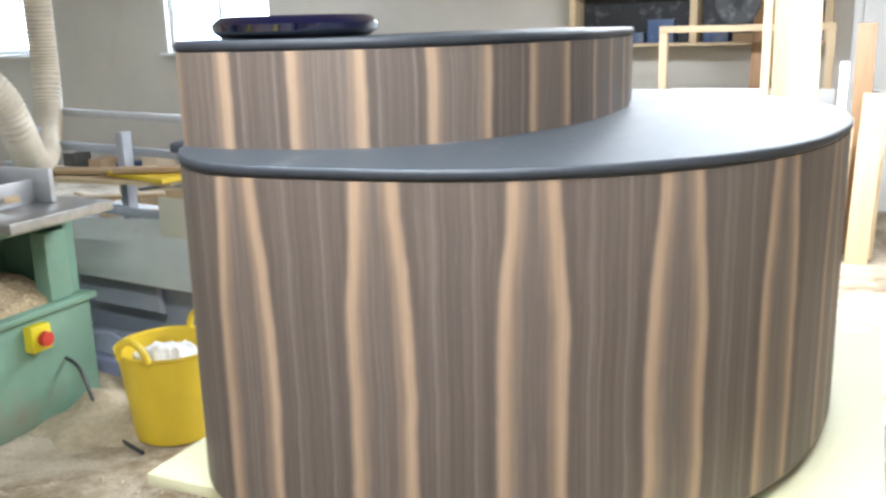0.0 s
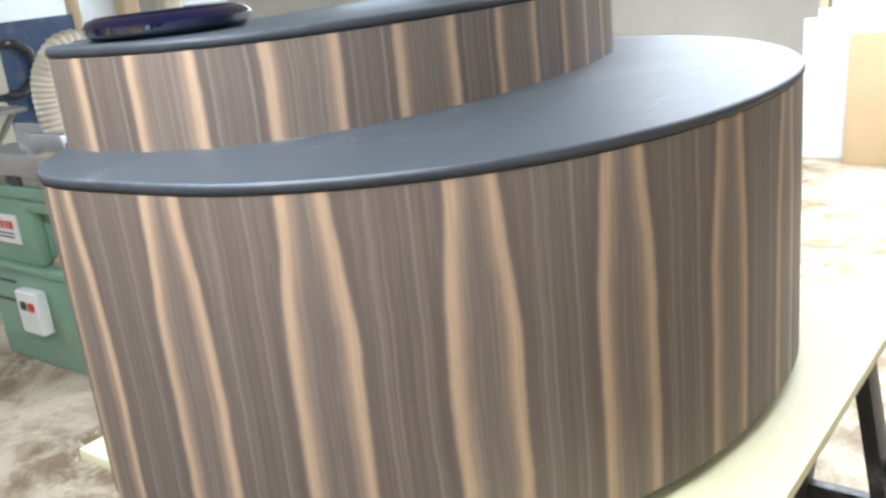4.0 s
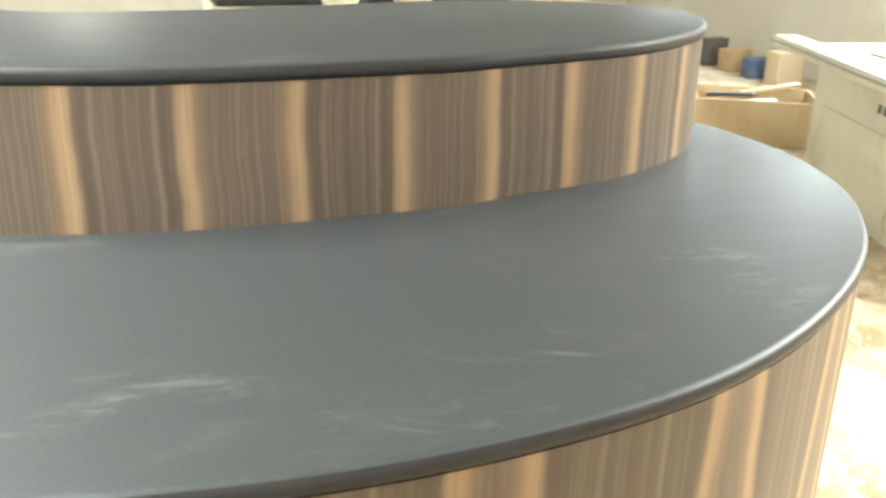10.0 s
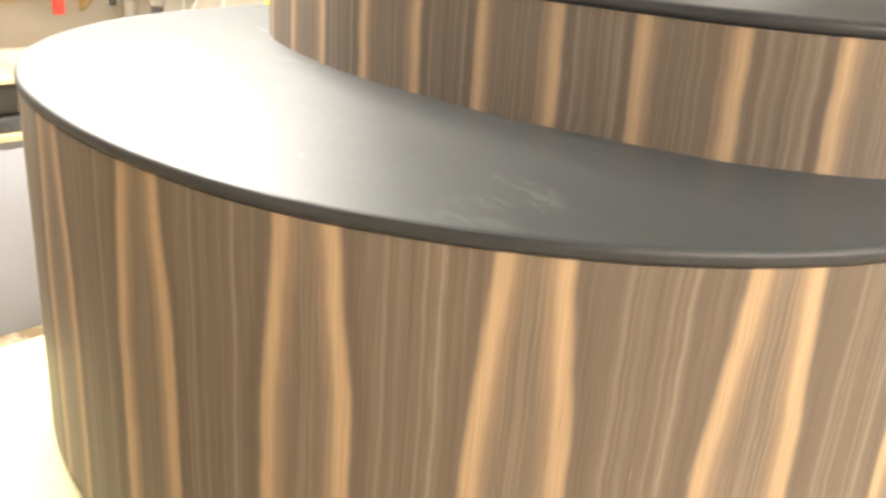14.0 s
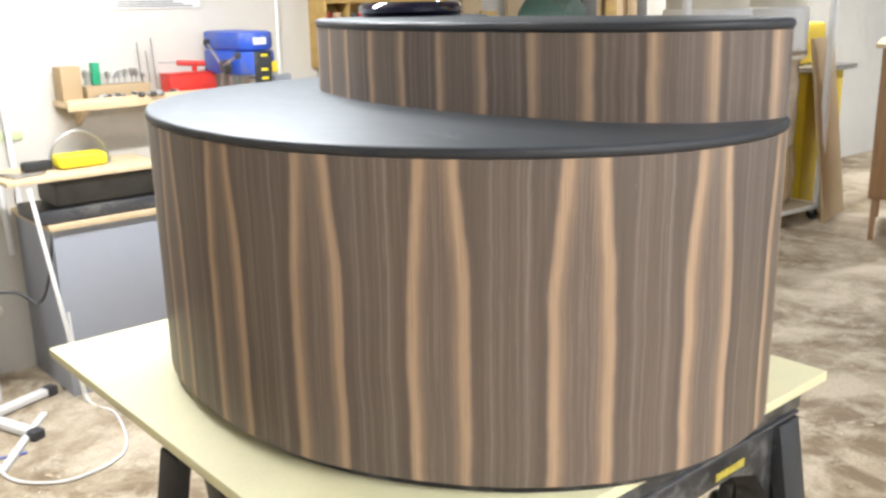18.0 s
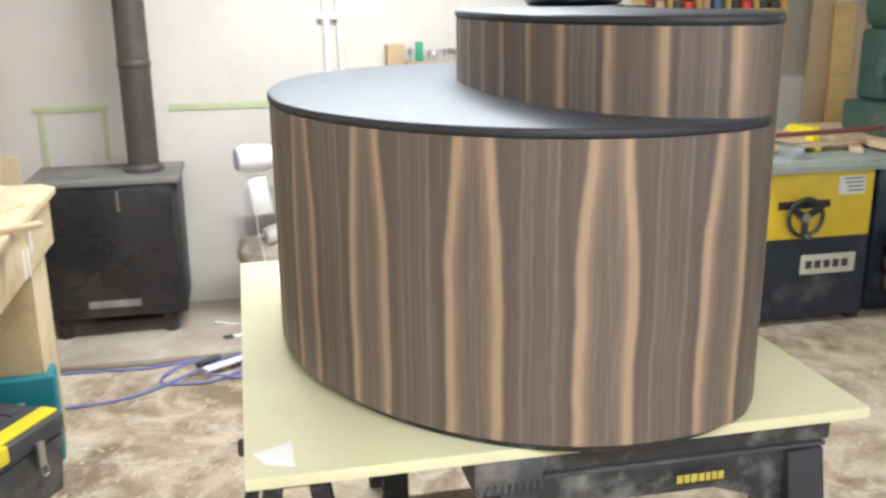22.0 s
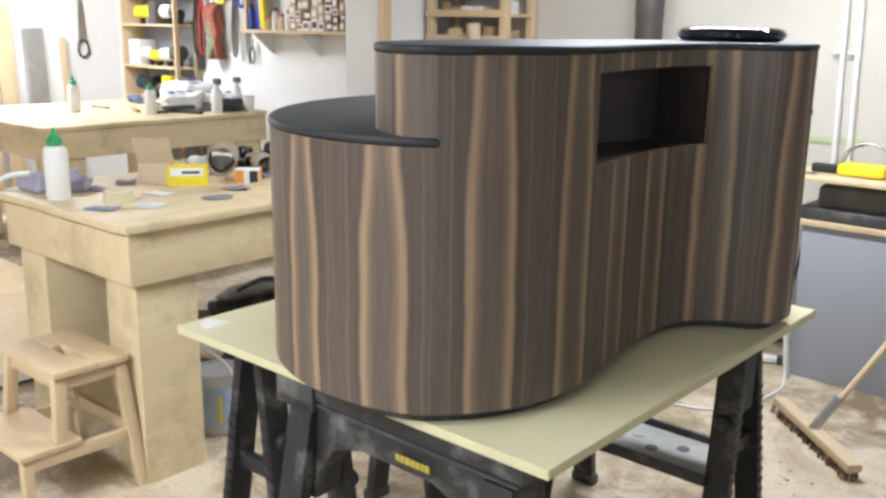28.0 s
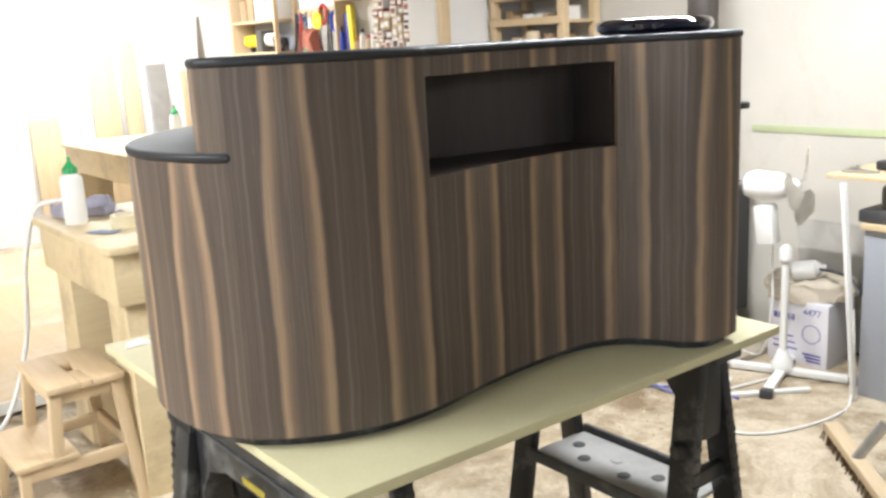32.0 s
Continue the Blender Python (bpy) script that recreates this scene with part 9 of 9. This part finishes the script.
# clutter west of the panel saw
cc = thing("plan_chest", "grey steel cabinet with shallow drawers", "cabinet", pose(-4.6, 7.9, 0))
part("body", box(-0.55, 0.55, -0.35, 0.35, 0, 1.15, 0.006), M_GREYP, cc)
for k in range(6):
    dw = part("drawer", box(-0.53, 0.53, -0.368, -0.351, 0.05 + 0.18 * k, 0.22 + 0.18 * k, 0.004), M_GREYP, cc)
    part("drawer_pull", box(-0.08, 0.08, -0.385, -0.369, 0.12 + 0.18 * k, 0.145 + 0.18 * k, 0.003), M_STEEL, dw)
for k in range(8):
    w, h = rng.uniform(0.15, 0.3), rng.uniform(0.12, 0.35)
    solo("carton", box(-w / 2, w / 2, -0.14, 0.14, 0, h, 0.005), [M_CARD, M_BLUEGREY, M_CARDL, M_OLIVE, M_OLIVE][k % 5], "carton stacked near the north wall", "carton", pose(-5.05 + 0.30 * (k % 4), 7.9, 1.1505, 0, 0, rng.uniform(-8, 8)) if k < 4 else pose(-8.2 + 0.4 * (k - 4), 7.9, 0, 0, 0, rng.uniform(-8, 8)), "stacked cartons")

# chips and slivers scattered over the floor
chips = bmesh.new()
for k in range(2600):
    x, y = (rng.uniform(-3.2, 2.0), rng.uniform(-0.15, 4.2)) if k % 3 else (rng.uniform(-7, 2), rng.uniform(0.3, 5.0))
    if noise.noise(Vector((x * 1.3, y * 1.3, 4))) < -0.05:
        continue
    L, w, a = rng.uniform(0.003, 0.018), rng.uniform(0.002, 0.007), rng.uniform(0, 6.28)
    c_, s_, lift = math.cos(a), math.sin(a), rng.uniform(0.002, 0.008)
    q = [chips.verts.new((x + c_ * u * L - s_ * v * w, y + s_ * u * L + c_ * v * w, z)) for u, v, z in ((-1, -1, 0.001), (1, -1, 0.001 + lift), (1, 1, lift + 0.001), (-1, 1, 0.001), (0, 0, 0.004 + lift))]
    for i in range(4):
        chips.faces.new((q[i], q[(i + 1) % 4], q[4]))
solo("wood_chips", chips, plain("pale_chips", (0.60, 0.50, 0.36), 0.8, var=0.2, scale=3), "pale wood chips scattered over the floor", "wood chips", kind="stuff", smooth=False)
